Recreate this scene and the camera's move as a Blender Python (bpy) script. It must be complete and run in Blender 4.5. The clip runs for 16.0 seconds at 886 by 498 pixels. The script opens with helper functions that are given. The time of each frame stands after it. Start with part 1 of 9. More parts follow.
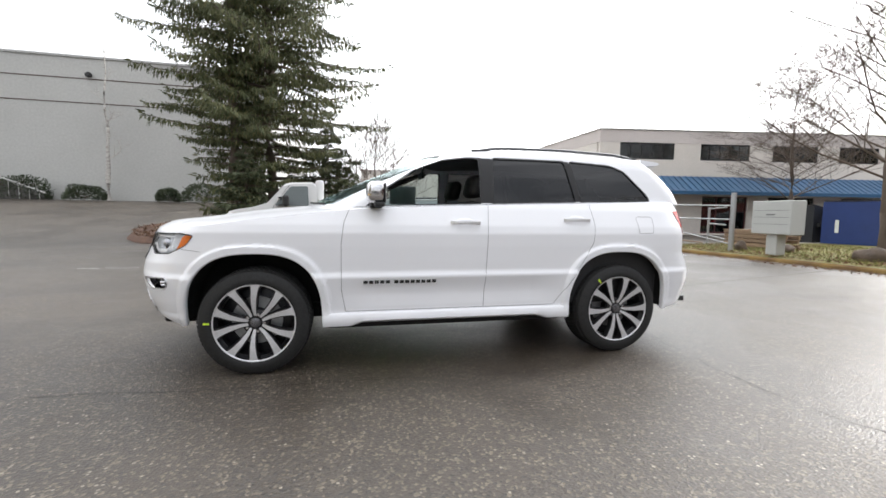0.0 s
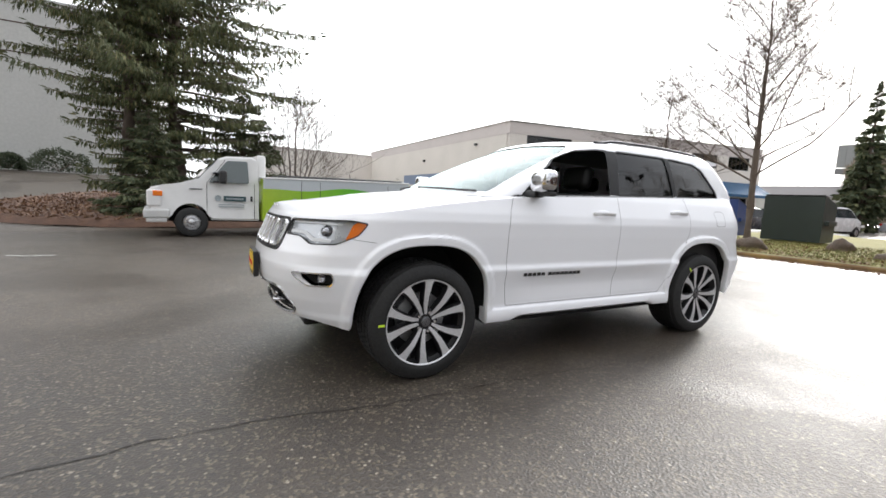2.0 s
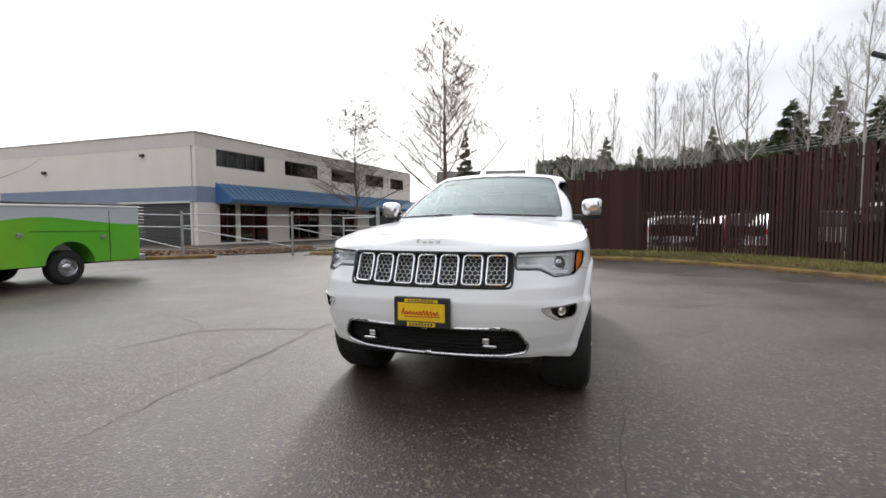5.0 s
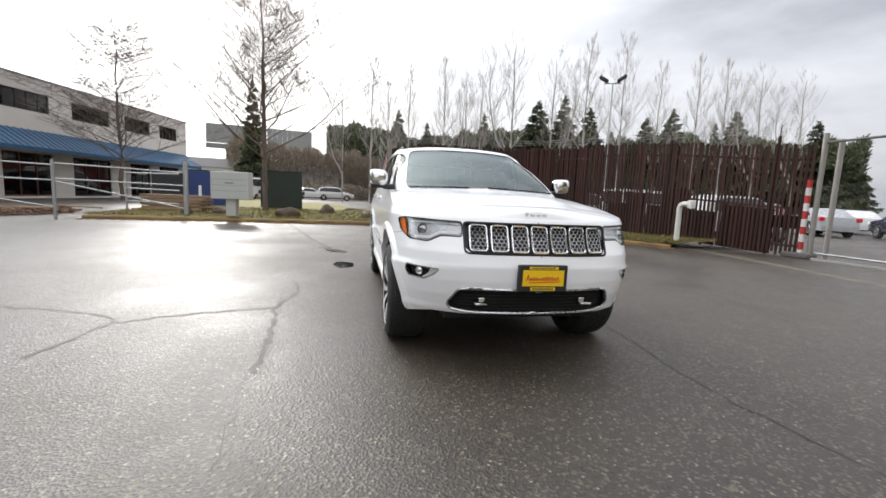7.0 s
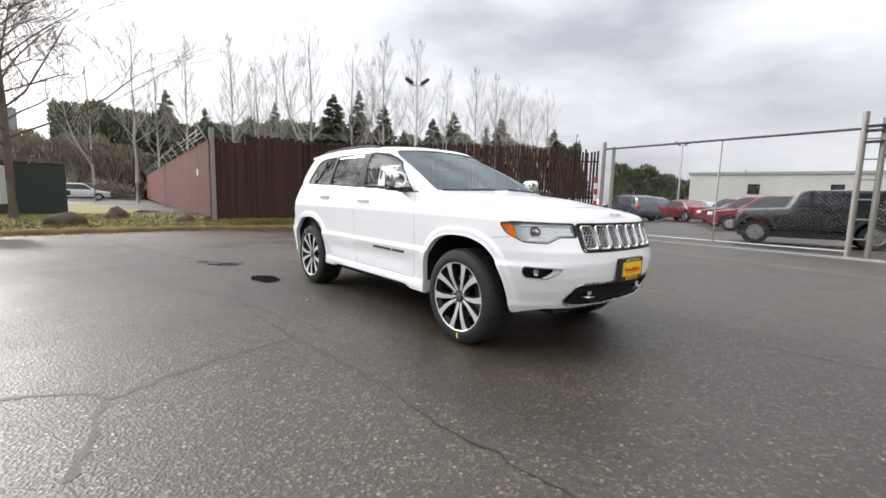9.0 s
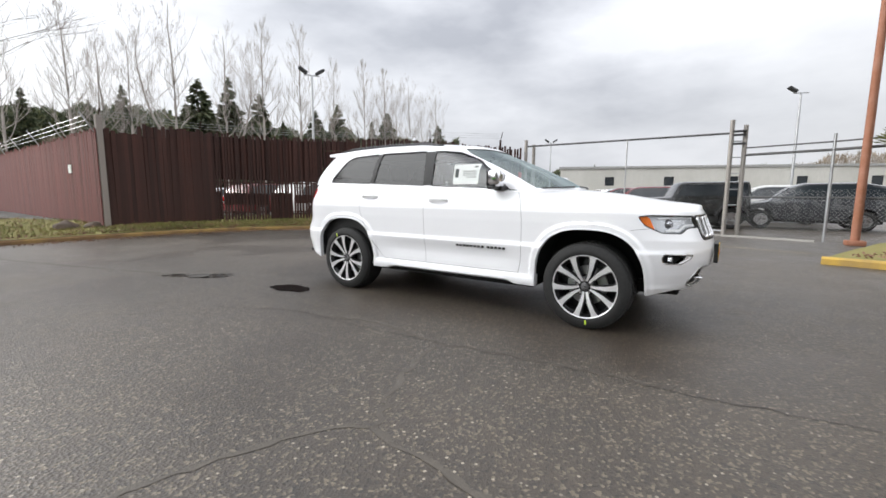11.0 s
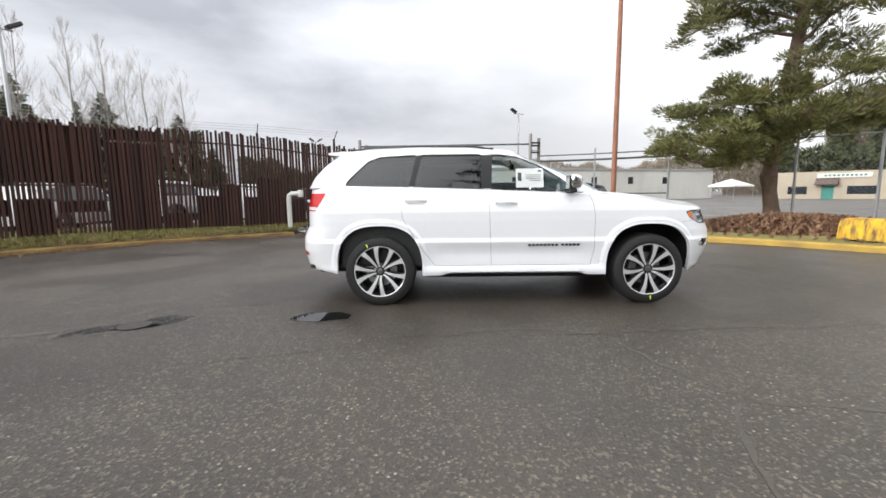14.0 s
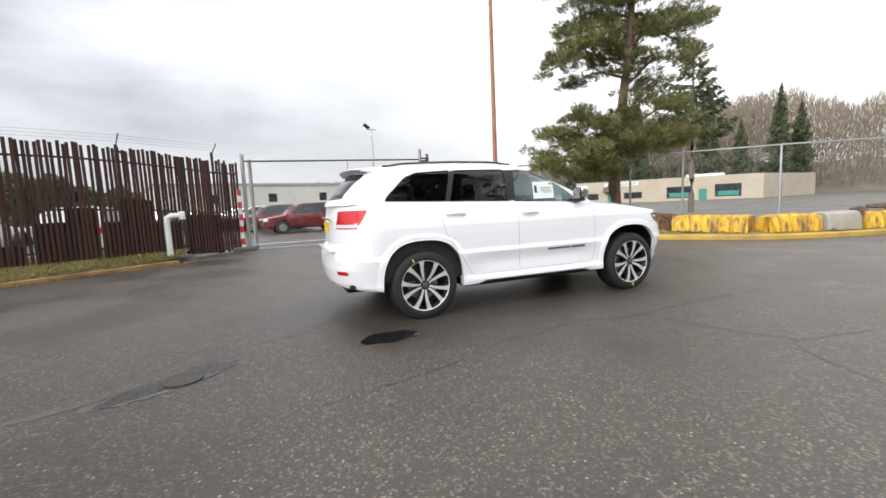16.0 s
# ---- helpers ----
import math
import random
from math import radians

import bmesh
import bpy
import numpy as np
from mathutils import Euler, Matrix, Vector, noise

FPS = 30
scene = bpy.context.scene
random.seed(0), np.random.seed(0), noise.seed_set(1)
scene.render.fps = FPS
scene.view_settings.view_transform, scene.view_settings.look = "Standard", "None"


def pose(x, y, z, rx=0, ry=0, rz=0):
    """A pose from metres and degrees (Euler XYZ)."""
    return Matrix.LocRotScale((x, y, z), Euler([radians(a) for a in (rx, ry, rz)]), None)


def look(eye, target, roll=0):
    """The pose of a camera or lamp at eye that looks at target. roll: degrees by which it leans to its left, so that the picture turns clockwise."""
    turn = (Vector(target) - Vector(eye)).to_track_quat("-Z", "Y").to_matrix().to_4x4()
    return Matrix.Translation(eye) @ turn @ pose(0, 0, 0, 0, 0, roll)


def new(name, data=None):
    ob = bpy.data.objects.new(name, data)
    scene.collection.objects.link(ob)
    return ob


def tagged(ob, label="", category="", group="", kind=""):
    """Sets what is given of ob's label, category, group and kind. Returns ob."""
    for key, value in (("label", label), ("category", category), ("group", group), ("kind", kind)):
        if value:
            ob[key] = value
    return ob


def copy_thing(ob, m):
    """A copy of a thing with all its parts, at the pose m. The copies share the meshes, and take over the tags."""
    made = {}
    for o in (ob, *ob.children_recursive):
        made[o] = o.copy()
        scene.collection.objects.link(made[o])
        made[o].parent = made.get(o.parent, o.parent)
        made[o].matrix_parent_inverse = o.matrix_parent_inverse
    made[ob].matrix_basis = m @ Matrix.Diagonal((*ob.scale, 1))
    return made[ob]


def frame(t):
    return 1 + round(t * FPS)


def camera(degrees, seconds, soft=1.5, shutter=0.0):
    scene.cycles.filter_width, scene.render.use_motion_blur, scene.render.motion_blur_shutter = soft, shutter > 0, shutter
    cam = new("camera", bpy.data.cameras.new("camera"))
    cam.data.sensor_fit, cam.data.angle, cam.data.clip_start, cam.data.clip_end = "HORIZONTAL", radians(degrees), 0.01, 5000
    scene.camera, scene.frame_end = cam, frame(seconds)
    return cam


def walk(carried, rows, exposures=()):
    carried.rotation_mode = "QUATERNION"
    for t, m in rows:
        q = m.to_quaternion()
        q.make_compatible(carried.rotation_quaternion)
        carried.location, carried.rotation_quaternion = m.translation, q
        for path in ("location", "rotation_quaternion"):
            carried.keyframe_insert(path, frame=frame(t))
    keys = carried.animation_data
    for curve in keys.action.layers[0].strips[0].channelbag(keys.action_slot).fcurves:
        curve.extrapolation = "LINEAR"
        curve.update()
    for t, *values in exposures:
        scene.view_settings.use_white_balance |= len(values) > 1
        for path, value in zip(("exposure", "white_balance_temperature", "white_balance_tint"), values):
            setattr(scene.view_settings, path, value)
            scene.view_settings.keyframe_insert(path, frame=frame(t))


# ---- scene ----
# Camera: carried at chest height round the parked car.
cam = camera(92.4, 16.0, soft=1.6)
PATH = [
    (0, (-0.84, -4.106, 1.176), (-0.386, -2.166, 1.008), 0.9),
    (0.5, (-1.288, -3.907, 1.15), (-0.743, -1.989, 0.986), 0.2),
    (1, (-1.752, -3.71, 1.156), (-1.08, -1.832, 1.005), 2.4),
    (1.5, (-2.202, -3.544, 1.157), (-1.349, -1.743, 0.993), 3.2),
    (2, (-2.651, -3.274, 1.153), (-1.696, -1.532, 0.926), 2.8),
    (2.5, (-3.106, -3.014, 1.162), (-1.937, -1.401, 0.985), 3.0),
    (3, (-3.471, -2.628, 1.135), (-2.067, -1.223, 0.901), 0.7),
    (3.2, (-3.615, -2.455, 1.138), (-2.176, -1.082, 0.936), 2.1),
    (5.3, (-4.745, -0.553, 1.171), (-2.807, -0.084, 1.016), 0.8),
    (5.5, (-4.788, -0.363, 1.181), (-2.836, 0.031, 0.988), 2.1),
    (6, (-4.925, 0.129, 1.178), (-2.941, 0.161, 0.934), 2.1),
    (6.5, (-4.938, 0.66, 1.15), (-2.966, 0.475, 0.873), 2.5),
    (7, (-4.911, 1.201, 1.16), (-2.969, 0.79, 0.914), 2.6),
    (7.5, (-4.752, 1.705, 1.141), (-2.898, 1.002, 0.872), 3.3),
    (8, (-4.529, 2.195, 1.158), (-2.789, 1.233, 0.941), 1.7),
    (8.5, (-4.24, 2.676, 1.146), (-2.641, 1.505, 0.877), 0.4),
    (9, (-3.932, 3.167, 1.161), (-2.41, 1.891, 0.922), 1.5),
    (9.2, (-3.808, 3.383, 1.159), (-2.356, 2.03, 0.906), -0.6),
    (11.3, (-2.143, 4.771, 1.167), (-1.2, 3.024, 0.929), -0.2),
    (11.5, (-1.943, 4.874, 1.179), (-1.141, 3.055, 0.952), -1.6),
    (12, (-1.421, 5.072, 1.148), (-0.783, 3.19, 0.924), -2.2),
    (12.5, (-0.909, 5.222, 1.178), (-0.472, 3.28, 0.983), -0.9),
    (13, (-0.351, 5.349, 1.179), (-0.087, 3.382, 0.934), -1.9),
    (13.5, (0.204, 5.403, 1.19), (0.368, 3.426, 0.938), -1.2),
    (14, (0.742, 5.478, 1.216), (0.754, 3.495, 0.956), -0.6),
    (14.5, (1.28, 5.472, 1.217), (1.171, 3.489, 0.982), -1.2),
    (15, (1.81, 5.466, 1.233), (1.397, 3.52, 1.019), -2.7),
    (15.5, (2.358, 5.385, 1.234), (1.792, 3.489, 0.945), -3.0),
    (16, (2.923, 5.285, 1.267), (2.205, 3.431, 1.052), -2.6),
]
EXPOSURES = [(0, 0.43), (3, 0.16), (5.5, -0.16), (6.2, -0.08), (7.5, 0.10), (8.5, 0.14), (12.5, 0.10), (16, 0.17)]
walk(cam, [(t, look(eye, target, roll)) for t, eye, target, roll in PATH], EXPOSURES)

# World: thin bright overcast, with a veiled low sun behind the car.
SUN_AZ, SUN_EL = math.atan2(0.28, 0.96), radians(24)
world = bpy.data.worlds.new("overcast_sky")
scene.world = world
world.use_nodes = True
wn, wl = world.node_tree.nodes, world.node_tree.links
wn.clear()
sky = wn.new("ShaderNodeTexSky")
sky.sky_type, sky.sun_disc = "NISHITA", False
sky.sun_elevation, sky.sun_rotation = SUN_EL, radians(90) - SUN_AZ
sky.air_density, sky.dust_density = 1.5, 3.0
wco = wn.new("ShaderNodeTexCoord")
wmap = wn.new("ShaderNodeMapping")
wmap.inputs["Scale"].default_value = (1.0, 1.0, 2.6)
wl.new(wco.outputs["Generated"], wmap.inputs["Vector"])
cloud = wn.new("ShaderNodeTexNoise")
cloud.inputs["Scale"].default_value, cloud.inputs["Detail"].default_value, cloud.inputs["Roughness"].default_value = 1.9, 7.0, 0.52
wl.new(wmap.outputs["Vector"], cloud.inputs["Vector"])
# glow of the cloud layer towards the veiled sun
sund = wn.new("ShaderNodeVectorMath")
sund.operation = "DOT_PRODUCT"
sund.inputs[1].default_value = (0.58, 0.76, 0.28)
wl.new(wco.outputs["Generated"], sund.inputs[0])
glow = wn.new("ShaderNodeMapRange")
glow.inputs["From Min"].default_value, glow.inputs["From Max"].default_value = -1.0, 1.0
glow.inputs["To Min"].default_value, glow.inputs["To Max"].default_value = 0.0, 1.0
wl.new(sund.outputs["Value"], glow.inputs["Value"])
gpow = wn.new("ShaderNodeMath")
gpow.operation = "POWER"
gpow.inputs[1].default_value = 6.0
wl.new(glow.outputs["Result"], gpow.inputs[0])
ramp = wn.new("ShaderNodeValToRGB")
ramp.color_ramp.elements[0].position, ramp.color_ramp.elements[1].position = 0.36, 0.62
ramp.color_ramp.elements[0].color, ramp.color_ramp.elements[1].color = (0.44, 0.46, 0.515, 1), (0.82, 0.84, 0.895, 1)
wl.new(cloud.outputs["Fac"], ramp.inputs["Fac"])
lift = wn.new("ShaderNodeMix")
lift.data_type = "RGBA"
lift.inputs["B"].default_value = (3.1, 3.15, 3.2, 1)
wl.new(gpow.outputs["Value"], lift.inputs["Factor"])
wl.new(ramp.outputs["Color"], lift.inputs["A"])
# the cloud thins again over the western hill
westd = wn.new("ShaderNodeVectorMath")
westd.operation = "DOT_PRODUCT"
westd.inputs[1].default_value = (-0.93, -0.22, 0.29)
wl.new(wco.outputs["Generated"], westd.inputs[0])
wglow = wn.new("ShaderNodeMapRange")
wglow.inputs["From Min"].default_value, wglow.inputs["From Max"].default_value = 0.1, 1.0
wl.new(westd.outputs["Value"], wglow.inputs["Value"])
thin = wn.new("ShaderNodeMix")
thin.data_type = "RGBA"
thin.inputs["B"].default_value = (1.25, 1.26, 1.28, 1)
wl.new(wglow.outputs["Result"], thin.inputs["Factor"])
wl.new(lift.outputs["Result"], thin.inputs["A"])
# an overcast dome is brighter overhead than at its rim
wsep = wn.new("ShaderNodeSeparateXYZ")
wl.new(wco.outputs["Generated"], wsep.inputs["Vector"])
dome = wn.new("ShaderNodeMapRange")
dome.inputs["From Min"].default_value, dome.inputs["From Max"].default_value = 0.1, 1.0
dome.inputs["To Min"].default_value, dome.inputs["To Max"].default_value = 1.0, 1.95
wl.new(wsep.outputs["Z"], dome.inputs["Value"])
domed = wn.new("ShaderNodeVectorMath")
domed.operation = "SCALE"
wl.new(thin.outputs["Result"], domed.inputs[0])
wl.new(dome.outputs["Result"], domed.inputs["Scale"])
skygain = wn.new("ShaderNodeVectorMath")
skygain.operation = "SCALE"
skygain.inputs["Scale"].default_value = 0.06
wl.new(sky.outputs["Color"], skygain.inputs[0])
cover = wn.new("ShaderNodeMix")
cover.data_type = "RGBA"
cover.inputs["Factor"].default_value = 0.88
wl.new(skygain.outputs["Vector"], cover.inputs["A"])
wl.new(domed.outputs["Vector"], cover.inputs["B"])
back = wn.new("ShaderNodeBackground")
back.inputs["Strength"].default_value = 1.0
wl.new(cover.outputs["Result"], back.inputs["Color"])
wout = wn.new("ShaderNodeOutputWorld")
wl.new(back.outputs["Background"], wout.inputs["Surface"])
sun = new("sun", bpy.data.lights.new("sun", "SUN"))
sun.data.energy, sun.data.angle, sun.data.color = 2.2, radians(9), (1.0, 0.97, 0.93)
sun.matrix_world = look((40, 12, 19), (0, 0, 0))

# ---------------------------------------------------------------- helpers
def part(name, bm, mat, parent=None, label="", smooth=None, recalc=True):
    """Links a bmesh as one mesh object, under a thing or a part."""
    if recalc:
        bmesh.ops.recalc_face_normals(bm, faces=bm.faces)
    me = bpy.data.meshes.new(name)
    bm.to_mesh(me)
    bm.free()
    return link(name, me, mat, parent, label, smooth)


def link(name, me, mat, parent=None, label="", smooth=None):
    if mat is not None and not me.materials:
        me.materials.append(mat)
    if smooth is not None:
        me.shade_smooth()
        if smooth > 0:
            me.set_sharp_from_angle(angle=radians(smooth))
    ob = new(name, me)
    if parent is not None:
        ob.parent = parent
    if label:
        ob["label"] = label
    return ob


def thing(name, m, label, category, group="", kind=""):
    ob = new(name)
    ob.empty_display_size = 0.2
    ob.matrix_basis = m
    return tagged(ob, label, category, group, kind)


def B():
    return bmesh.new()


def box(bm, x0, x1, y0, y1, z0, z1, bevel=0.0, m=None):
    r = bmesh.ops.create_cube(bm, size=1.0, matrix=Matrix.LocRotScale(((x0 + x1) / 2, (y0 + y1) / 2, (z0 + z1) / 2), None, (abs(x1 - x0), abs(y1 - y0), abs(z1 - z0))))
    vs = r["verts"]
    if bevel > 0:
        es = list({e for v in vs for e in v.link_edges})
        vs = list({v for f in bmesh.ops.bevel(bm, geom=es, offset=bevel, segments=2, affect="EDGES", profile=0.5)["faces"] for v in f.verts} | {v for v in vs if v.is_valid})
    if m is not None:
        bmesh.ops.transform(bm, matrix=m, verts=vs)
    return vs


def tube(bm, p, q, r0, r1=None, seg=8, caps=True):
    """A round bar from p to q."""
    p, q = Vector(p), Vector(q)
    d = q - p
    m = Matrix.Translation((p + q) / 2) @ d.to_track_quat("Z", "Y").to_matrix().to_4x4()
    return bmesh.ops.create_cone(bm, cap_ends=caps, segments=seg, radius1=r0, radius2=r0 if r1 is None else r1, depth=d.length, matrix=m)["verts"]


def prism(bm, pts, axis, a, b):
    """A flat outline pushed from a to b along an axis; pts are the two other coordinates in axis order."""
    def at(p, v):
        q = list(p)
        q.insert("xyz".index(axis), v)
        return q
    lo, hi = [bm.verts.new(at(p, a)) for p in pts], [bm.verts.new(at(p, b)) for p in pts]
    n = len(pts)
    bm.faces.new(lo), bm.faces.new(hi[::-1])
    for i in range(n):
        bm.faces.new((lo[i], lo[(i + 1) % n], hi[(i + 1) % n], hi[i]))


def lathe(bm, prof, seg, m=None, closed=False):
    """Turns a profile of (radius, height) round the z axis."""
    rings = []
    for r, z in prof:
        rings.append([bm.verts.new((r * math.cos(2 * math.pi * i / seg), r * math.sin(2 * math.pi * i / seg), z)) for i in range(seg)])
    n = len(rings)
    for k in range(n if closed else n - 1):
        a, b = rings[k], rings[(k + 1) % n]
        for i in range(seg):
            bm.faces.new((a[i], a[(i + 1) % seg], b[(i + 1) % seg], b[i]))
    if m is not None:
        bmesh.ops.transform(bm, matrix=m, verts=[v for r in rings for v in r])
    return rings


def sweep(bm, pts, sec, closed=False, up=(0, 0, 1)):
    """Pushes a section of (side, up) along a line of points."""
    pts = [Vector(p) for p in pts]
    n, rings, up = len(pts), [], Vector(up)
    for i, p in enumerate(pts):
        a = pts[i - 1] if i or closed else p
        b = pts[(i + 1) % n] if i < n - 1 or closed else p
        d = (b - a).normalized()
        s = d.cross(up).normalized()
        u = s.cross(d)
        rings.append([bm.verts.new(p + s * x + u * y) for x, y in sec])
    k = len(sec)
    for i in range(n if closed else n - 1):
        a, b = rings[i], rings[(i + 1) % n]
        for j in range(k):
            bm.faces.new((a[j], a[(j + 1) % k], b[(j + 1) % k], b[j]))
    if not closed:
        bm.faces.new(rings[0][::-1]), bm.faces.new(rings[-1])


def circle(r, n=8):
    return [(r * math.cos(2 * math.pi * i / n), r * math.sin(2 * math.pi * i / n)) for i in range(n)]


# ---------------------------------------------------------------- materials
class Mat:
    """Small wrapper to write node materials in few lines."""
    def __init__(self, name):
        self.m = bpy.data.materials.new(name)
        self.m.use_nodes = True
        self.n, self.l = self.m.node_tree.nodes, self.m.node_tree.links
        self.b = self.n["Principled BSDF"]
        self.co = self.n.new("ShaderNodeTexCoord")

    def set(self, **kw):
        for k, v in kw.items():
            self.b.inputs[k.replace("_", " ")].default_value = v
        return self

    def tex(self, kind, scale, detail=4.0, rough=0.55, stretch=None, out=0, **kw):
        t = self.n.new("ShaderNodeTex" + kind)
        t.inputs["Scale"].default_value = scale
        if kind == "Noise":
            t.inputs["Detail"].default_value, t.inputs["Roughness"].default_value = detail, rough
        for k, v in kw.items():
            t.inputs[k].default_value = v
        src = self.co.outputs["Object"]
        if stretch:
            mp = self.n.new("ShaderNodeMapping")
            mp.inputs["Scale"].default_value = stretch
            self.l.new(src, mp.inputs["Vector"])
            src = mp.outputs["Vector"]
        self.l.new(src, t.inputs["Vector"])
        return t.outputs[out]

    def ramp(self, src, stops):
        r = self.n.new("ShaderNodeValToRGB")
        e = r.color_ramp.elements
        while len(e) < len(stops):
            e.new(0.5)
        for el, (p, c) in zip(e, stops):
            el.position = p
            el.color = (*c, 1) if isinstance(c, tuple) else (c, c, c, 1)
        self.l.new(src, r.inputs["Fac"])
        return r.outputs["Color"]

    def mix(self, fac, a, b, mode="MIX"):
        x = self.n.new("ShaderNodeMix")
        x.data_type, x.blend_type = "RGBA", mode
        for k, v in (("Factor", fac), ("A", a), ("B", b)):
            if isinstance(v, (int, float)):
                x.inputs[k].default_value = v if k == "Factor" else (v, v, v, 1)
            elif isinstance(v, tuple):
                x.inputs[k].default_value = (*v, 1)
            else:
                self.l.new(v, x.inputs[k])
        return x.outputs["Result"]

    def color(self, src):
        self.l.new(src, self.b.inputs["Base Color"])
        return self

    def rough(self, src, lo, hi):
        r = self.n.new("ShaderNodeMapRange")
        r.inputs["To Min"].default_value, r.inputs["To Max"].default_value = lo, hi
        r.inputs["From Min"].default_value, r.inputs["From Max"].default_value = 0.3, 0.7
        self.l.new(src, r.inputs["Value"])
        self.l.new(r.outputs["Result"], self.b.inputs["Roughness"])
        return self

    def bump(self, src, strength, dist=0.01):
        b = self.n.new("ShaderNodeBump")
        b.inputs["Strength"].default_value, b.inputs["Distance"].default_value = strength, dist
        self.l.new(src, b.inputs["Height"])
        if self.b.inputs["Normal"].links:
            self.l.new(self.b.inputs["Normal"].links[0].from_socket, b.inputs["Normal"])
        self.l.new(b.outputs["Normal"], self.b.inputs["Normal"])
        return self

    def rnd(self):
        return self.n.new("ShaderNodeObjectInfo").outputs["Random"]

    def island(self):
        return self.n.new("ShaderNodeNewGeometry").outputs["Random Per Island"]


def grainy(name, a, b, big=1.0, fine=25.0, rough=(0.6, 0.85), bump=0.3, dist=0.005, metal=0.0, stretch=None, vary=0.0):
    """Two tones mixed at two scales, with fine relief."""
    m = Mat(name)
    n1, n2 = m.tex("Noise", big, 5, 0.6, stretch), m.tex("Noise", fine, 4, 0.6, stretch)
    c = m.mix(m.ramp(n1, [(0.35, 0.0), (0.65, 1.0)]), a, b)
    c = m.mix(m.ramp(n2, [(0.3, 0.0), (0.7, 0.45)]), c, tuple(0.72 * v for v in a))
    if vary:
        c = m.mix(vary, c, m.ramp(m.rnd(), [(0.0, 0.15), (1.0, 1.0)]), "MULTIPLY")
    m.color(c).rough(n1, *rough).bump(n2, bump, dist).set(Metallic=metal)
    return m.m


def paint(name, c, rough=0.25, coat=0.6, dirt=0.06, metal=0.0):
    """Sprayed paint: a clear coat, faint road film."""
    m = Mat(name)
    n = m.tex("Noise", 3.0, 6, 0.65)
    m.color(m.mix(m.ramp(n, [(0.4, 0.0), (0.8, dirt * 4)]), c, tuple(0.8 * v for v in c)))
    m.rough(n, rough, rough + 0.04).set(Coat_Weight=coat, Coat_Roughness=0.04, Metallic=metal)
    return m.m


def plain(name, c, rough=0.5, metal=0.0, bump=0.0, scale=60.0):
    m = Mat(name)
    n = m.tex("Noise", scale, 3)
    m.color(m.mix(m.ramp(n, [(0.3, 0.0), (0.7, 0.5)]), c, tuple(0.75 * v for v in c)))
    m.rough(n, max(0.02, rough - 0.06), rough + 0.06).set(Metallic=metal)
    if bump:
        m.bump(n, bump, 0.003)
    return m.m


def glass(name, tint, gloss=0.0, ior=1.6, sheen=(1.0, 1.0, 1.0)):
    """A pane: what comes through takes the tint, and the surface mirrors by Fresnel."""
    m = Mat(name)
    t = m.n.new("ShaderNodeBsdfTransparent")
    t.inputs["Color"].default_value = (*tint, 1)
    g = m.n.new("ShaderNodeBsdfGlossy")
    g.inputs["Roughness"].default_value = gloss
    g.inputs["Color"].default_value = (*sheen, 1)
    f = m.n.new("ShaderNodeFresnel")
    f.inputs["IOR"].default_value = ior
    x = m.n.new("ShaderNodeMixShader")
    m.l.new(f.outputs["Fac"], x.inputs["Fac"])
    m.l.new(t.outputs["BSDF"], x.inputs[1])
    m.l.new(g.outputs["BSDF"], x.inputs[2])
    m.l.new(x.outputs["Shader"], m.n["Material Output"].inputs["Surface"])
    return m.m


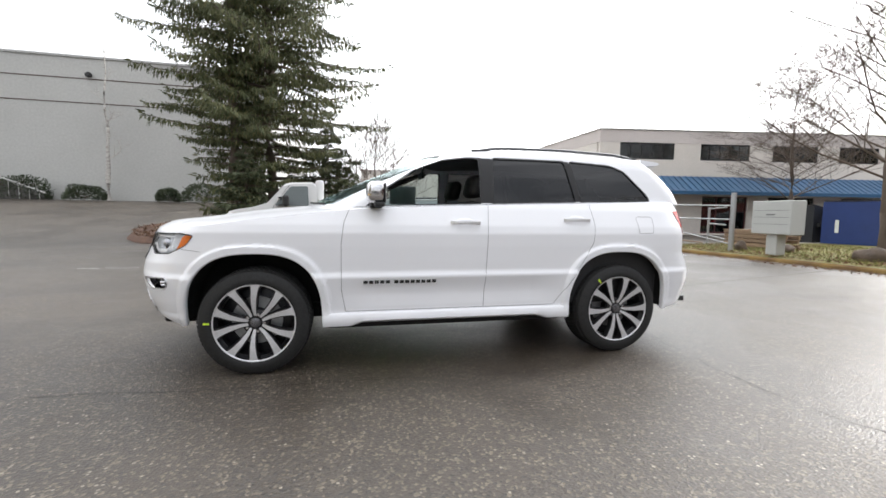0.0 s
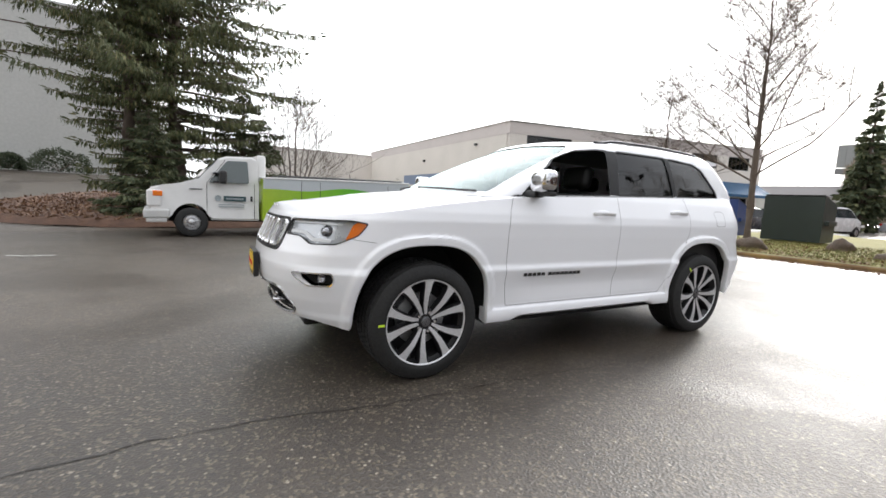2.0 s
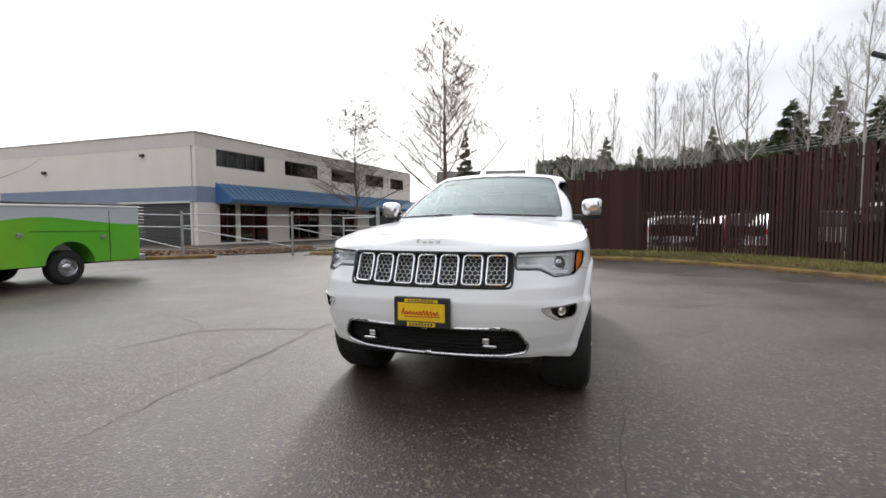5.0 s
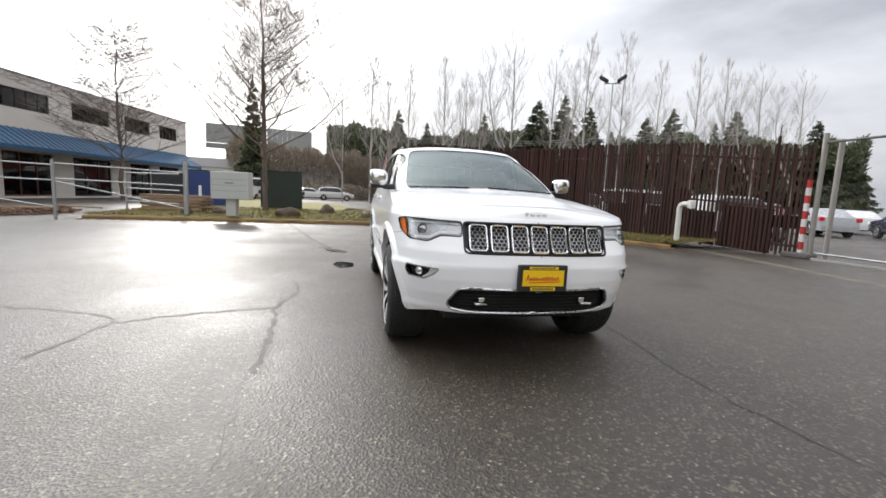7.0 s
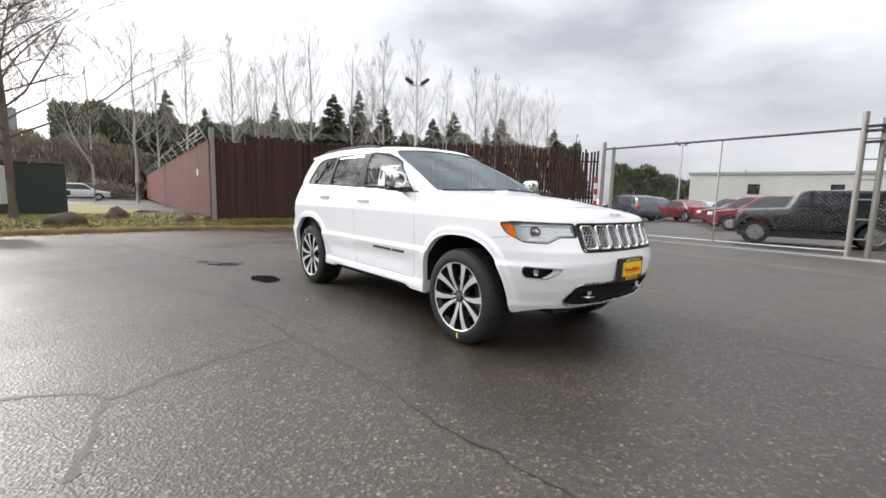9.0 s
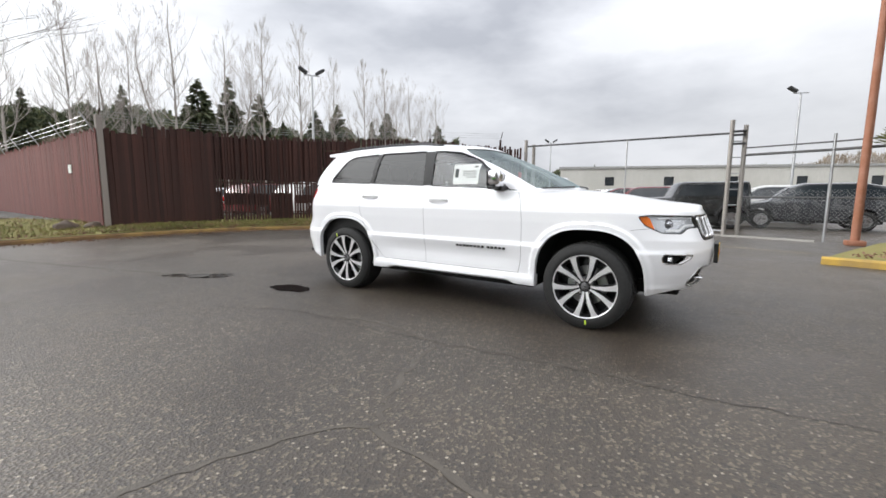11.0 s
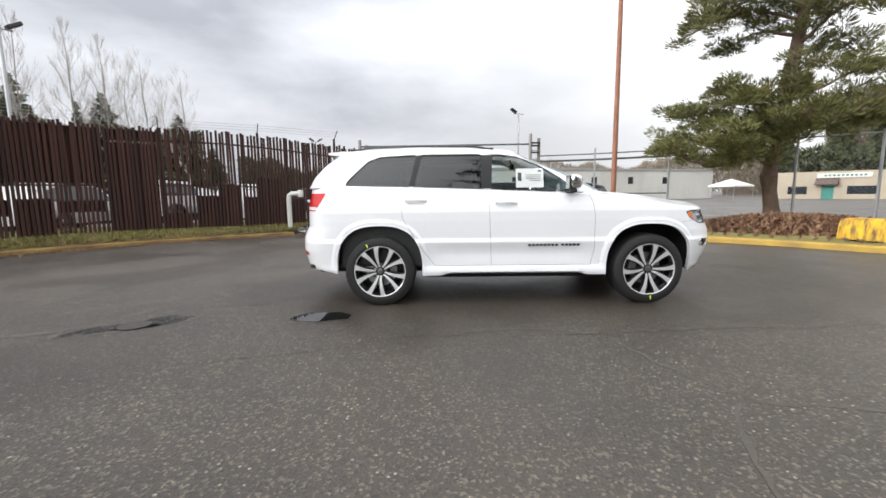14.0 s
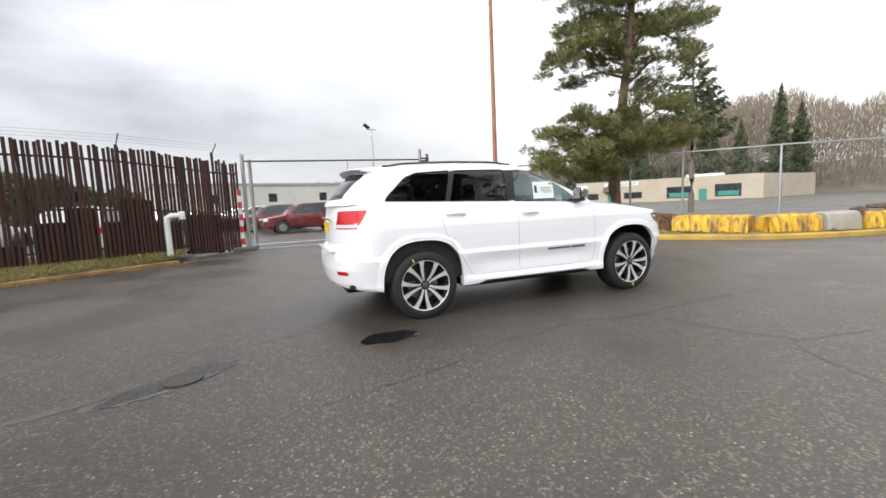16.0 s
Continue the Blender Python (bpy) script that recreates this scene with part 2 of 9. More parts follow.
def make_asphalt():
    """Worn wet asphalt: brown-grey binder, pale and dark stones, a water film in broad shallow patches."""
    m = Mat("wet_asphalt")
    big, mid, fine = m.tex("Noise", 0.22, 5, 0.55), m.tex("Noise", 2.2, 6, 0.65), m.tex("Noise", 45, 4, 0.6)
    stone, cell = m.tex("Voronoi", 70, out=1), m.tex("Voronoi", 70, out=0)
    sep = m.n.new("ShaderNodeSeparateColor")
    m.l.new(stone, sep.inputs["Color"])
    c = m.mix(m.ramp(big, [(0.38, 0.0), (0.62, 1.0)]), (0.029, 0.023, 0.0175), (0.051, 0.0405, 0.031))
    c = m.mix(m.ramp(mid, [(0.35, 0.0), (0.7, 0.6)]), c, (0.064, 0.049, 0.035))
    c = m.mix(m.ramp(sep.outputs["Red"], [(0.0, 0.6), (0.35, 0.0)]), c, (0.010, 0.010, 0.010))
    c = m.mix(m.ramp(sep.outputs["Green"], [(0.76, 0.0), (0.97, 0.75)]), c, (0.17, 0.14, 0.10))
    # coarse pale stones and grit, thicker in some places than in others
    pebble, pd = m.tex("Voronoi", 38, out=1), m.tex("Voronoi", 38, out=0)
    sp2 = m.n.new("ShaderNodeSeparateColor")
    m.l.new(pebble, sp2.inputs["Color"])
    few = m.mix(1.0, m.ramp(sp2.outputs["Red"], [(0.91, 0.0), (0.93, 1.0)]), m.ramp(pd, [(0.22, 1.0), (0.36, 0.0)]), "MULTIPLY")
    few = m.mix(1.0, few, m.ramp(m.tex("Noise", 1.1, 4, 0.6), [(0.35, 0.25), (0.6, 1.0)]), "MULTIPLY")
    c = m.mix(few, c, (0.34, 0.30, 0.24))
    film = m.ramp(m.tex("Noise", 0.55, 5, 0.62), [(0.47, 0.0), (0.60, 1.0)])
    c = m.mix(film, c, m.mix(1.0, c, (0.70, 0.68, 0.66), "MULTIPLY"))
    m.color(c)
    m.rough(m.mix(film, m.mix(0.5, mid, big), (0.22, 0.22, 0.22)), 0.42, 0.63).set(Specular_IOR_Level=0.72)
    m.bump(cell, 0.55, 0.005).bump(m.tex("Noise", 120, 3, 0.7), 0.5, 0.004).bump(fine, 0.25, 0.004).bump(mid, 0.15, 0.01)
    return m.m


ASPHALT = make_asphalt()
CAR_WHITE = paint("white_car_paint", (0.85, 0.855, 0.88), 0.30, 0.7, 0.0)
TRUCK_WHITE = paint("white_truck_paint", (0.70, 0.70, 0.69), 0.35, 0.3, 0.12)
RUBBER = plain("tyre_rubber", (0.013, 0.013, 0.013), 0.72, 0, 0.2)
BLACK_PLASTIC = plain("black_plastic", (0.016, 0.016, 0.017), 0.5)
LINER = plain("black_wheel_liner", (0.008, 0.008, 0.008), 0.9)
CHROME = plain("chrome", (0.80, 0.80, 0.82), 0.09, 1.0)
SATIN = plain("satin_silver", (0.55, 0.55, 0.56), 0.28, 1.0)
RIM_FACE = plain("machined_aluminium", (0.70, 0.70, 0.71), 0.38, 0.5)
SEAM = plain("shut_line_shadow", (0.20, 0.20, 0.205), 0.7)
RIM_DARK = plain("dark_grey_rim_paint", (0.028, 0.028, 0.030), 0.35, 0.5)
STEEL = plain("galvanised_steel", (0.42, 0.43, 0.44), 0.45, 0.9, 0.1, 30)
GLASS_CLEAR = glass("clear_car_glass", (0.70, 0.80, 0.78), 0.0, 1.85)
GLASS_SCREEN = glass("windscreen_glass", (0.62, 0.76, 0.74), 0.0, 2.35, (0.76, 0.86, 0.86))
GLASS_DARK = glass("privacy_glass", (0.07, 0.075, 0.08))
GLASS_LENS = glass("clear_lens", (0.95, 0.96, 0.97), 0.0, 1.12)
GLASS_BLDG = glass("building_glass", (0.35, 0.38, 0.38), 0.02)
AMBER = plain("amber_lens", (0.85, 0.20, 0.02), 0.15)
RED_LENS = plain("red_lens", (0.55, 0.012, 0.015), 0.12)
WHITE_LENS = plain("white_lens", (0.75, 0.75, 0.75), 0.15)
SEAT = plain("black_leather", (0.02, 0.02, 0.021), 0.55, 0, 0.2, 80)
HEADLINER = plain("grey_headliner", (0.35, 0.35, 0.34), 0.9)
YELLOW = plain("yellow_plate_paint", (0.85, 0.55, 0.01), 0.4)
RED_INK = plain("red_ink", (0.55, 0.02, 0.02), 0.4)
PAPER = plain("white_paper", (0.75, 0.78, 0.76), 0.6)
INK = plain("dark_ink", (0.05, 0.06, 0.06), 0.6)
GRASS_GROUND = grainy("mossy_lawn", (0.18, 0.17, 0.042), (0.25, 0.21, 0.07), 1.3, 30, (0.8, 0.95), 0.6, 0.02)
MULCH = grainy("bark_mulch", (0.085, 0.045, 0.030), (0.16, 0.09, 0.06), 3.0, 40, (0.8, 0.95), 1.0, 0.03)
KERB_OLD = grainy("weathered_kerb", (0.15, 0.085, 0.035), (0.32, 0.21, 0.065), 2.0, 30, (0.7, 0.9), 0.5)


# ---------------------------------------------------------------- ground
def ground_z(x, y):
    """The yard is level; the drive rises towards the concrete hall."""
    k = max(0.0, min(1.0, (y - 11.0) / 16.0)) * max(0.0, min(1.0, (2.0 - x) / 8.0))
    return 1.65 * k * k * (3 - 2 * k)


def graded(a, n):
    return [math.copysign(a * (math.sinh(5.2 * abs(t)) / math.sinh(5.2)), t) for t in np.linspace(-1, 1, n)]


bm = B()
gs = graded(900.0, 121)
gv = [[bm.verts.new((x, y, ground_z(x, y))) for y in gs] for x in gs]
for i in range(len(gs) - 1):
    for j in range(len(gs) - 1):
        bm.faces.new((gv[i][j], gv[i + 1][j], gv[i + 1][j + 1], gv[i][j + 1]))
tagged(part("ground", bm, ASPHALT, smooth=0), "dark wet worn asphalt yard", "ground", kind="structure")

KERB_EAST = [(10.0, 9.3), (10.35, 7.0), (10.6, 4.5), (10.75, 2.0), (10.8, 0.0), (10.7, -1.8), (10.1, -3.5), (9.0, -4.75), (7.7, -5.9), (6.2, -6.95), (5.4, -7.5)]
FENCE = [(11.9, -0.1), (11.75, -2.6), (11.05, -4.6), (9.9, -6.0), (8.2, -7.2), (6.2, -8.4), (4.0, -10.3)]


def smooth_line(pts, n=8):
    out = []
    for i in range(len(pts) - 1):
        p0, p1, p2, p3 = (Vector(pts[max(0, i - 1)]), Vector(pts[i]), Vector(pts[i + 1]), Vector(pts[min(len(pts) - 1, i + 2)]))
        for k in range(n):
            t = k / n
            out.append(tuple(0.5 * ((2 * p1) + (p2 - p0) * t + (2 * p0 - 5 * p1 + 4 * p2 - p3) * t * t + (3 * p1 - p0 - 3 * p2 + p3) * t ** 3)))
    out.append(tuple(pts[-1]))
    return out


def kerb(name, line, mat, label, h=0.13, w=0.15):
    bm = B()
    sweep(bm, [(x, y, 0) for x, y in smooth_line(line)], [(-w / 2, -0.05), (w / 2, -0.05), (w / 2, h - 0.03), (w / 2 - 0.03, h), (-w / 2 + 0.03, h), (-w / 2, h - 0.02)])
    return tagged(part(name, bm, mat, smooth=40), label, "kerb", kind="structure")


kerb("kerb", KERB_EAST, KERB_OLD, "weathered rust-stained low kerb along the verge", 0.10)


def bank(name, front, back, z0, z1, mat, label, category="verge", rows=8, lump=0.03, seed=1):
    """Raised ground between two lines of equal length."""
    bm = B()
    grid = []
    for (ax, ay), (bx, by) in zip(front, back):
        row = []
        for k in range(rows + 1):
            t = k / rows
            x, y = ax + (bx - ax) * t, ay + (by - ay) * t
            z = z0 + (z1 - z0) * t ** 0.7 + lump * noise.noise(Vector((x * 1.3, y * 1.3, seed))) * min(1, 4 * t)
            row.append(bm.verts.new((x, y, z)))
        grid.append(row)
    for a, b in zip(grid, grid[1:]):
        for j in range(rows):
            bm.faces.new((a[j], a[j + 1], b[j + 1], b[j]))
    return tagged(part(name, bm, mat, smooth=60), label, category, kind="structure")


kl = smooth_line(KERB_EAST, 6)
fl_ = smooth_line([(40, 9.5), (30, 8.0), (26, 5.4), (26, 3.0), (14.0, -0.2), (13.2, -2.6), (12.3, -5.4), (10.9, -7.0), (9.2, -8.2), (7.2, -9.4), (5.4, -10.4)], 6)
bank("verge", kl, fl_, 0.11, 0.30, GRASS_GROUND, "mossy yellow-green grass verge with dead leaves")

# ---------------------------------------------------------------- surfaces of the surroundings
CREAM = grainy("cream_stucco", (0.68, 0.64, 0.585), (0.75, 0.70, 0.645), 0.4, 12, (0.75, 0.9), 0.15)
CREAM_TOP = grainy("pinkish_parapet_paint", (0.58, 0.53, 0.505), (0.64, 0.585, 0.56), 0.4, 12, (0.75, 0.9), 0.15)
BLUE_BAND = grainy("faded_blue_paint", (0.19, 0.24, 0.34), (0.24, 0.29, 0.38), 0.5, 12, (0.7, 0.9), 0.15)
GREY_WALL = grainy("grey_painted_concrete", (0.476, 0.476, 0.455), (0.532, 0.532, 0.511), 0.25, 8, (0.75, 0.9), 0.15)
RUST = grainy("rusty_red_brown_slats", (0.036, 0.0145, 0.0110), (0.085, 0.028, 0.019), 1.6, 18, (0.75, 0.95), 0.5, 0.004, 0.0, (1, 1, 0.15), 0.6)
RED_FENCE = grainy("faded_red_slats", (0.13, 0.028, 0.023), (0.18, 0.045, 0.036), 1.2, 18, (0.75, 0.95), 0.4, 0.004, 0.0, (1, 1, 0.15), 0.4)
BLUE_ROOF = paint("blue_metal_roof", (0.030, 0.10, 0.20), 0.35, 0.2, 0.1)
BARK = grainy("grey_brown_bark", (0.10, 0.075, 0.058), (0.17, 0.135, 0.11), 4, 30, (0.8, 0.95), 0.8, 0.01, 0.0, (1, 1, 0.3))
PALE_BARK = grainy("pale_grey_bark", (0.30, 0.27, 0.245), (0.42, 0.385, 0.355), 3, 25, (0.8, 0.95), 0.5, 0.008, 0.0, (1, 1, 0.4))
BIRCH_BARK = grainy("white_birch_bark", (0.62, 0.60, 0.56), (0.30, 0.27, 0.25), 5, 25, (0.8, 0.95), 0.4, 0.005, 0.0, (1, 1, 2.5))
WOOD = grainy("weathered_pallet_wood", (0.30, 0.20, 0.13), (0.42, 0.30, 0.20), 3, 40, (0.75, 0.95), 0.4, 0.003, 0.0, (1, 6, 6), 0.4)
ROCK = grainy("mossy_brown_rock", (0.07, 0.052, 0.038), (0.14, 0.10, 0.075), 2.5, 20, (0.8, 0.95), 0.9, 0.03)


def leafy(name, a, b, c):
    """Foliage: every leaf or spray takes its own tone."""
    m = Mat(name)
    col = m.ramp(m.island(), [(0.0, a), (0.5, b), (1.0, c)])
    m.color(m.mix(m.ramp(m.tex("Noise", 0.8, 3), [(0.35, 0.0), (0.65, 0.6)]), col, tuple(0.6 * v for v in a)))
    m.set(Roughness=0.7)
    return m.m


FIR_GREEN = leafy("dark_fir_needles", (0.045, 0.062, 0.030), (0.075, 0.096, 0.044), (0.17, 0.17, 0.075))
SPRUCE_GREEN = leafy("olive_spruce_needles", (0.060, 0.076, 0.030), (0.105, 0.125, 0.048), (0.21, 0.19, 0.080))
PINE_GREEN = leafy("yellow_green_pine_needles", (0.085, 0.092, 0.028), (0.155, 0.158, 0.050), (0.25, 0.235, 0.085))
SHRUB_GREEN = leafy("clipped_shrub_leaves", (0.035, 0.052, 0.026), (0.055, 0.075, 0.036), (0.09, 0.105, 0.055))
FAR_WOOD = leafy("bare_brown_woods", (0.16, 0.125, 0.09), (0.23, 0.185, 0.135), (0.32, 0.27, 0.205))
DEAD_LEAF = leafy("dead_leaves", (0.14, 0.07, 0.04), (0.22, 0.12, 0.07), (0.30, 0.19, 0.11))
GRASS_BLADE = leafy("mossy_grass_blades", (0.10, 0.12, 0.022), (0.17, 0.17, 0.040), (0.28, 0.22, 0.075))


# ---------------------------------------------------------------- the white SUV
# Its nose points to -x; the driver's side is -y. Half of the skin is worked out for y > 0 and mirrored.
def lerp_table(tab, v):
    return float(np.interp(v, [a for a, _ in tab], [b for _, b in tab]))


AXLE, HUB_Z = 1.457, 0.378
NOSE = [(0.24, -2.16), (0.34, -2.24), (0.42, -2.29), (0.52, -2.335), (0.62, -2.36), (0.72, -2.37), (0.80, -2.355), (0.84, -2.335), (0.92, -2.30), (1.02, -2.265), (1.08, -2.22), (1.3, -2.2)]
TAIL = [(0.24, 2.26), (0.34, 2.33), (0.44, 2.40), (0.60, 2.435), (0.74, 2.43), (0.80, 2.40), (0.86, 2.37), (1.10, 2.36), (1.30, 2.33), (1.4, 2.31)]
WIDTH = [(0.24, 0.84), (0.32, 0.885), (0.40, 0.912), (0.44, 0.905), (0.54, 0.918), (0.64, 0.934), (0.695, 0.942), (0.73, 0.926), (0.80, 0.930), (0.92, 0.936), (1.02, 0.936), (1.08, 0.922), (1.15, 0.895), (1.22, 0.868), (1.34, 0.80)]
TOPZ = [(-2.4, 1.035), (-2.1, 1.045), (-1.9, 1.065), (-1.6, 1.115), (-1.2, 1.165), (-0.8, 1.20), (-0.3, 1.225), (0.5, 1.255), (1.4, 1.285), (1.9, 1.305), (2.4, 1.30)]
LOWZ = [(-2.4, 0.388), (-2.2, 0.386), (-2.05, 0.342), (-1.93, 0.325), (-1.0, 0.345), (1.0, 0.345), (2.0, 0.36), (2.4, 0.41)]
NF, LF, NR, LR = 2.7, 0.80, 2.7, 0.52


def ring_point(u, z):
    """u in 0..1 nose to front corner, 1..2 along the side, 2..3 rear corner to tail centre."""
    xf, xr, w = lerp_table(NOSE, z), lerp_table(TAIL, z), lerp_table(WIDTH, z)
    if u <= 1:
        a = u * math.pi / 2
        return xf + LF - LF * max(0.0, math.cos(a)) ** (2 / NF), w * math.sin(a) ** (2 / NF)
    if u < 2:
        return xf + LF + (u - 1) * (xr - LR - xf - LF), w
    a = (3 - u) * math.pi / 2
    return xr - LR + LR * max(0.0, math.cos(a)) ** (2 / NR), w * max(0.0, math.sin(a)) ** (2 / NR)


def u_front(y, z):
    w = lerp_table(WIDTH, z)
    return math.asin(min(1, abs(y) / w) ** (NF / 2)) * 2 / math.pi


def u_side(x, z):
    xf, xr = lerp_table(NOSE, z), lerp_table(TAIL, z)
    if x < xf + LF:
        return math.acos(min(1.0, max(0.0, (xf + LF - x) / LF)) ** (NF / 2)) * 2 / math.pi
    if x > xr - LR:
        return 3 - math.acos(min(1.0, max(0.0, (x - xr + LR) / LR)) ** (NR / 2)) * 2 / math.pi
    return 1 + (x - xf - LF) / (xr - LR - xf - LF)


def u_rear(y, z):
    return 3 - math.asin(min(1, abs(y) / lerp_table(WIDTH, z)) ** (NR / 2)) * 2 / math.pi


AW, AH, AN = 0.470, 0.503, 2.6


def arch_rho(dx, dz):
    """1 on the edge of a wheel arch, less inside."""
    return ((abs(dx) / AW) ** AN + (max(0.0, dz) / AH) ** AN) ** (1 / AN)


def arch_line(cx, n=40, low=0.20):
    """The arch opening from its front foot over the top to its rear foot."""
    out = [(cx - AW, low)]
    for i in range(n + 1):
        a = math.pi * (1 - i / n)
        c, q = math.cos(a), max(0.0, math.sin(a))
        out.append((cx + AW * math.copysign(abs(c) ** (2 / AN), c), HUB_Z + AH * q ** (2 / AN)))
    return out + [(cx + AW, low)]


def side_relief(x, z):
    """Arch flares, the scallop low on the doors, the shoulder."""
    d = 0.0
    for cx in (-AXLE, AXLE):
        rho = arch_rho(x - cx, z - HUB_Z)
        if rho < 1.4:
            k = max(0.0, min(1.0, (1.108 - rho) / 0.022))
            d = max(d, 0.019 * k * k * (3 - 2 * k))
    k = max(0.0, min(1.0, (0.95 - abs(x - 0.02)) / 0.32))
    if 0.46 < z < 0.685:
        d -= 0.017 * k * math.sin(math.pi * min(1.0, (0.685 - z) / 0.11) / 2) * min(1.0, (z - 0.46) / 0.1)
    return d


def skin(u, v):
    """Point of the lower body: v runs from the sill to the belt."""
    x0, _ = ring_point(u, 0.8)
    lo, hi = lerp_table(LOWZ, x0), lerp_table(TOPZ, x0)
    return skin_z(u, lo + (hi - lo) * v)


def skin_z(u, z):
    x, y = ring_point(u, z)
    y += side_relief(x, z) * (1.0 if 0.45 < u < 2.8 else 0.0)
    # lower front: the bumper's corner tucks in under the lamps
    return Vector((x, y, z))


# reference arc length along the ring
US = []
for i in range(601):
    US.append(3 * i / 600)
_pts = [Vector((*ring_point(u, 0.8), 0)) for u in US]
ARC = np.concatenate([[0], np.cumsum([(b - a).length for a, b in zip(_pts, _pts[1:])])])


def s_of(u):
    return float(np.interp(u, US, ARC))


def u_of(s):
    return float(np.interp(s, ARC, US))


def inside(poly, x, y):
    r, j = False, len(poly) - 1
    for i in range(len(poly)):
        (xi, yi), (xj, yj) = poly[i], poly[j]
        if (yi > y) != (yj > y) and x < (xj - xi) * (y - yi) / (yj - yi) + xi:
            r = not r
        j = i
    return r


def nearest(poly, x, y):
    best = (9e9, 0, 0)
    for i in range(len(poly)):
        (ax, ay), (bx, by) = poly[i - 1], poly[i]
        dx, dy = bx - ax, by - ay
        t = max(0, min(1, ((x - ax) * dx + (y - ay) * dy) / (dx * dx + dy * dy + 1e-12)))
        px, py = ax + t * dx, ay + t * dy
        d = math.hypot(px - x, py - y)
        if d < best[0]:
            best = (d, px, py)
    return best


def rounded(poly, r, n=4):
    """Rounds the corners of an outline."""
    out, k = [], len(poly)
    for i in range(k):
        a, b, c = Vector(poly[i - 1]), Vector(poly[i]), Vector(poly[(i + 1) % k])
        d1, d2 = (a - b), (c - b)
        q = min(r, d1.length * 0.45, d2.length * 0.45)
        p, s = b + d1.normalized() * q, b + d2.normalized() * q
        for j in range(n + 1):
            t = j / n
            out.append(tuple((1 - t) ** 2 * p + 2 * t * (1 - t) * b + t * t * s))
    return out


class Skin:
    """A half shell on a grid of (s, z); outlines cut it into named pieces whose edges lie on the outlines."""
    def __init__(self, ss, vs, place, param):
        self.place = place
        self.q = [[param(s, v) for v in vs] for s in ss]      # (s, z) of each vertex
        self.ns, self.nv = len(ss), len(vs)
        self.kind = [["body"] * (self.nv - 1) for _ in range(self.ns - 1)]
        self.cell = 0.7 * max(ss[1] - ss[0], 0.018)

    def cut(self, name, poly):
        x0, x1 = min(p[0] for p in poly) - 0.1, max(p[0] for p in poly) + 0.1
        y0, y1 = min(p[1] for p in poly) - 0.1, max(p[1] for p in poly) + 0.1
        for i in range(self.ns):
            for j in range(self.nv):
                s, z = self.q[i][j]
                if x0 < s < x1 and y0 < z < y1:
                    d, px, pz = nearest(poly, s, z)
                    if d < self.cell * 0.62:
                        self.q[i][j] = (px, pz)
        for i in range(self.ns - 1):
            for j in range(self.nv - 1):
                c = [self.q[a][b] for a in (i, i + 1) for b in (j, j + 1)]
                s, z = sum(p[0] for p in c) / 4, sum(p[1] for p in c) / 4
                if x0 < s < x1 and y0 < z < y1 and inside(poly, s, z):
                    self.kind[i][j] = name

    def mesh(self, kinds, sides=(1, -1), inset=0.0, thick=0.0):
        bm = B()
        for side in sides:
            got = {}

            def vert(i, j, k=0):
                if (i, j, k) not in got:
                    s, z = self.q[i][j]
                    p = self.place(s, z)
                    if inset or k:
                        e = 0.004
                        n = (self.place(s + e, z) - self.place(s - e, z)).cross(self.place(s, z + e) - self.place(s, z - e))
                        n = n.normalized() if n.length > 1e-12 else Vector((0, 1, 0))
                        if n.y < 0 and abs(n.y) > 0.3:
                            n = -n
                        if abs(n.y) <= 0.3 and n.x * (p.x - 0.1) < 0:
                            n = -n
                        p = p - n * (inset + k * thick)
                    y = p.y if p.y > 0.0015 else 0.0
                    got[i, j, k] = bm.verts.new((p.x, side * y, p.z))
                return got[i, j, k]

            for i in range(self.ns - 1):
                for j in range(self.nv - 1):
                    if self.kind[i][j] in kinds:
                        vs = [vert(i, j), vert(i + 1, j), vert(i + 1, j + 1), vert(i, j + 1)]
                        vs = [v for a, v in enumerate(vs) if (v.co - vs[a - 1].co).length > 1e-6]
                        if len(vs) >= 3:
                            try:
                                bm.faces.new(vs)
                            except ValueError:
                                pass
        bmesh.ops.remove_doubles(bm, verts=bm.verts, dist=0.0008)
        return bm


def strip(place, pts, half, lift, bm=None, sides=(1, -1), n=2):
    """A thin band that follows a skin along a line of (s, z)."""
    bm = bm or B()
    for side in sides:
        rows = []
        for i, (s, z) in enumerate(pts):
            a, b = pts[max(0, i - 1)], pts[min(len(pts) - 1, i + 1)]
            d = Vector((b[0] - a[0], b[1] - a[1])).normalized()
            row = []
            for k in (-1, 1):
                p = place(s - d.y * half * k, z + d.x * half * k)
                row.append(bm.verts.new((p.x, side * (p.y + lift), p.z)))
            rows.append(row)
        for r, q in zip(rows, rows[1:]):
            bm.faces.new((r[0], r[1], q[1], q[0]))
    return bm


def dense(pts, step=0.02, closed=False):
    out, k = [], len(pts)
    for i in range(k if closed else k - 1):
        a, b = Vector(pts[i]), Vector(pts[(i + 1) % k])
        n = max(1, int((b - a).length / step))
        out += [tuple(a.lerp(b, j / n)) for j in range(n)]
    if not closed:
        out.append(tuple(pts[-1]))
    return out


def place_low(s, z):
    return skin_z(u_of(max(0.0, min(ARC[-1], s))), z)


def F(y, z):      # front, by y
    return (s_of(u_front(y, z)), z)


def S(x, z):      # side, by x
    return (s_of(u_side(x, z)), z)


def R(y, z):      # rear, by y
    return (s_of(u_rear(y, z)), z)


def low_param(s, v):
    p = skin(u_of(s), v)
    return (s, p.z)


suv = thing("suv", Matrix(), "glossy white five-door SUV with chrome mirrors and dark tinted glass", "car")

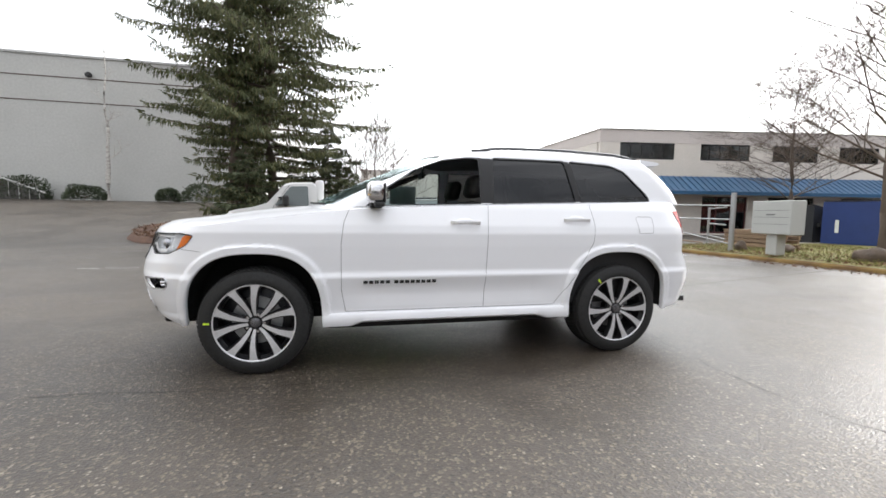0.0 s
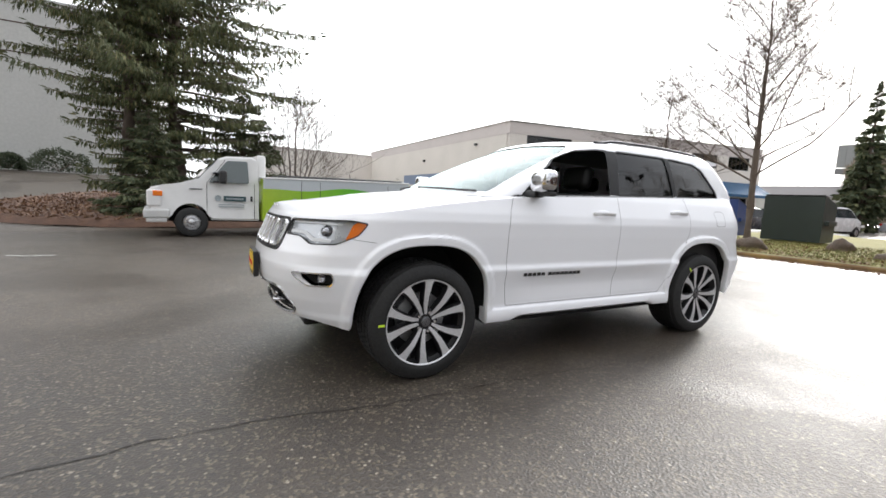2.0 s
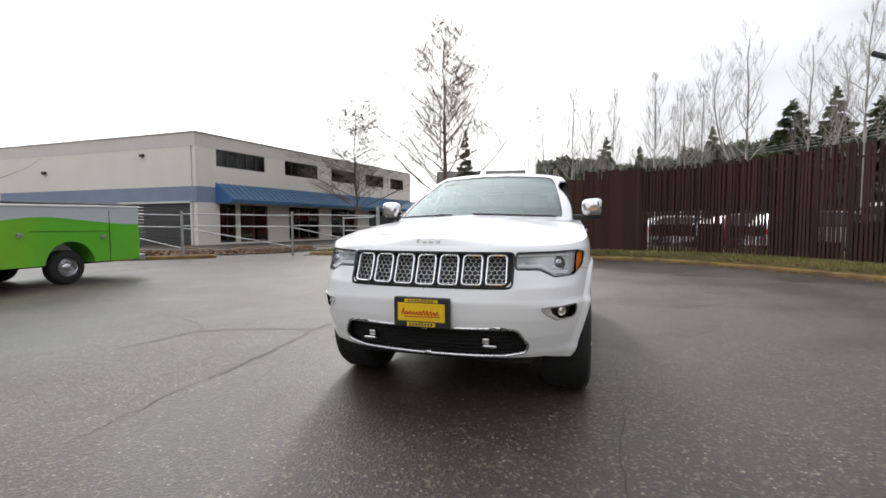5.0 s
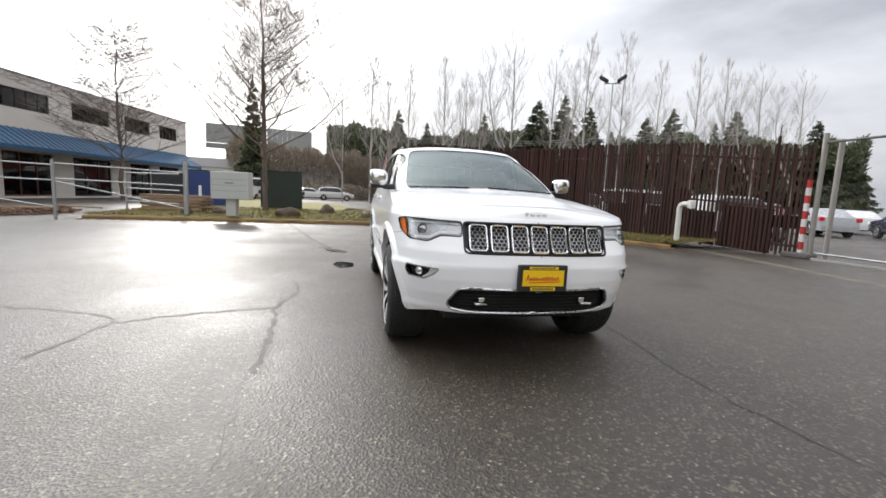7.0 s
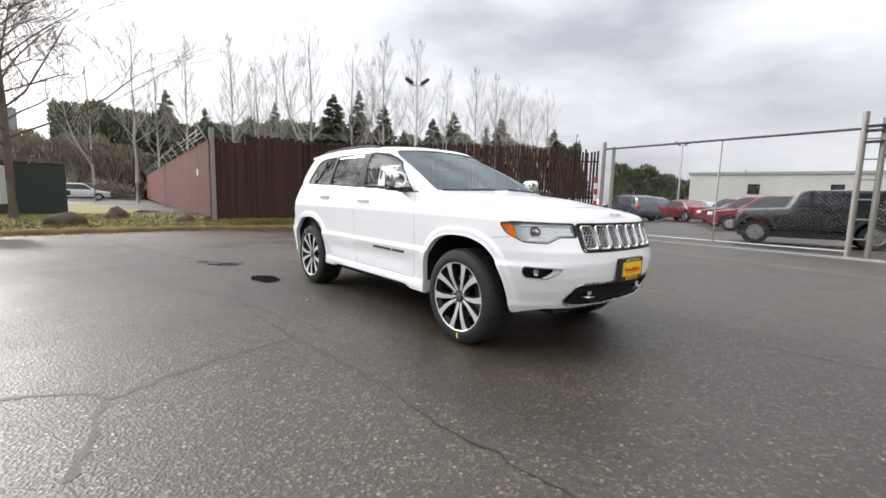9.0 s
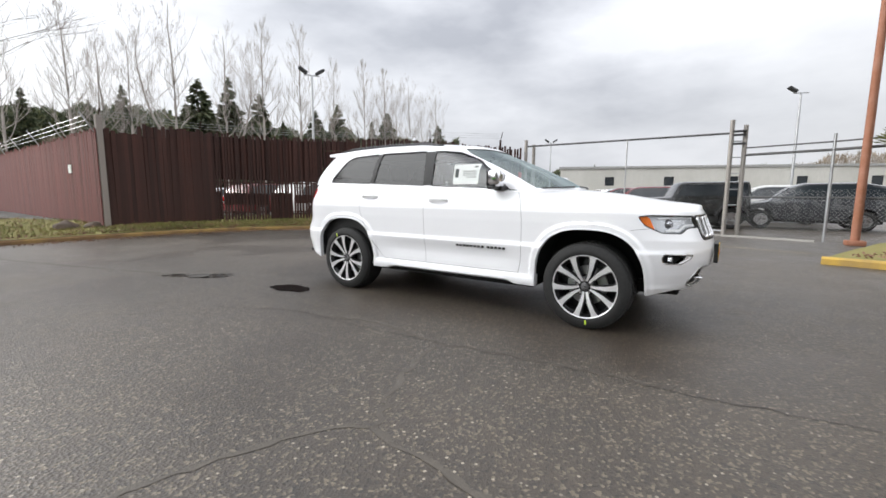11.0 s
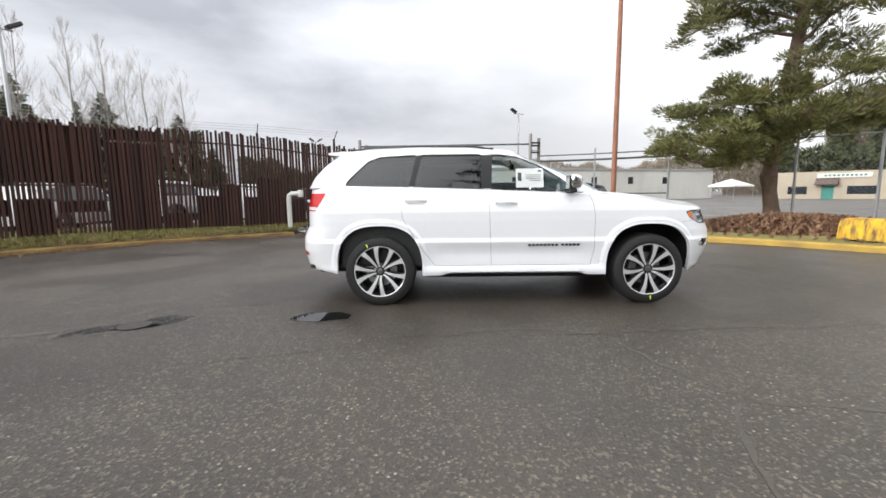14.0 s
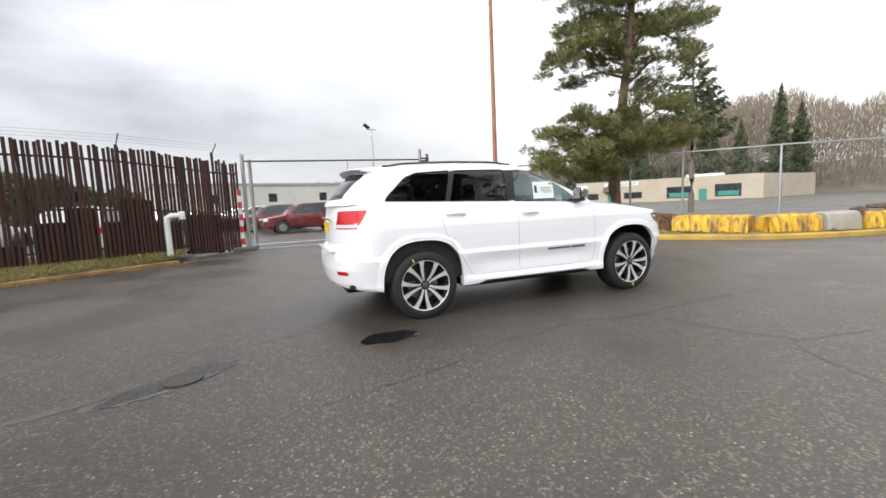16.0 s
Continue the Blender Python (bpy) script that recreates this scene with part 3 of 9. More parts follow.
N_S = 430
low = Skin([ARC[-1] * i / N_S for i in range(N_S + 1)], [j / 68 for j in range(69)], place_low, low_param)
for cx in (-AXLE, AXLE):
    low.cut("arch", [S(x, z) for x, z in arch_line(cx, 40, 0.15)])
HEADLIGHT = rounded([F(0.512, 1.000), F(0.512, 0.905), F(0.64, 0.905), F(0.72, 0.862), S(-2.02, 0.868), S(-1.90, 0.925), S(-1.845, 0.995), S(-1.93, 1.008), F(0.74, 1.005)], 0.02)
FOG_BLADE = [F(0.655, 0.692), F(0.68, 0.655), F(0.735, 0.613), F(0.765, 0.613), F(0.72, 0.655), F(0.705, 0.697)]
FOG = rounded([F(0.655, 0.690), F(0.68, 0.655), F(0.74, 0.615), S(-2.045, 0.622), S(-2.03, 0.66), S(-2.045, 0.700)], 0.018)
GRILLE = rounded([F(0.0, 1.005), F(0.0, 0.800), F(0.25, 0.803), F(0.47, 0.812), F(0.496, 0.84), F(0.501, 1.0), F(0.25, 1.005)], 0.012)
INTAKE = rounded([F(0.0, 0.570), F(0.0, 0.395), F(0.45, 0.40), F(0.57, 0.42), F(0.59, 0.465), F(0.53, 0.565), F(0.45, 0.580), F(0.3, 0.572)], 0.03)
TAIL_OUT = rounded([R(0.52, 1.225), S(2.03, 1.228), S(2.06, 1.17), S(2.15, 1.035), R(0.52, 1.035)], 0.02)
TAIL_WHITE = [R(0.52, 1.082), S(2.135, 1.080), S(2.145, 1.048), R(0.52, 1.046)]
REFLECT = rounded([R(0.62, 0.585), R(0.62, 0.545), R(0.78, 0.545), R(0.78, 0.585)], 0.01)
AMB = rounded([S(-1.985, 0.878), S(-1.90, 0.925), S(-1.845, 0.995), S(-1.90, 1.005), S(-1.93, 0.985)], 0.006)
for nm, poly in (("headlight", HEADLIGHT), ("amber", AMB), ("fog", FOG), ("fog_blade", FOG_BLADE), ("grille", [(max(0, a), b) for a, b in GRILLE]), ("intake", [(max(0, a), b) for a, b in INTAKE]), ("tail", TAIL_OUT), ("tail_white", TAIL_WHITE), ("reflector", REFLECT)):
    low.cut(nm, poly)
part("body_shell", low.mesh({"body"}), CAR_WHITE, suv, "glossy white painted body", smooth=50)


# hood, and the closed deck under the windows
def hood_bm():
    bm, rows = B(), []
    us = [u_of(s) for s in np.linspace(0, s_of(u_side(-0.62, 1.2)), 130)]
    ks = [1.0, 0.985, 0.965, 0.94, 0.9, 0.85, 0.78, 0.7, 0.62, 0.55, 0.48, 0.38, 0.25, 0.12, 0.0]
    for u in us:
        p = skin(u, 1.0)
        rise = float(np.interp(p.x, [-2.3, -2.1, -1.6, -1.1, -0.7], [0.045, 0.060, 0.070, 0.055, 0.03]))
        row = []
        for k in ks:
            f = 1 - k ** 2.6
            bulge = 0.012 * min(1, max(0, (0.58 - abs(k)) / 0.06)) * min(1, max(0, (p.x + 2.25) / 0.5))
            row.append(bm.verts.new((p.x + 0.02 * f * (1 if p.x < -2.0 else 0), p.y * k, p.z + rise * f + bulge)))
        rows.append(row)
    for a, b in zip(rows, rows[1:]):
        for j in range(len(ks) - 1):
            bm.faces.new((a[j], a[j + 1], b[j + 1], b[j]))
    bmesh.ops.mirror(bm, geom=bm.verts[:] + bm.edges[:] + bm.faces[:], axis="Y", merge_dist=0.001)
    bmesh.ops.remove_doubles(bm, verts=bm.verts, dist=0.0015)
    return bm


part("hood", hood_bm(), CAR_WHITE, suv, smooth=60)

# upper body: windscreen, side glass, tailgate and roof
UN, ULF, ULR = 2.6, 0.42, 0.34
UP_F = [(0.0, -1.16), (0.25, -0.94), (0.5, -0.68), (0.75, -0.40), (0.92, -0.19), (1.0, -0.07)]
UP_R = [(0.0, 2.36), (0.3, 2.30), (0.6, 2.19), (0.85, 2.07), (1.0, 1.98)]
UP_W = [(0.0, 0.825), (0.2, 0.812), (0.5, 0.785), (0.75, 0.756), (0.9, 0.728), (1.0, 0.690)]
BELT = [(-1.2, 1.185), (-0.8, 1.195), (-0.3, 1.215), (0.5, 1.245), (1.4, 1.275), (1.9, 1.292), (2.4, 1.285)]
EAVE = [(-0.2, 1.640), (0.0, 1.668), (0.5, 1.705), (1.0, 1.712), (1.5, 1.700), (2.0, 1.668)]


def crown(x):
    """Rise of the roof over its eaves."""
    return float(np.interp(x, [-0.1, 0.3, 0.9, 1.6, 2.0], [0.050, 0.062, 0.066, 0.058, 0.03]))


def up_point(u, v):
    xf, xr, w = lerp_table(UP_F, v), lerp_table(UP_R, v), lerp_table(UP_W, v)
    if u <= 1:
        a = u * math.pi / 2
        x, y = xf + ULF - ULF * max(0.0, math.cos(a)) ** (2 / UN), w * math.sin(a) ** (2 / UN)
    elif u < 2:
        x, y = xf + ULF + (u - 1) * (xr - ULR - xf - ULF), w
    else:
        a = (3 - u) * math.pi / 2
        x, y = xr - ULR + ULR * max(0.0, math.cos(a)) ** (2 / UN), w * max(0.0, math.sin(a)) ** (2 / UN)
    taper = 1 - 0.055 * max(0.0, (x - 0.6) / 1.5) ** 2 - 0.02 * max(0.0, (0.0 - x) / 1.0) ** 2
    y *= taper
    z = lerp_table(BELT, x) * (1 - v) + lerp_table(EAVE, x) * v
    z += crown(x) * max(0.0, 1 - (y / (w * taper)) ** 2.4) * v ** 1.5
    if u < 1:
        z += 0.035 * (1 - u) ** 1.5 * (1 - v)
    return Vector((x, y, z))


_up = [Vector(up_point(u, 0.4)) for u in US]
UARC = np.concatenate([[0], np.cumsum([(b - a).length for a, b in zip(_up, _up[1:])])])


def us_of(u):
    return float(np.interp(u, US, UARC))


def place_up(s, v):
    return up_point(float(np.interp(max(0.0, min(UARC[-1], s)), UARC, US)), max(0.0, min(1.0, v / 0.45)))


def US_(x, z):
    """Outline point on the side glass, by x and z."""
    v = (z - lerp_table(BELT, x)) / (lerp_table(EAVE, x) - lerp_table(BELT, x))
    v = max(0, min(1, v))
    xf, xr = lerp_table(UP_F, v), lerp_table(UP_R, v)
    if x < xf + ULF:
        u = math.acos(min(1.0, max(0.0, (xf + ULF - x) / ULF)) ** (UN / 2)) * 2 / math.pi
    elif x > xr - ULR:
        u = 3 - math.acos(min(1.0, max(0.0, (x - xr + ULR) / ULR)) ** (UN / 2)) * 2 / math.pi
    else:
        u = 1 + (x - xf - ULF) / (xr - ULR - xf - ULF)
    return (us_of(u), v * 0.45)


def UF_(y, v):
    w = lerp_table(UP_W, v)
    return (us_of(math.asin(min(1, abs(y) / w) ** (UN / 2)) * 2 / math.pi), v * 0.45)


def UR_(y, v):
    w = lerp_table(UP_W, v)
    return (us_of(3 - math.asin(min(1, abs(y) / w) ** (UN / 2)) * 2 / math.pi), v * 0.45)


N_U = 300
up = Skin([UARC[-1] * i / N_U for i in range(N_U + 1)], [0.45 * j / 32 for j in range(33)], place_up, lambda s, v: (s, v))
def side_outline(pts, r):
    """An outline on the side glass, straight in x and z."""
    return [US_(x, z) for x, z in dense(rounded(pts, r), 0.03, True)]


WIN_F = side_outline([(-0.67, 1.222), (0.245, 1.258), (0.24, 1.625), (0.12, 1.626), (-0.06, 1.600), (-0.29, 1.512), (-0.51, 1.37)], 0.018)
WIN_R = side_outline([(0.335, 1.260), (1.09, 1.286), (0.995, 1.632), (0.345, 1.632)], 0.02)
WIN_Q = side_outline([(1.13, 1.288), (1.83, 1.308), (1.79, 1.37), (1.58, 1.565), (1.45, 1.612), (1.045, 1.632)], 0.025)
SCREEN = [(max(0.0, a), b) for a, b in rounded([UF_(0.0, 0.055), UF_(0.42, 0.05), UF_(0.740, 0.075), UF_(0.732, 0.2), UF_(0.620, 0.87), UF_(0.575, 0.94), UF_(0.0, 0.955)], 0.03)]
BACK_G = rounded([UR_(0.0, 0.16), UR_(0.62, 0.18), UR_(0.60, 0.84), UR_(0.0, 0.86)], 0.03)
BACK_G = [(min(UARC[-1], a), b) for a, b in BACK_G]
for nm, poly in (("win_f", WIN_F), ("win_r", WIN_R), ("win_q", WIN_Q), ("screen", SCREEN), ("back", BACK_G)):
    up.cut(nm, poly)
part("cabin_frame", up.mesh({"body"}), CAR_WHITE, suv, "white pillars and tailgate frame", smooth=50)
part("windscreen", up.mesh({"screen"}, inset=0.006), GLASS_SCREEN, suv, "clear windscreen", smooth=60)
part("rear_window", up.mesh({"back"}, inset=0.006), GLASS_DARK, suv, "dark tinted tailgate glass", smooth=60)
for side, nm in ((-1, "driver"), (1, "passenger")):
    if side > 0:
        part("front_side_window", up.mesh({"win_f"}, (side,), 0.008), GLASS_CLEAR, suv, "lightly tinted front door glass", smooth=60)
    part("rear_side_window", up.mesh({"win_r"}, (side,), 0.008), GLASS_DARK, suv, "dark tinted rear door glass", smooth=60)
    part("quarter_window", up.mesh({"win_q"}, (side,), 0.008), GLASS_DARK, suv, "dark tinted quarter glass", smooth=60)


def roof_bm():
    bm, rows = B(), []
    ks = [1.0, 0.97, 0.93, 0.88, 0.8, 0.68, 0.5, 0.3, 0.12, 0.0]
    for s in np.linspace(0, UARC[-1], 150):
        p = place_up(float(s), 0.45)
        W = 0.690 * (1 - 0.055 * max(0.0, (p.x - 0.6) / 1.5) ** 2 - 0.02 * max(0.0, (0.0 - p.x) / 1.0) ** 2)
        rows.append([bm.verts.new((p.x, p.y * k, lerp_table(EAVE, p.x) + crown(p.x) * max(0.0, 1 - (p.y * k / W) ** 2.4))) for k in ks])
    for a, b in zip(rows, rows[1:]):
        for j in range(len(ks) - 1):
            bm.faces.new((a[j], a[j + 1], b[j + 1], b[j]))
    bmesh.ops.mirror(bm, geom=bm.verts[:] + bm.edges[:] + bm.faces[:], axis="Y", merge_dist=0.001)
    bmesh.ops.remove_doubles(bm, verts=bm.verts, dist=0.0015)
    return bm


part("roof", roof_bm(), CAR_WHITE, suv, smooth=60)

# shoulder strip between the doors and the glass
for side in (1, -1):
    bm = B()
    a = [skin(u_of(s), 1.0) for s in np.linspace(s_of(u_side(-0.95, 1.2)), ARC[-1], 140)]
    b = []
    for p in a:
        # the matching place on the foot of the cabin
        tx = min(max(p.x, -0.9), 2.355)
        u = 1 + (tx - (-1.16 + ULF)) / (2.36 - ULR - (-1.16 + ULF))
        if tx < -1.16 + ULF:
            u = math.acos(min(1, max(0, (-1.16 + ULF - tx) / ULF)) ** (UN / 2)) * 2 / math.pi
        elif tx > 2.36 - ULR:
            u = 3 - math.asin(min(1, p.y / 0.825) ** (UN / 2)) * 2 / math.pi
        b.append(up_point(u, 0.02))
    va = [bm.verts.new((p.x, side * p.y, p.z)) for p in a]
    vb = [bm.verts.new((p.x, side * p.y, p.z)) for p in b]
    for i in range(len(a) - 1):
        bm.faces.new((va[i], va[i + 1], vb[i + 1], vb[i]))
    part("shoulder", bm, CAR_WHITE, suv, smooth=60)

# pillars blacked out between the side panes, and a thin bright sill under the glass
for x0, z0, x1, z1, h in ((0.290, 1.262, 0.292, 1.628, 0.044), (1.105, 1.29, 1.02, 1.63, 0.02)):
    for side in (1, -1):
        bm = B()
        va, vb = [], []
        for k in range(13):
            x, z = x0 + (x1 - x0) * k / 12, z0 + (z1 - z0) * k / 12
            for dx, row in ((-h, va), (h, vb)):
                p = place_up(*US_(x + dx, z))
                row.append(bm.verts.new((p.x, side * (p.y + 0.0015), p.z)))
        for k in range(12):
            bm.faces.new((va[k], va[k + 1], vb[k + 1], vb[k]))
        part("pillar_trim", bm, BLACK_PLASTIC, suv, "gloss black pillar trim", smooth=60)
for side in (1, -1):
    bm = strip(place_up, [US_(x, z) for x, z in dense([(-0.76, 1.212), (0.3, 1.250), (1.1, 1.279), (1.85, 1.300)], 0.03)], 0.006, 0.004, sides=(side,))
    part("belt_moulding", bm, SATIN, suv, "bright strip under the side glass")
# rubber gaskets round the panes
for poly in (WIN_F, WIN_R, WIN_Q):
    for side in (1, -1):
        part("window_seal", strip(place_up, dense(poly + [poly[0]], 0.02), 0.006, 0.001, sides=(side,)), BLACK_PLASTIC, suv)

# door shut lines
bm = B()
FRONT_SEAM = [S(x, z) for x, z in dense([(-0.83, 0.435), (-0.86, 0.60), (-0.86, 0.95), (-0.84, 1.10), (-0.80, 1.195)], 0.03)]
MID_SEAM = [S(x, z) for x, z in dense([(0.245, 0.435), (0.26, 0.8), (0.27, 1.10), (0.285, 1.243)], 0.03)]
REAR_SEAM = [S(x, z) for x, z in dense([(0.86, 0.435), (0.98, 0.60), (1.12, 0.82), (1.20, 0.95), (1.215, 1.10), (1.19, 1.27)], 0.03)]
BOTTOM_SEAM = [S(x, z) for x, z in dense([(-0.83, 0.435), (0.86, 0.435)], 0.03)]
for ln in (FRONT_SEAM, MID_SEAM, REAR_SEAM, BOTTOM_SEAM):
    for side in (1, -1):
        part("door_seam", strip(place_low, dense(ln, 0.025), 0.0019, 0.0012, sides=(side,)), SEAM, suv)
for side in (1, -1):
    part("bumper_seam", strip(place_low, dense([S(-1.80, 0.885), S(-1.92, 0.90), F(0.86, 0.905)], 0.02), 0.0014, 0.001, sides=(side,)), SEAM, suv)
# fuel door
part("fuel_door", strip(place_low, dense(rounded([S(1.62, 1.03), S(1.78, 1.03), S(1.78, 1.17), S(1.62, 1.17)], 0.03) + [S(1.64, 1.03)], 0.02), 0.0016, 0.0015, sides=(-1,)), SEAM, suv)

# arch lips and sill
for side in (1, -1):
    for cx in (-AXLE, AXLE):
        bm = B()
        pts = []
        for x, z in dense(arch_line(cx, 48, 0.36), 0.03):
            p = skin_z(u_side(x, z), z)
            pts.append((p.x, side * (p.y - 0.016), p.z))
        sweep(bm, pts, [(-0.009, -0.03), (0.009, -0.03), (0.011, 0.012), (0.005, 0.018), (-0.007, 0.016)], up=(0, side, 0))
        part("arch_lip", bm, CAR_WHITE, suv, smooth=60)
for side in (1, -1):
    bm = B()
    rows = []
    for x in np.linspace(-0.995, 0.995, 60):
        up_ = 0.030 * max(0.0, min(1.0, (0.80 - abs(x)) / 0.10))
        sec = [(0.83, 0.335 + up_), (0.900, 0.318 + up_), (0.922, 0.326 + up_), (0.931, 0.350 + 0.5 * up_), (0.930, 0.408), (0.922, 0.420), (0.900, 0.427), (0.83, 0.427)]
        rows.append([bm.verts.new((x, side * a, b)) for a, b in sec])
    for a, b in zip(rows, rows[1:]):
        for j in range(8):
            bm.faces.new((a[j], a[(j + 1) % 8], b[(j + 1) % 8], b[j]))
    bm.faces.new(rows[0][::-1]), bm.faces.new(rows[-1])
    part("side_sill", bm, CAR_WHITE, suv, smooth=40)

# underbody, wheel wells
bm = B()
box(bm, -0.96, 0.96, -0.84, 0.84, 0.29, 0.36, 0.02)
box(bm, -2.05, 2.25, -0.5, 0.5, 0.30, 0.42, 0.03)
box(bm, 1.9, 2.15, -0.6, 0.6, 0.38, 0.5, 0.02)
box(bm, -2.15, -1.95, -0.6, 0.6, 0.33, 0.5, 0.02)
part("underbody", bm, LINER, suv)
for cx in (-AXLE, AXLE):
    for side in (1, -1):
        bm = B()
        rows = []
        for x, z in arch_line(cx, 24, 0.37):
            rows.append([bm.verts.new((cx + (x - cx) * 1.012, side * y, z + 0.008)) for y in (min(0.915, skin_z(u_side(x, max(z, 0.36)), max(z, 0.36)).y - 0.02), 0.45)])
        for a, b in zip(rows, rows[1:]):
            bm.faces.new((a[0], a[1], b[1], b[0]))
        bm.faces.new([r[1] for r in rows])
        part("wheel_well", bm, LINER, suv)


# wheels
def wheel_thing(parent, x, y, side, spin, steer=0.0):
    wh = new("wheel")
    wh.parent = parent
    wh.matrix_basis = Matrix.Translation((x, y, HUB_Z)) @ Matrix.Rotation(radians(steer), 4, "Z") @ Matrix.Rotation(radians(-90 * side), 4, "X") @ Matrix.Rotation(radians(spin), 4, "Z")
    for me_name, me, mt, lab in WHEEL_MESHES:
        link(me_name, me, mt, wh, lab)
    for k in range(5):
        link("wheel_nut", NUT, None, wh, "chrome wheel nut").matrix_basis = Matrix.Rotation(2 * math.pi * (k + 0.5) / 5, 4, "Z")
    return wh


def make_mesh(name, bm, mat, smooth=40):
    bmesh.ops.recalc_face_normals(bm, faces=bm.faces)
    me = bpy.data.meshes.new(name)
    bm.to_mesh(me)
    bm.free()
    me.materials.append(mat)
    me.shade_smooth()
    me.set_sharp_from_angle(angle=radians(smooth))
    return me


def tyre_mesh():
    bm = B()
    R0 = 0.380
    prof = [(0.276, 0.03), (0.281, 0.044), (0.292, 0.050), (0.315, 0.0495), (0.345, 0.042), (0.368, 0.028), (0.3755, 0.008), (R0, -0.015)]
    inner = [(r, -0.215 - (z - 0.0) + 0.0) for r, z in prof[::-1]]
    lathe(bm, prof + [(R0, -0.10), (R0, -0.20)] + inner[1:] + [(0.262, -0.22), (0.262, -0.02)], 72, closed=True)
    # tread grooves: raised blocks round the rim
    for row, z in enumerate((-0.005, -0.06, -0.115, -0.17)):
        for i in range(72):
            a = 2 * math.pi * (i + 0.5 * (row % 2)) / 72
            m = Matrix.Rotation(a, 4, "Z") @ Matrix.Translation((R0 + 0.001, 0, z - 0.018))
            box(bm, -0.004, 0.004, -0.0125, 0.0125, -0.021, 0.021, 0, m)
    return make_mesh("tyre", bm, RUBBER, 35)


def rim_mesh():
    bm = B()
    lathe(bm, [(0.283, 0.030), (0.278, 0.042), (0.270, 0.038), (0.266, 0.020), (0.250, 0.0), (0.247, -0.20), (0.276, -0.21), (0.281, -0.2)], 72, closed=True)
    lathe(bm, [(0.001, -0.055), (0.25, -0.095)], 48)
    return make_mesh("rim", bm, RIM_DARK, 35)


def spoke_mesh(face):
    """Ten spokes in five pairs: dark body below, bright machined face on top."""
    bm = B()
    for k in range(5):
        for off in (-1, 1):
            a = 2 * math.pi * k / 5
            def pt(r, ang, w, z):
                c = Vector((r * math.cos(ang), r * math.sin(ang), z))
                t = Vector((-math.sin(ang), math.cos(ang), 0)) * w
                return c - t, c + t
            rows = []
            for r, ang, w, z in ((0.040, a + off * 0.30, 0.009, 0.008), (0.10, a + off * 0.215, 0.0145, 0.020), (0.17, a + off * 0.240, 0.0195, 0.031), (0.235, a + off * 0.285, 0.0250, 0.036), (0.258, a + off * 0.300, 0.0300, 0.0355), (0.273, a + off * 0.310, 0.0400, 0.035)):
                w2 = w * (0.90 if face else 1.22)
                lo, hi = pt(r, ang, w2, z + (0.003 if face else 0.0)), pt(r, ang, w2 * (1.0 if face else 1.2), z - (0.002 if face else 0.045))
                rows.append((lo[0], lo[1], hi[1], hi[0]))
            vs = [[bm.verts.new(p) for p in q] for q in rows]
            for p, q in zip(vs, vs[1:]):
                for j in range(4):
                    bm.faces.new((p[j], p[(j + 1) % 4], q[(j + 1) % 4], q[j]))
            bm.faces.new(vs[0][::-1]), bm.faces.new(vs[-1])
    if face:
        lathe(bm, [(0.2690, 0.0385), (0.2745, 0.0430), (0.2790, 0.0430), (0.2770, 0.037)], 72, closed=True)
    return make_mesh("spoke_face" if face else "spoke_body", bm, RIM_FACE if face else RIM_DARK, 30)


DARK_HUB = plain("grey_hub_cap", (0.20, 0.20, 0.21), 0.3, 0.8)


def hub_mesh():
    bm = B()
    lathe(bm, [(0.0005, 0.026), (0.024, 0.026), (0.032, 0.023), (0.035, 0.012), (0.035, -0.02)], 32)
    return make_mesh("hub_cap", bm, DARK_HUB, 40)


def boss_mesh():
    """The dished dark centre that carries the nuts."""
    bm = B()
    lathe(bm, [(0.030, 0.012), (0.078, 0.014), (0.086, 0.010), (0.090, -0.02)], 40)
    return make_mesh("wheel_centre", bm, RIM_DARK, 40)


def nuts_mesh():
    bm = B()
    tube(bm, (0.062, 0, -0.03), (0.062, 0, 0.026), 0.0115, 0.0105, 6)
    return make_mesh("wheel_nut", bm, CHROME, 30)


def disc_mesh():
    bm = B()
    lathe(bm, [(0.08, -0.07), (0.175, -0.07), (0.175, -0.095), (0.08, -0.095)], 48, closed=True)
    return make_mesh("brake_disc", bm, STEEL, 30)


def tag_mesh():
    bm = B()
    box(bm, 0.290, 0.33, -0.007, 0.007, 0.049, 0.0525, 0.001)
    return make_mesh("tyre_sticker", bm, plain("fluorescent_sticker", (0.62, 0.85, 0.05), 0.5), 30)


NUT = nuts_mesh()
WHEEL_MESHES = [("tyre", tyre_mesh(), None, "black tyre with tread blocks"), ("rim", rim_mesh(), None, ""), ("spoke_body", spoke_mesh(False), None, "dark grey spokes"),
                ("spoke_face", spoke_mesh(True), None, "machined silver spokes"), ("hub_cap", hub_mesh(), None, ""), ("wheel_centre", boss_mesh(), None, ""), ("brake_disc", disc_mesh(), None, ""), ("tyre_sticker", tag_mesh(), None, "yellow-green sticker")]
for x, y, side, spin, steer in ((-AXLE, -0.895, -1, 178, 0), (AXLE, -0.895, -1, 128, 0), (-AXLE, 0.895, 1, 95, 0), (AXLE, 0.895, 1, -65, 0)):
    wheel_thing(suv, x, y, side, spin, steer)

# front: seven-slot grille
bm = low.mesh({"grille"}, inset=0.035)
part("grille_backing", bm, BLACK_PLASTIC, suv)


def front_x(y, z):
    p = skin_z(u_front(y, z), z)
    return p


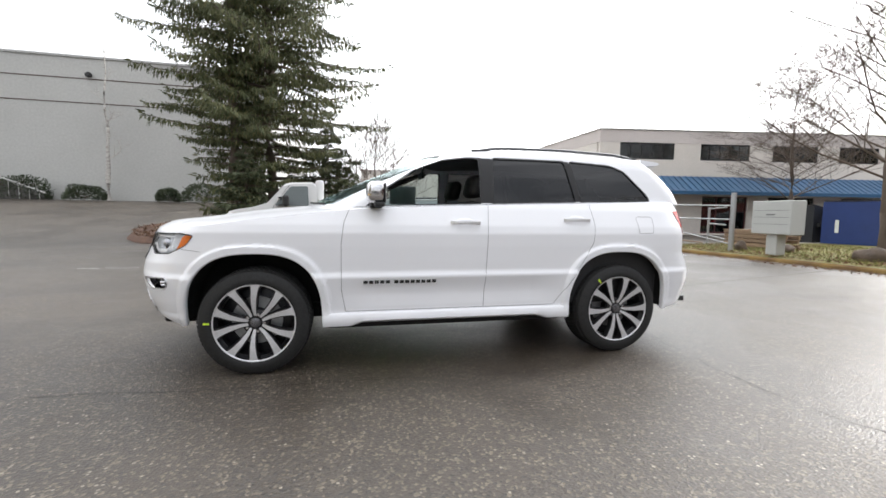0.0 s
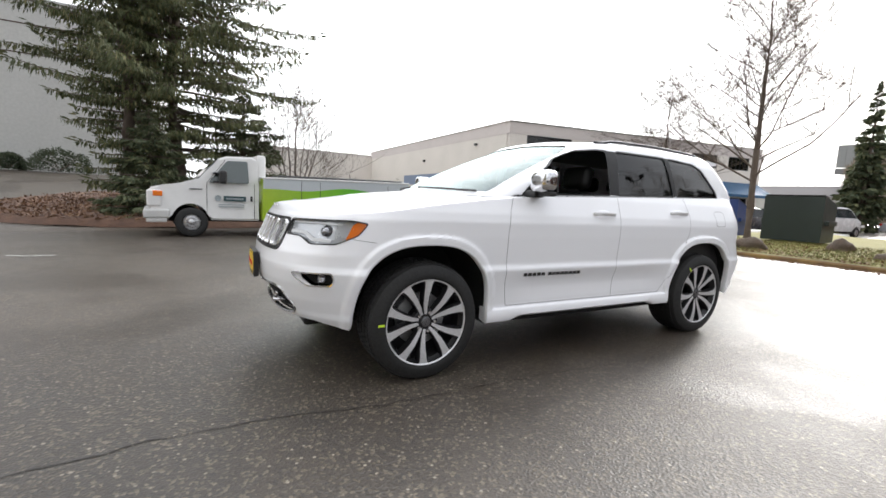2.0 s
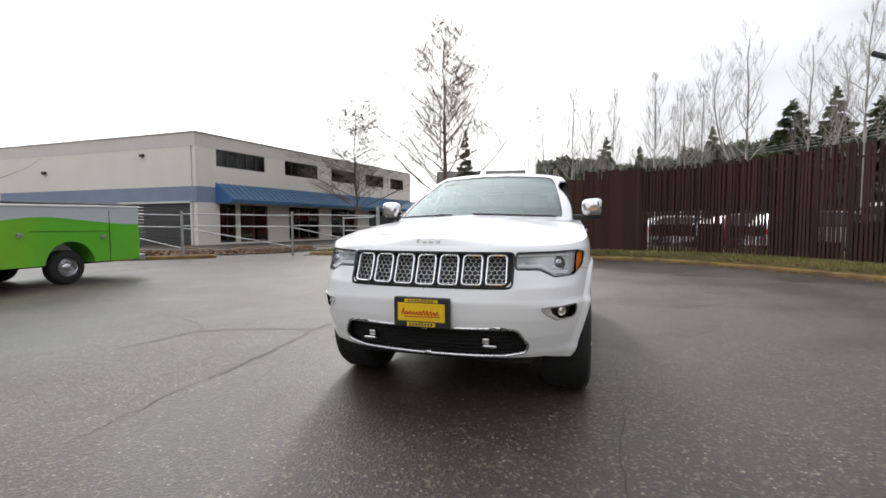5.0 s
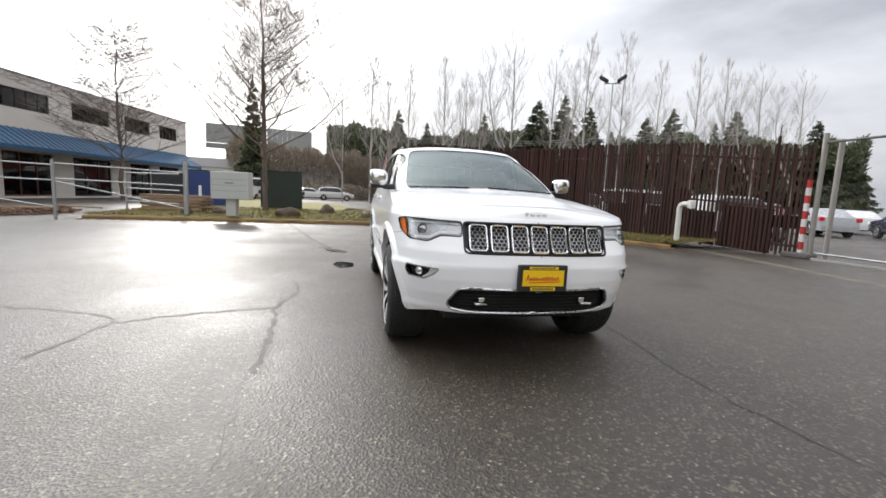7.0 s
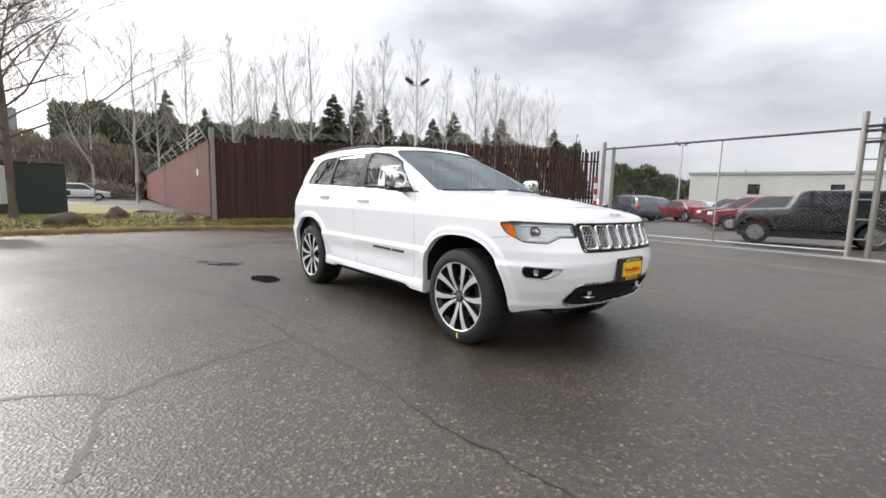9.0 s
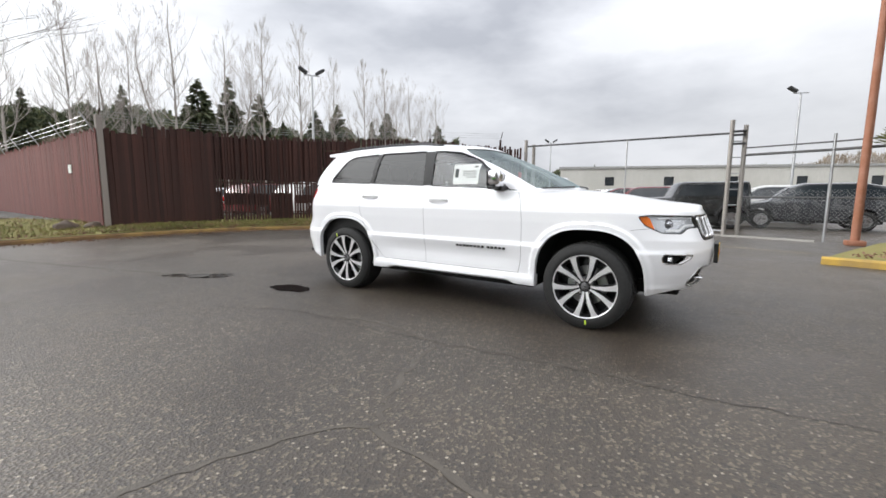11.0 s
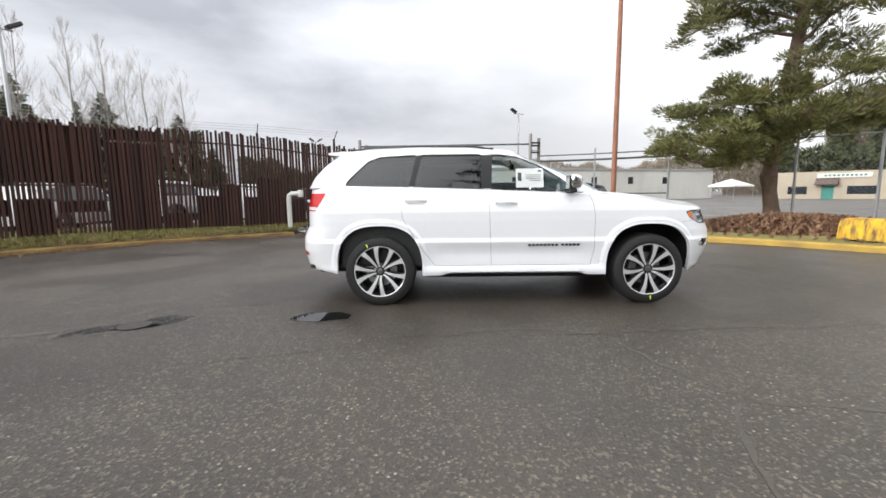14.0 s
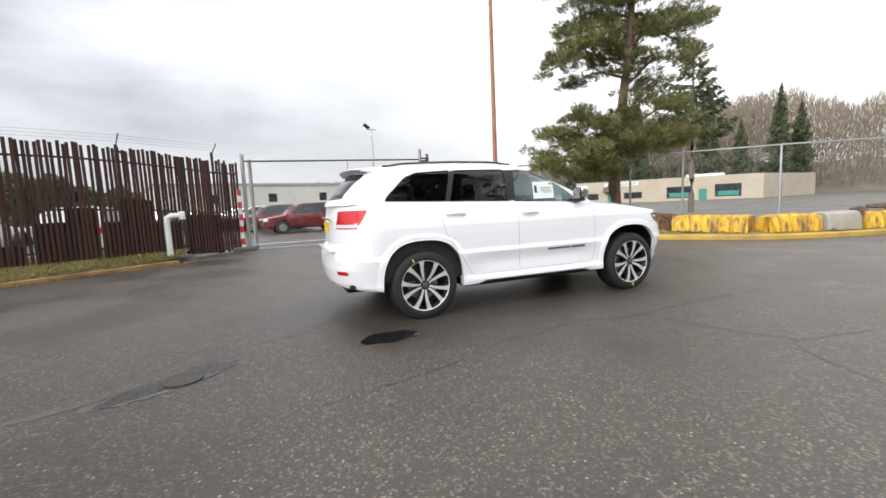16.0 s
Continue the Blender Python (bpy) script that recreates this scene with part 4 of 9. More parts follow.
MESH_SILVER = plain("mesh_silver", (0.50, 0.50, 0.51), 0.30, 0.9)
SLOT_W, SLOT_P = 0.110, 0.1375
for k in range(-3, 4):
    slot = new("grille_slot")
    slot.parent = suv
    cy = k * SLOT_P
    z0, z1 = 0.818 + 0.002 * abs(k), 0.985
    out = rounded([(cy - SLOT_W / 2, z0), (cy + SLOT_W / 2, z0), (cy + SLOT_W / 2 - 0.002, z1), (cy - SLOT_W / 2 + 0.002, z1)], 0.022)
    bm = B()
    ring = []
    for y, z in dense(out, 0.02, True):
        p = front_x(abs(y), z)
        ring.append((p.x + 0.0, y, z))
    sweep(bm, ring, [(a, b) for a, b in ((-0.007, -0.012), (0.007, -0.012), (0.007, 0.004), (0.003, 0.009), (-0.003, 0.009), (-0.007, 0.004))], closed=True, up=(-1, 0, 0))
    part("slot_frame", bm, CHROME, slot, "bright slot surround", smooth=50)
    bm = B()
    # honeycomb insert
    hw_, hr = 0.0155, 0.0150
    seen = set()
    for row in range(9):
        for col in range(-3, 4):
            hy, hz = cy + (col + 0.5 * (row % 2)) * 2 * hw_, z0 - 0.004 + row * 1.5 * hr
            ring6 = [(hy + hw_ * a, hz + hr * b) for a, b in ((0, 1), (1, 0.5), (1, -0.5), (0, -1), (-1, -0.5), (-1, 0.5))]
            for (ya, za), (yb, zb) in zip(ring6, ring6[1:] + ring6[:1]):
                key = (round((ya + yb) * 1000), round((za + zb) * 1000))
                if key in seen or not (cy - 0.050 < (ya + yb) / 2 < cy + 0.050 and z0 + 0.003 < (za + zb) / 2 < z1 - 0.003):
                    continue
                seen.add(key)
                tube(bm, (front_x(abs(ya), za).x + 0.012, ya, za), (front_x(abs(yb), zb).x + 0.012, yb, zb), 0.0029, seg=5, caps=False)
    part("slot_mesh", bm, MESH_SILVER, slot, "silver honeycomb insert")
bm = B()
sweep(bm, [tuple(front_x(abs(y), z) + Vector((0, (y - abs(y)), 0))) for y, z in dense(rounded([(-0.500, 0.806), (0.500, 0.806), (0.505, 1.0), (-0.505, 1.0)], 0.03), 0.03, True)], [(-0.006, -0.008), (0.006, -0.008), (0.006, 0.006), (-0.006, 0.006)], closed=True, up=(-1, 0, 0))
part("grille_surround", bm, BLACK_PLASTIC, suv, "gloss black grille surround")

# headlights
HANDLE = plain("satin_chrome", (0.85, 0.85, 0.86), 0.35, 0.6)
LAMP_BOWL = plain("silvered_lamp_bowl", (0.58, 0.59, 0.61), 0.25, 0.45, 0.0, 9.0)
DARK_CHROME = plain("dark_chrome", (0.46, 0.46, 0.48), 0.22, 0.9)
for side in (1, -1):
    hl = new("headlight")
    hl.parent = suv
    part("lens", low.mesh({"headlight", "amber"}, (side,), 0.002), GLASS_LENS, hl, "clear headlight lens", smooth=60).visible_shadow = False
    part("housing", low.mesh({"headlight"}, (side,), 0.024), LAMP_BOWL, hl, "", smooth=60)
    bm = B()
    for y, z, r in ((0.735, 0.935, 0.038),):
        p = front_x(y, z)
        m = look((p.x + 0.05, side * y, z), (p.x - 1, side * (y + 0.25), z)) @ Matrix.Rotation(radians(180), 4, "X")
        lathe(bm, [(0.001, 0.030), (0.02, 0.026), (0.032, 0.012), (0.036, 0.0), (0.044, 0.012), (0.046, 0.0), (0.044, -0.03)], 28, m)
    part("projector", bm, DARK_CHROME, hl, "projector lamp", smooth=40)
    bm = strip(place_low, dense([F(0.53, 0.982), F(0.70, 0.986), F(0.82, 0.982)], 0.02), 0.005, -0.004, sides=(side,))
    strip(place_low, dense([F(0.53, 0.925), F(0.65, 0.924), F(0.715, 0.888), F(0.80, 0.884)], 0.02), 0.009, -0.004, bm, sides=(side,))
    bmesh.ops.translate(bm, verts=bm.verts, vec=(0.012, 0, 0))
    part("light_strip", bm, WHITE_LENS, hl, "white light strip")
    part("side_marker", low.mesh({"amber"}, (side,), 0.010), AMBER, hl, "amber side marker", smooth=60)
    part("trim", strip(place_low, dense(HEADLIGHT + [HEADLIGHT[0]], 0.02), 0.004, 0.0015, sides=(side,)), BLACK_PLASTIC, hl)
    fl = new("fog_lamp")
    fl.parent = suv
    part("recess", low.mesh({"fog"}, (side,), 0.04), LINER, fl)
    part("blade", low.mesh({"fog_blade"}, (side,), 0.006), HANDLE, fl, "satin chrome blade", smooth=50)
    bm = B()
    pts = []
    for s, z in dense(FOG, 0.015, True):
        p = place_low(s, z)
        pts.append((p.x, side * p.y, p.z))
    sweep(bm, pts, [(-0.004, -0.02), (0.004, -0.02), (0.004, 0.003), (-0.004, 0.003)], closed=True, up=(-0.8, side * 0.6, 0))
    part("bezel", bm, CHROME, fl, "chrome fog lamp bezel", smooth=50)
    p = front_x(0.77, 0.657)
    bm = B()
    lathe(bm, [(0.001, 0.012), (0.02, 0.008), (0.026, 0.0), (0.03, 0.004), (0.032, -0.02)], 24, look((p.x + 0.045, side * 0.76, 0.657), (p.x - 1, side * 1.0, 0.657)) @ Matrix.Rotation(radians(180), 4, "X"))
    part("bulb", bm, CHROME, fl, "", smooth=40)

# lower intake with hooks
part("intake_backing", low.mesh({"intake"}, inset=0.05), LINER, suv)
bm = B()
pts = []
half = [q for q in dense(INTAKE, 0.02, True) if q[0] > 0.004]
half.sort(key=lambda q: math.atan2(q[1] - 0.47, q[0] - 0.3))
lowers = half
bot = sorted([q for q in lowers if q[1] < 0.44], key=lambda q: q[0])
corner = sorted([q for q in lowers if q[1] >= 0.44 and q[0] > 0.3], key=lambda q: q[1])
top = sorted([q for q in lowers if q[1] >= 0.5 and q not in corner], key=lambda q: -q[0])
line = [place_low(*q) for q in bot + corner + top]
loop = [(p.x, p.y, p.z) for p in line] + [(p.x, -p.y, p.z) for p in line[::-1]]
sweep(bm, loop, [(-0.007, -0.02), (0.007, -0.02), (0.007, 0.004), (0.0, 0.008), (-0.007, 0.004)], closed=True, up=(-1, 0, 0))
part("intake_trim", bm, SATIN, suv, "chrome intake trim", smooth=50)
bm = B()
for i in range(5):
    z = 0.415 + i * 0.025
    pts = [(front_x(abs(y), z).x + 0.045, y, z) for y in np.linspace(-0.5, 0.5, 25)]
    sweep(bm, pts, [(-0.004, -0.006), (0.004, -0.006), (0.004, 0.006), (-0.004, 0.006)])
part("intake_slats", bm, LINER, suv)
for side in (1, -1):
    p = front_x(0.38, 0.48)
    bm = B()
    sweep(bm, [(p.x + 0.05, side * 0.345, 0.468), (p.x - 0.012, side * 0.345, 0.468), (p.x - 0.012, side * 0.41, 0.468), (p.x + 0.05, side * 0.41, 0.468)], circle(0.010, 8))
    box(bm, p.x + 0.0, p.x + 0.02, side * 0.36 - 0.012, side * 0.36 + 0.03, 0.476, 0.51, 0.005)
    part("tow_hook", bm, CHROME, suv, "chrome tow hook", smooth=50)

# plate holder
pl = new("front_plate")
pl.parent = suv
bm = B()
box(bm, -2.405, -2.372, -0.168, 0.168, 0.575, 0.748, 0.006)
part("plate_frame", bm, BLACK_PLASTIC, pl, "black plate frame")
bm = B()
box(bm, -2.4085, -2.404, -0.142, 0.142, 0.612, 0.716, 0.001)
box(bm, -2.4085, -2.404, -0.10, 0.10, 0.722, 0.738, 0)
box(bm, -2.4085, -2.404, -0.085, 0.085, 0.583, 0.605, 0)
part("plate_face", bm, YELLOW, pl, "yellow dealer plate")
bm = B()
rr = random.Random(4)
y = 0.118
for i in range(11):
    h = rr.uniform(0.018, 0.03) * (1.8 if i == 0 else 1.0)
    tube(bm, (-2.4095, y, 0.648), (-2.4095, y - 0.012, 0.648 + h), 0.003, seg=5)
    tube(bm, (-2.4095, y - 0.012, 0.648 + h), (-2.4095, y - 0.018, 0.650), 0.003, seg=5)
    y -= 0.0205
tube(bm, (-2.4095, 0.10, 0.636), (-2.4095, -0.115, 0.642), 0.0025, seg=5)
part("plate_script", bm, RED_INK, pl, "red script strokes")
bm = B()
for i in range(8):
    box(bm, -2.4098, -2.4084, -0.07 + i * 0.0185, -0.058 + i * 0.0185, 0.587, 0.601)
    box(bm, -2.4098, -2.4084, -0.075 + i * 0.02, -0.061 + i * 0.02, 0.726, 0.734)
part("plate_bars", bm, INK, pl)
# nose badge, as plain raised marks
bm = B()
for i, (w, h) in enumerate(((0.02, 0.034), (0.032, 0.024), (0.032, 0.024), (0.03, 0.026))):
    y = 0.075 - i * 0.042
    p = skin(u_front(abs(y), 1.03), 1.0)
    box(bm, p.x - 0.006 + 0.012, p.x + 0.012, y - w / 2, y + w / 2, 1.046, 1.046 + h, 0.004, Matrix.Translation((0, 0, 0)))
part("nose_badge", bm, HANDLE, suv, "small silver marks")

# flank badge bars
for side in (1, -1):
    x, word = -0.70, None
    for i in range(14):
        if i in (0, 6):
            word = new("flank_badge")
            word.parent = suv
        if i == 5:
            x += 0.022
            continue
        p = skin_z(u_side(x, 0.655), 0.655)
        bm = B()
        box(bm, x, x + 0.031, side * (p.y - 0.004), side * (p.y + 0.006), 0.643, 0.667, 0.002)
        part("badge_bar", bm, BLACK_PLASTIC, word, "small black bar" if i == 0 else "")
        x += 0.0415

# door handles
for side in (1, -1):
    for x, z in ((0.085, 1.105), (1.055, 1.135)):
        p = skin_z(u_side(x, z), z)
        bm = B()
        pts = [(x + d, side * (p.y + o), z) for d, o in ((-0.115, 0.0), (-0.10, 0.022), (-0.05, 0.034), (0.05, 0.034), (0.10, 0.022), (0.115, 0.0))]
        sweep(bm, pts, [(-0.006, -0.013), (0.008, -0.013), (0.010, 0.0), (0.008, 0.013), (-0.006, 0.013)], up=(0, 0, 1))
        part("door_handle", bm, HANDLE, suv, "chrome door handle", smooth=50)
        bm = B()
        bmesh.ops.create_uvsphere(bm, u_segments=20, v_segments=8, radius=1.0, matrix=Matrix.LocRotScale((x, side * (p.y - 0.012), z + 0.002), None, (0.085, 0.0145, 0.032)))
        part("handle_cup", bm, CAR_WHITE, suv, smooth=60)

# mirrors
for side in (1, -1):
    mi = new("door_mirror")
    mi.parent = suv
    bm = B()
    bmesh.ops.create_uvsphere(bm, u_segments=28, v_segments=16, radius=1.0)
    for v in bm.verts:
        x, y, z = v.co
        q = lambda a: math.copysign(abs(a) ** 0.55, a)
        fx = q(x)
        v.co = (-0.60 + (fx * 0.085 if fx < 0 else fx * 0.05), side * (0.972 + q(y) * 0.090), 1.318 + q(z) * 0.078 + 0.010 * (y))
    part("shell", bm, CHROME, mi, "chrome mirror shell", smooth=60)
    bm = B()
    box(bm, -0.625, -0.552, side * 0.87, side * 1.05, 1.216, 1.25, 0.012)
    box(bm, -0.65, -0.56, side * 0.80, side * 0.93, 1.205, 1.255, 0.014)
    box(bm, -0.556, -0.546, side * 0.895, side * 1.05, 1.245, 1.385, 0.004)
    part("arm", bm, BLACK_PLASTIC, mi, "black mirror foot")
    bm = B()
    box(bm, -0.546, -0.543, side * 0.905, side * 1.04, 1.252, 1.377)
    part("mirror_glass", bm, plain("mirror_silver", (0.85, 0.87, 0.88), 0.03, 1.0), mi, "mirror glass")

# roof rails
for side in (1, -1):
    bm = B()
    pts = []
    for i in range(30):
        x = 0.22 + 1.55 * i / 29
        k = min(1, i / 3, (29 - i) / 3)
        pts.append((x, side * (0.640 - 0.03 * max(0, (x - 0.9)) ** 2), lerp_table(EAVE, x) + 0.010 + 0.016 * k))
    sweep(bm, pts, [(-0.016, -0.010), (0.016, -0.010), (0.016, 0.006), (0.006, 0.013), (-0.006, 0.013), (-0.016, 0.006)])
    part("roof_rail", bm, plain("dark_rail_metal", (0.10, 0.10, 0.105), 0.3, 0.7), suv, "dark satin roof rail", smooth=50)
    for x in (0.27, 1.72):
        z, y = lerp_table(EAVE, x), side * (0.640 - 0.03 * max(0, (x - 0.9)) ** 2)
        bm = B()
        box(bm, x - 0.07, x + 0.07, y - 0.014, y + 0.014, z - 0.01, z + 0.026, 0.010)
        part("rail_foot", bm, BLACK_PLASTIC, suv, "black rail foot")

# tail: lamps, spoiler, reflectors, exhaust, plate
for side in (1, -1):
    tl = new("tail_lamp")
    tl.parent = suv
    part("red_lens", low.mesh({"tail"}, (side,), -0.004), RED_LENS, tl, "red tail lamp lens", smooth=60)
    part("white_lens", low.mesh({"tail_white"}, (side,), -0.004), WHITE_LENS, tl, "clear reversing lens", smooth=60)
    part("rear_reflector", low.mesh({"reflector"}, (side,), -0.004), RED_LENS, suv, "red bumper reflector")
bm = B()
pts = [(-0.60, 2.03), (-0.45, 2.11), (0.0, 2.14), (0.45, 2.11), (0.60, 2.03)]
rows = []
for y, x in [(a, b) for a, b in zip(np.linspace(-0.625, 0.625, 25), [2.145 - 0.10 * (abs(v) / 0.63) ** 2.5 for v in np.linspace(-0.625, 0.625, 25)])]:
    z = 1.70 - 0.02 * (abs(y) / 0.62) ** 2
    rows.append([bm.verts.new(p) for p in ((x - 0.20, y, z + 0.015), (x - 0.02, y, z), (x, y, z - 0.012), (x - 0.02, y, z - 0.03), (x - 0.2, y, z - 0.045))])
for a, b in zip(rows, rows[1:]):
    for j in range(5):
        bm.faces.new((a[j], a[(j + 1) % 5], b[(j + 1) % 5], b[j]))
bm.faces.new(rows[0][::-1]), bm.faces.new(rows[-1])
part("roof_spoiler", bm, CAR_WHITE, suv, smooth=40)
for y in (-0.52, 0.52):
    bm = B()
    tube(bm, (2.0, y, 0.385), (2.18, y, 0.385), 0.036, seg=20)
    part("exhaust_tip", bm, BLACK_PLASTIC, suv, smooth=40)
bm = B()
box(bm, 2.365, 2.376, -0.165, 0.165, 0.985, 1.105, 0.003)
part("rear_plate", bm, YELLOW, suv, "yellow dealer plate")
bm = B()
box(bm, 2.36, 2.38, -0.42, 0.42, 1.125, 1.155, 0.008)
box(bm, 2.36, 2.437, -0.6, 0.6, 0.795, 0.80, 0.002)
part("tailgate_trim", bm, CHROME, suv, "bright tailgate strip")
bm = B()
tube(bm, (2.31, 0.05, 1.36), (2.27, 0.42, 1.40), 0.010, 0.006)
part("rear_wiper", bm, BLACK_PLASTIC, suv)
bm = B()
for y0, y1 in ((-0.55, 0.0), (0.05, 0.6)):
    sweep(bm, [(up_point(us_to, 0.05).x - 0.006, s * up_point(us_to, 0.05).y, up_point(us_to, 0.05).z + 0.012) for us_to, s in ((abs(v) ** 0.77 * 0.95, (1 if v > 0 else -1)) for v in np.linspace(y0, y1, 8))], circle(0.008, 6))
part("wiper", bm, BLACK_PLASTIC, suv)

# cabin: dash, wheel, seats, headliner
cab = new("interior")
cab.parent = suv
bm = B()
rows = []
for x, z in ((-1.10, 1.19), (-0.95, 1.215), (-0.72, 1.20), (-0.62, 1.12), (-0.60, 0.85), (-0.75, 0.6)):
    rows.append([bm.verts.new((x, y, z - 0.02 * (abs(y) / 0.75) ** 2)) for y in np.linspace(-0.74, 0.74, 15)])
for a, b in zip(rows, rows[1:]):
    for j in range(14):
        bm.faces.new((a[j], a[j + 1], b[j + 1], b[j]))
part("dashboard", bm, SEAT, cab, "black dashboard", smooth=50)
bm = B()
box(bm, -0.9, 2.25, -0.80, 0.80, 0.40, 0.44)
box(bm, -0.6, 1.9, -0.84, -0.79, 0.42, 1.20, 0.02)
box(bm, -0.6, 1.9, 0.79, 0.84, 0.42, 1.20, 0.02)
part("floor_and_door_trim", bm, SEAT, cab)
bm = B()
lathe(bm, [(0.185 + 0.014 * math.cos(a), 0.014 * math.sin(a)) for a in np.linspace(0, 2 * math.pi, 9)[:-1]], 32, Matrix.Translation((-0.47, -0.37, 1.06)) @ Matrix.Rotation(radians(-65), 4, "Y"), closed=True)
box(bm, -0.05, 0.05, -0.18, 0.18, -0.015, 0.015, 0.01, Matrix.Translation((-0.47, -0.37, 1.06)) @ Matrix.Rotation(radians(-65), 4, "Y"))
part("steering_wheel", bm, SEAT, cab, smooth=50)


def seat_bm(width):
    bm = B()
    box(bm, -0.28, 0.26, -width / 2, width / 2, 0.58, 0.76, 0.06)
    m = Matrix.Translation((0.24, 0, 0.70)) @ Matrix.Rotation(radians(14), 4, "Y")
    box(bm, -0.07, 0.09, -width / 2, width / 2, 0.0, 0.60, 0.06, m)
    box(bm, -0.05, 0.07, -min(width, 0.3) / 2, min(width, 0.3) / 2, 0.64, 0.84, 0.045, m)
    return bm


for x, y, w in ((-0.12, -0.38, 0.5), (-0.12, 0.38, 0.5)):
    bm = seat_bm(w)
    bmesh.ops.translate(bm, verts=bm.verts, vec=(x, y, 0.0))
    part("front_seat", bm, SEAT, cab, smooth=50)
bm = seat_bm(1.3)
bmesh.ops.translate(bm, verts=bm.verts, vec=(0.92, 0, 0.02))
for y in (-0.42, 0.42):
    box(bm, 1.26, 1.36, y - 0.13, y + 0.13, 1.34, 1.50, 0.04)
part("rear_bench", bm, SEAT, cab, smooth=50)
bm = roof_bm()
bmesh.ops.translate(bm, verts=bm.verts, vec=(0, 0, -0.035))
for v in bm.verts:
    v.co.y *= 0.97
part("headliner", bm, HEADLINER, cab, smooth=60)
bm = B()
box(bm, -0.12, -0.09, -0.11, 0.11, 1.50, 1.57, 0.015)
tube(bm, (-0.10, 0, 1.57), (-0.08, 0, 1.63), 0.01)
part("rear_view_mirror", bm, BLACK_PLASTIC, cab)
# window sticker on the passenger door glass
st = new("price_sticker")
st.parent = suv
def on_glass(x, z, lift):
    p = place_up(*US_(x, z))
    return Vector((p.x, p.y - 0.003 - lift, p.z))
bm = B()
for (x0, x1, z0, z1) in ((-0.33, -0.03, 1.27, 1.475),):
    rows = [[bm.verts.new(on_glass(x, z, 0.0)) for z in np.linspace(z0, z1, 5)] for x in np.linspace(x0, x1, 7)]
    for a, b in zip(rows, rows[1:]):
        for j in range(4):
            bm.faces.new((a[j], a[j + 1], b[j + 1], b[j]))
part("paper", bm, PAPER, st, "white printed window sticker")
bm = B()
for (x0, x1, z0, z1) in ((-0.09, -0.05, 1.34, 1.43), (-0.31, -0.27, 1.44, 1.455), (-0.30, -0.14, 1.40, 1.406), (-0.30, -0.14, 1.38, 1.386), (-0.30, -0.14, 1.36, 1.366), (-0.30, -0.18, 1.34, 1.346)):
    vs = [bm.verts.new(on_glass(x, z, -0.002)) for x, z in ((x0, z0), (x1, z0), (x1, z1), (x0, z1))]
    bm.faces.new(vs)
part("print", bm, INK, st)


# ---------------------------------------------------------------- plants
def leaf_mesh(name, cen, dirs, length, width, mat, rng, droop=0.0):
    """Many small pointed leaves or sprays, one kite each, as one mesh."""
    n = len(cen)
    cen, dirs = np.asarray(cen, float), np.asarray(dirs, float)
    dirs = dirs / (np.linalg.norm(dirs, axis=1, keepdims=True) + 1e-9)
    ref = rng.normal(size=(n, 3))
    side = np.cross(dirs, ref)
    side /= np.linalg.norm(side, axis=1, keepdims=True) + 1e-9
    L = (length * rng.uniform(0.6, 1.3, n))[:, None]
    W = (width * rng.uniform(0.6, 1.3, n))[:, None]
    mid = cen + dirs * L * 0.45
    tip = cen + dirs * L
    tip[:, 2] -= droop * L[:, 0]
    v = np.stack([cen, mid + side * W / 2, tip, mid - side * W / 2], 1).reshape(-1, 3)
    f = np.arange(4 * n).reshape(-1, 4)
    me = bpy.data.meshes.new(name)
    me.from_pydata(v.tolist(), [], f.tolist())
    me.materials.append(mat)
    return me


def limb(bm, pts, r0, r1, seg=6):
    """A tapering bent limb."""
    n = len(pts)
    rings = []
    for i, p in enumerate(pts):
        d = (Vector(pts[min(n - 1, i + 1)]) - Vector(pts[max(0, i - 1)])).normalized()
        q = d.to_track_quat("Z", "Y").to_matrix()
        r = r0 + (r1 - r0) * i / (n - 1)
        rings.append([bm.verts.new(Vector(p) + q @ Vector((r * math.cos(2 * math.pi * k / seg), r * math.sin(2 * math.pi * k / seg), 0))) for k in range(seg)])
    for a, b in zip(rings, rings[1:]):
        for k in range(seg):
            bm.faces.new((a[k], a[(k + 1) % seg], b[(k + 1) % seg], b[k]))
    bm.faces.new(rings[-1])


def grow(bm_big, bm_fine, rng, p, d, length, r, level, depth, spread=0.6, upward=0.25, kids=(3, 5), fine_at=2, rmin=0.006):
    """A bare branch with its side branches."""
    r = max(r, rmin)
    pts, q, dd = [p], Vector(p), Vector(d).normalized()
    steps = 4 if level < 2 else 3
    for i in range(steps):
        dd = (dd + Vector((rng.gauss(0, 0.13), rng.gauss(0, 0.13), rng.gauss(0, 0.08) + upward * 0.22))).normalized()
        q = q + dd * length / steps
        pts.append(q.copy())
    limb(bm_big if level < fine_at else bm_fine, pts, r, max(rmin * 0.7, r * (0.45 if level < depth else 0.3)), 6 if level < 2 else (4 if level < 3 else 3))
    if level >= depth:
        return
    n = rng.randint(*kids)
    for i in range(n):
        t = rng.uniform(0.25, 0.98)
        k = min(steps - 1, int(t * steps))
        at = Vector(pts[k]).lerp(Vector(pts[k + 1]), t * steps - k)
        a = rng.uniform(0, 2 * math.pi)
        ax = Vector((math.cos(a), math.sin(a), 0.15))
        nd = (dd * (1 - spread) + ax * spread + Vector((0, 0, upward))).normalized()
        grow(bm_big, bm_fine, rng, at, nd, length * rng.uniform(0.45, 0.72), r * (1 - 0.5 * t) * 0.56, level + 1, depth, spread, upward, kids, fine_at, rmin)


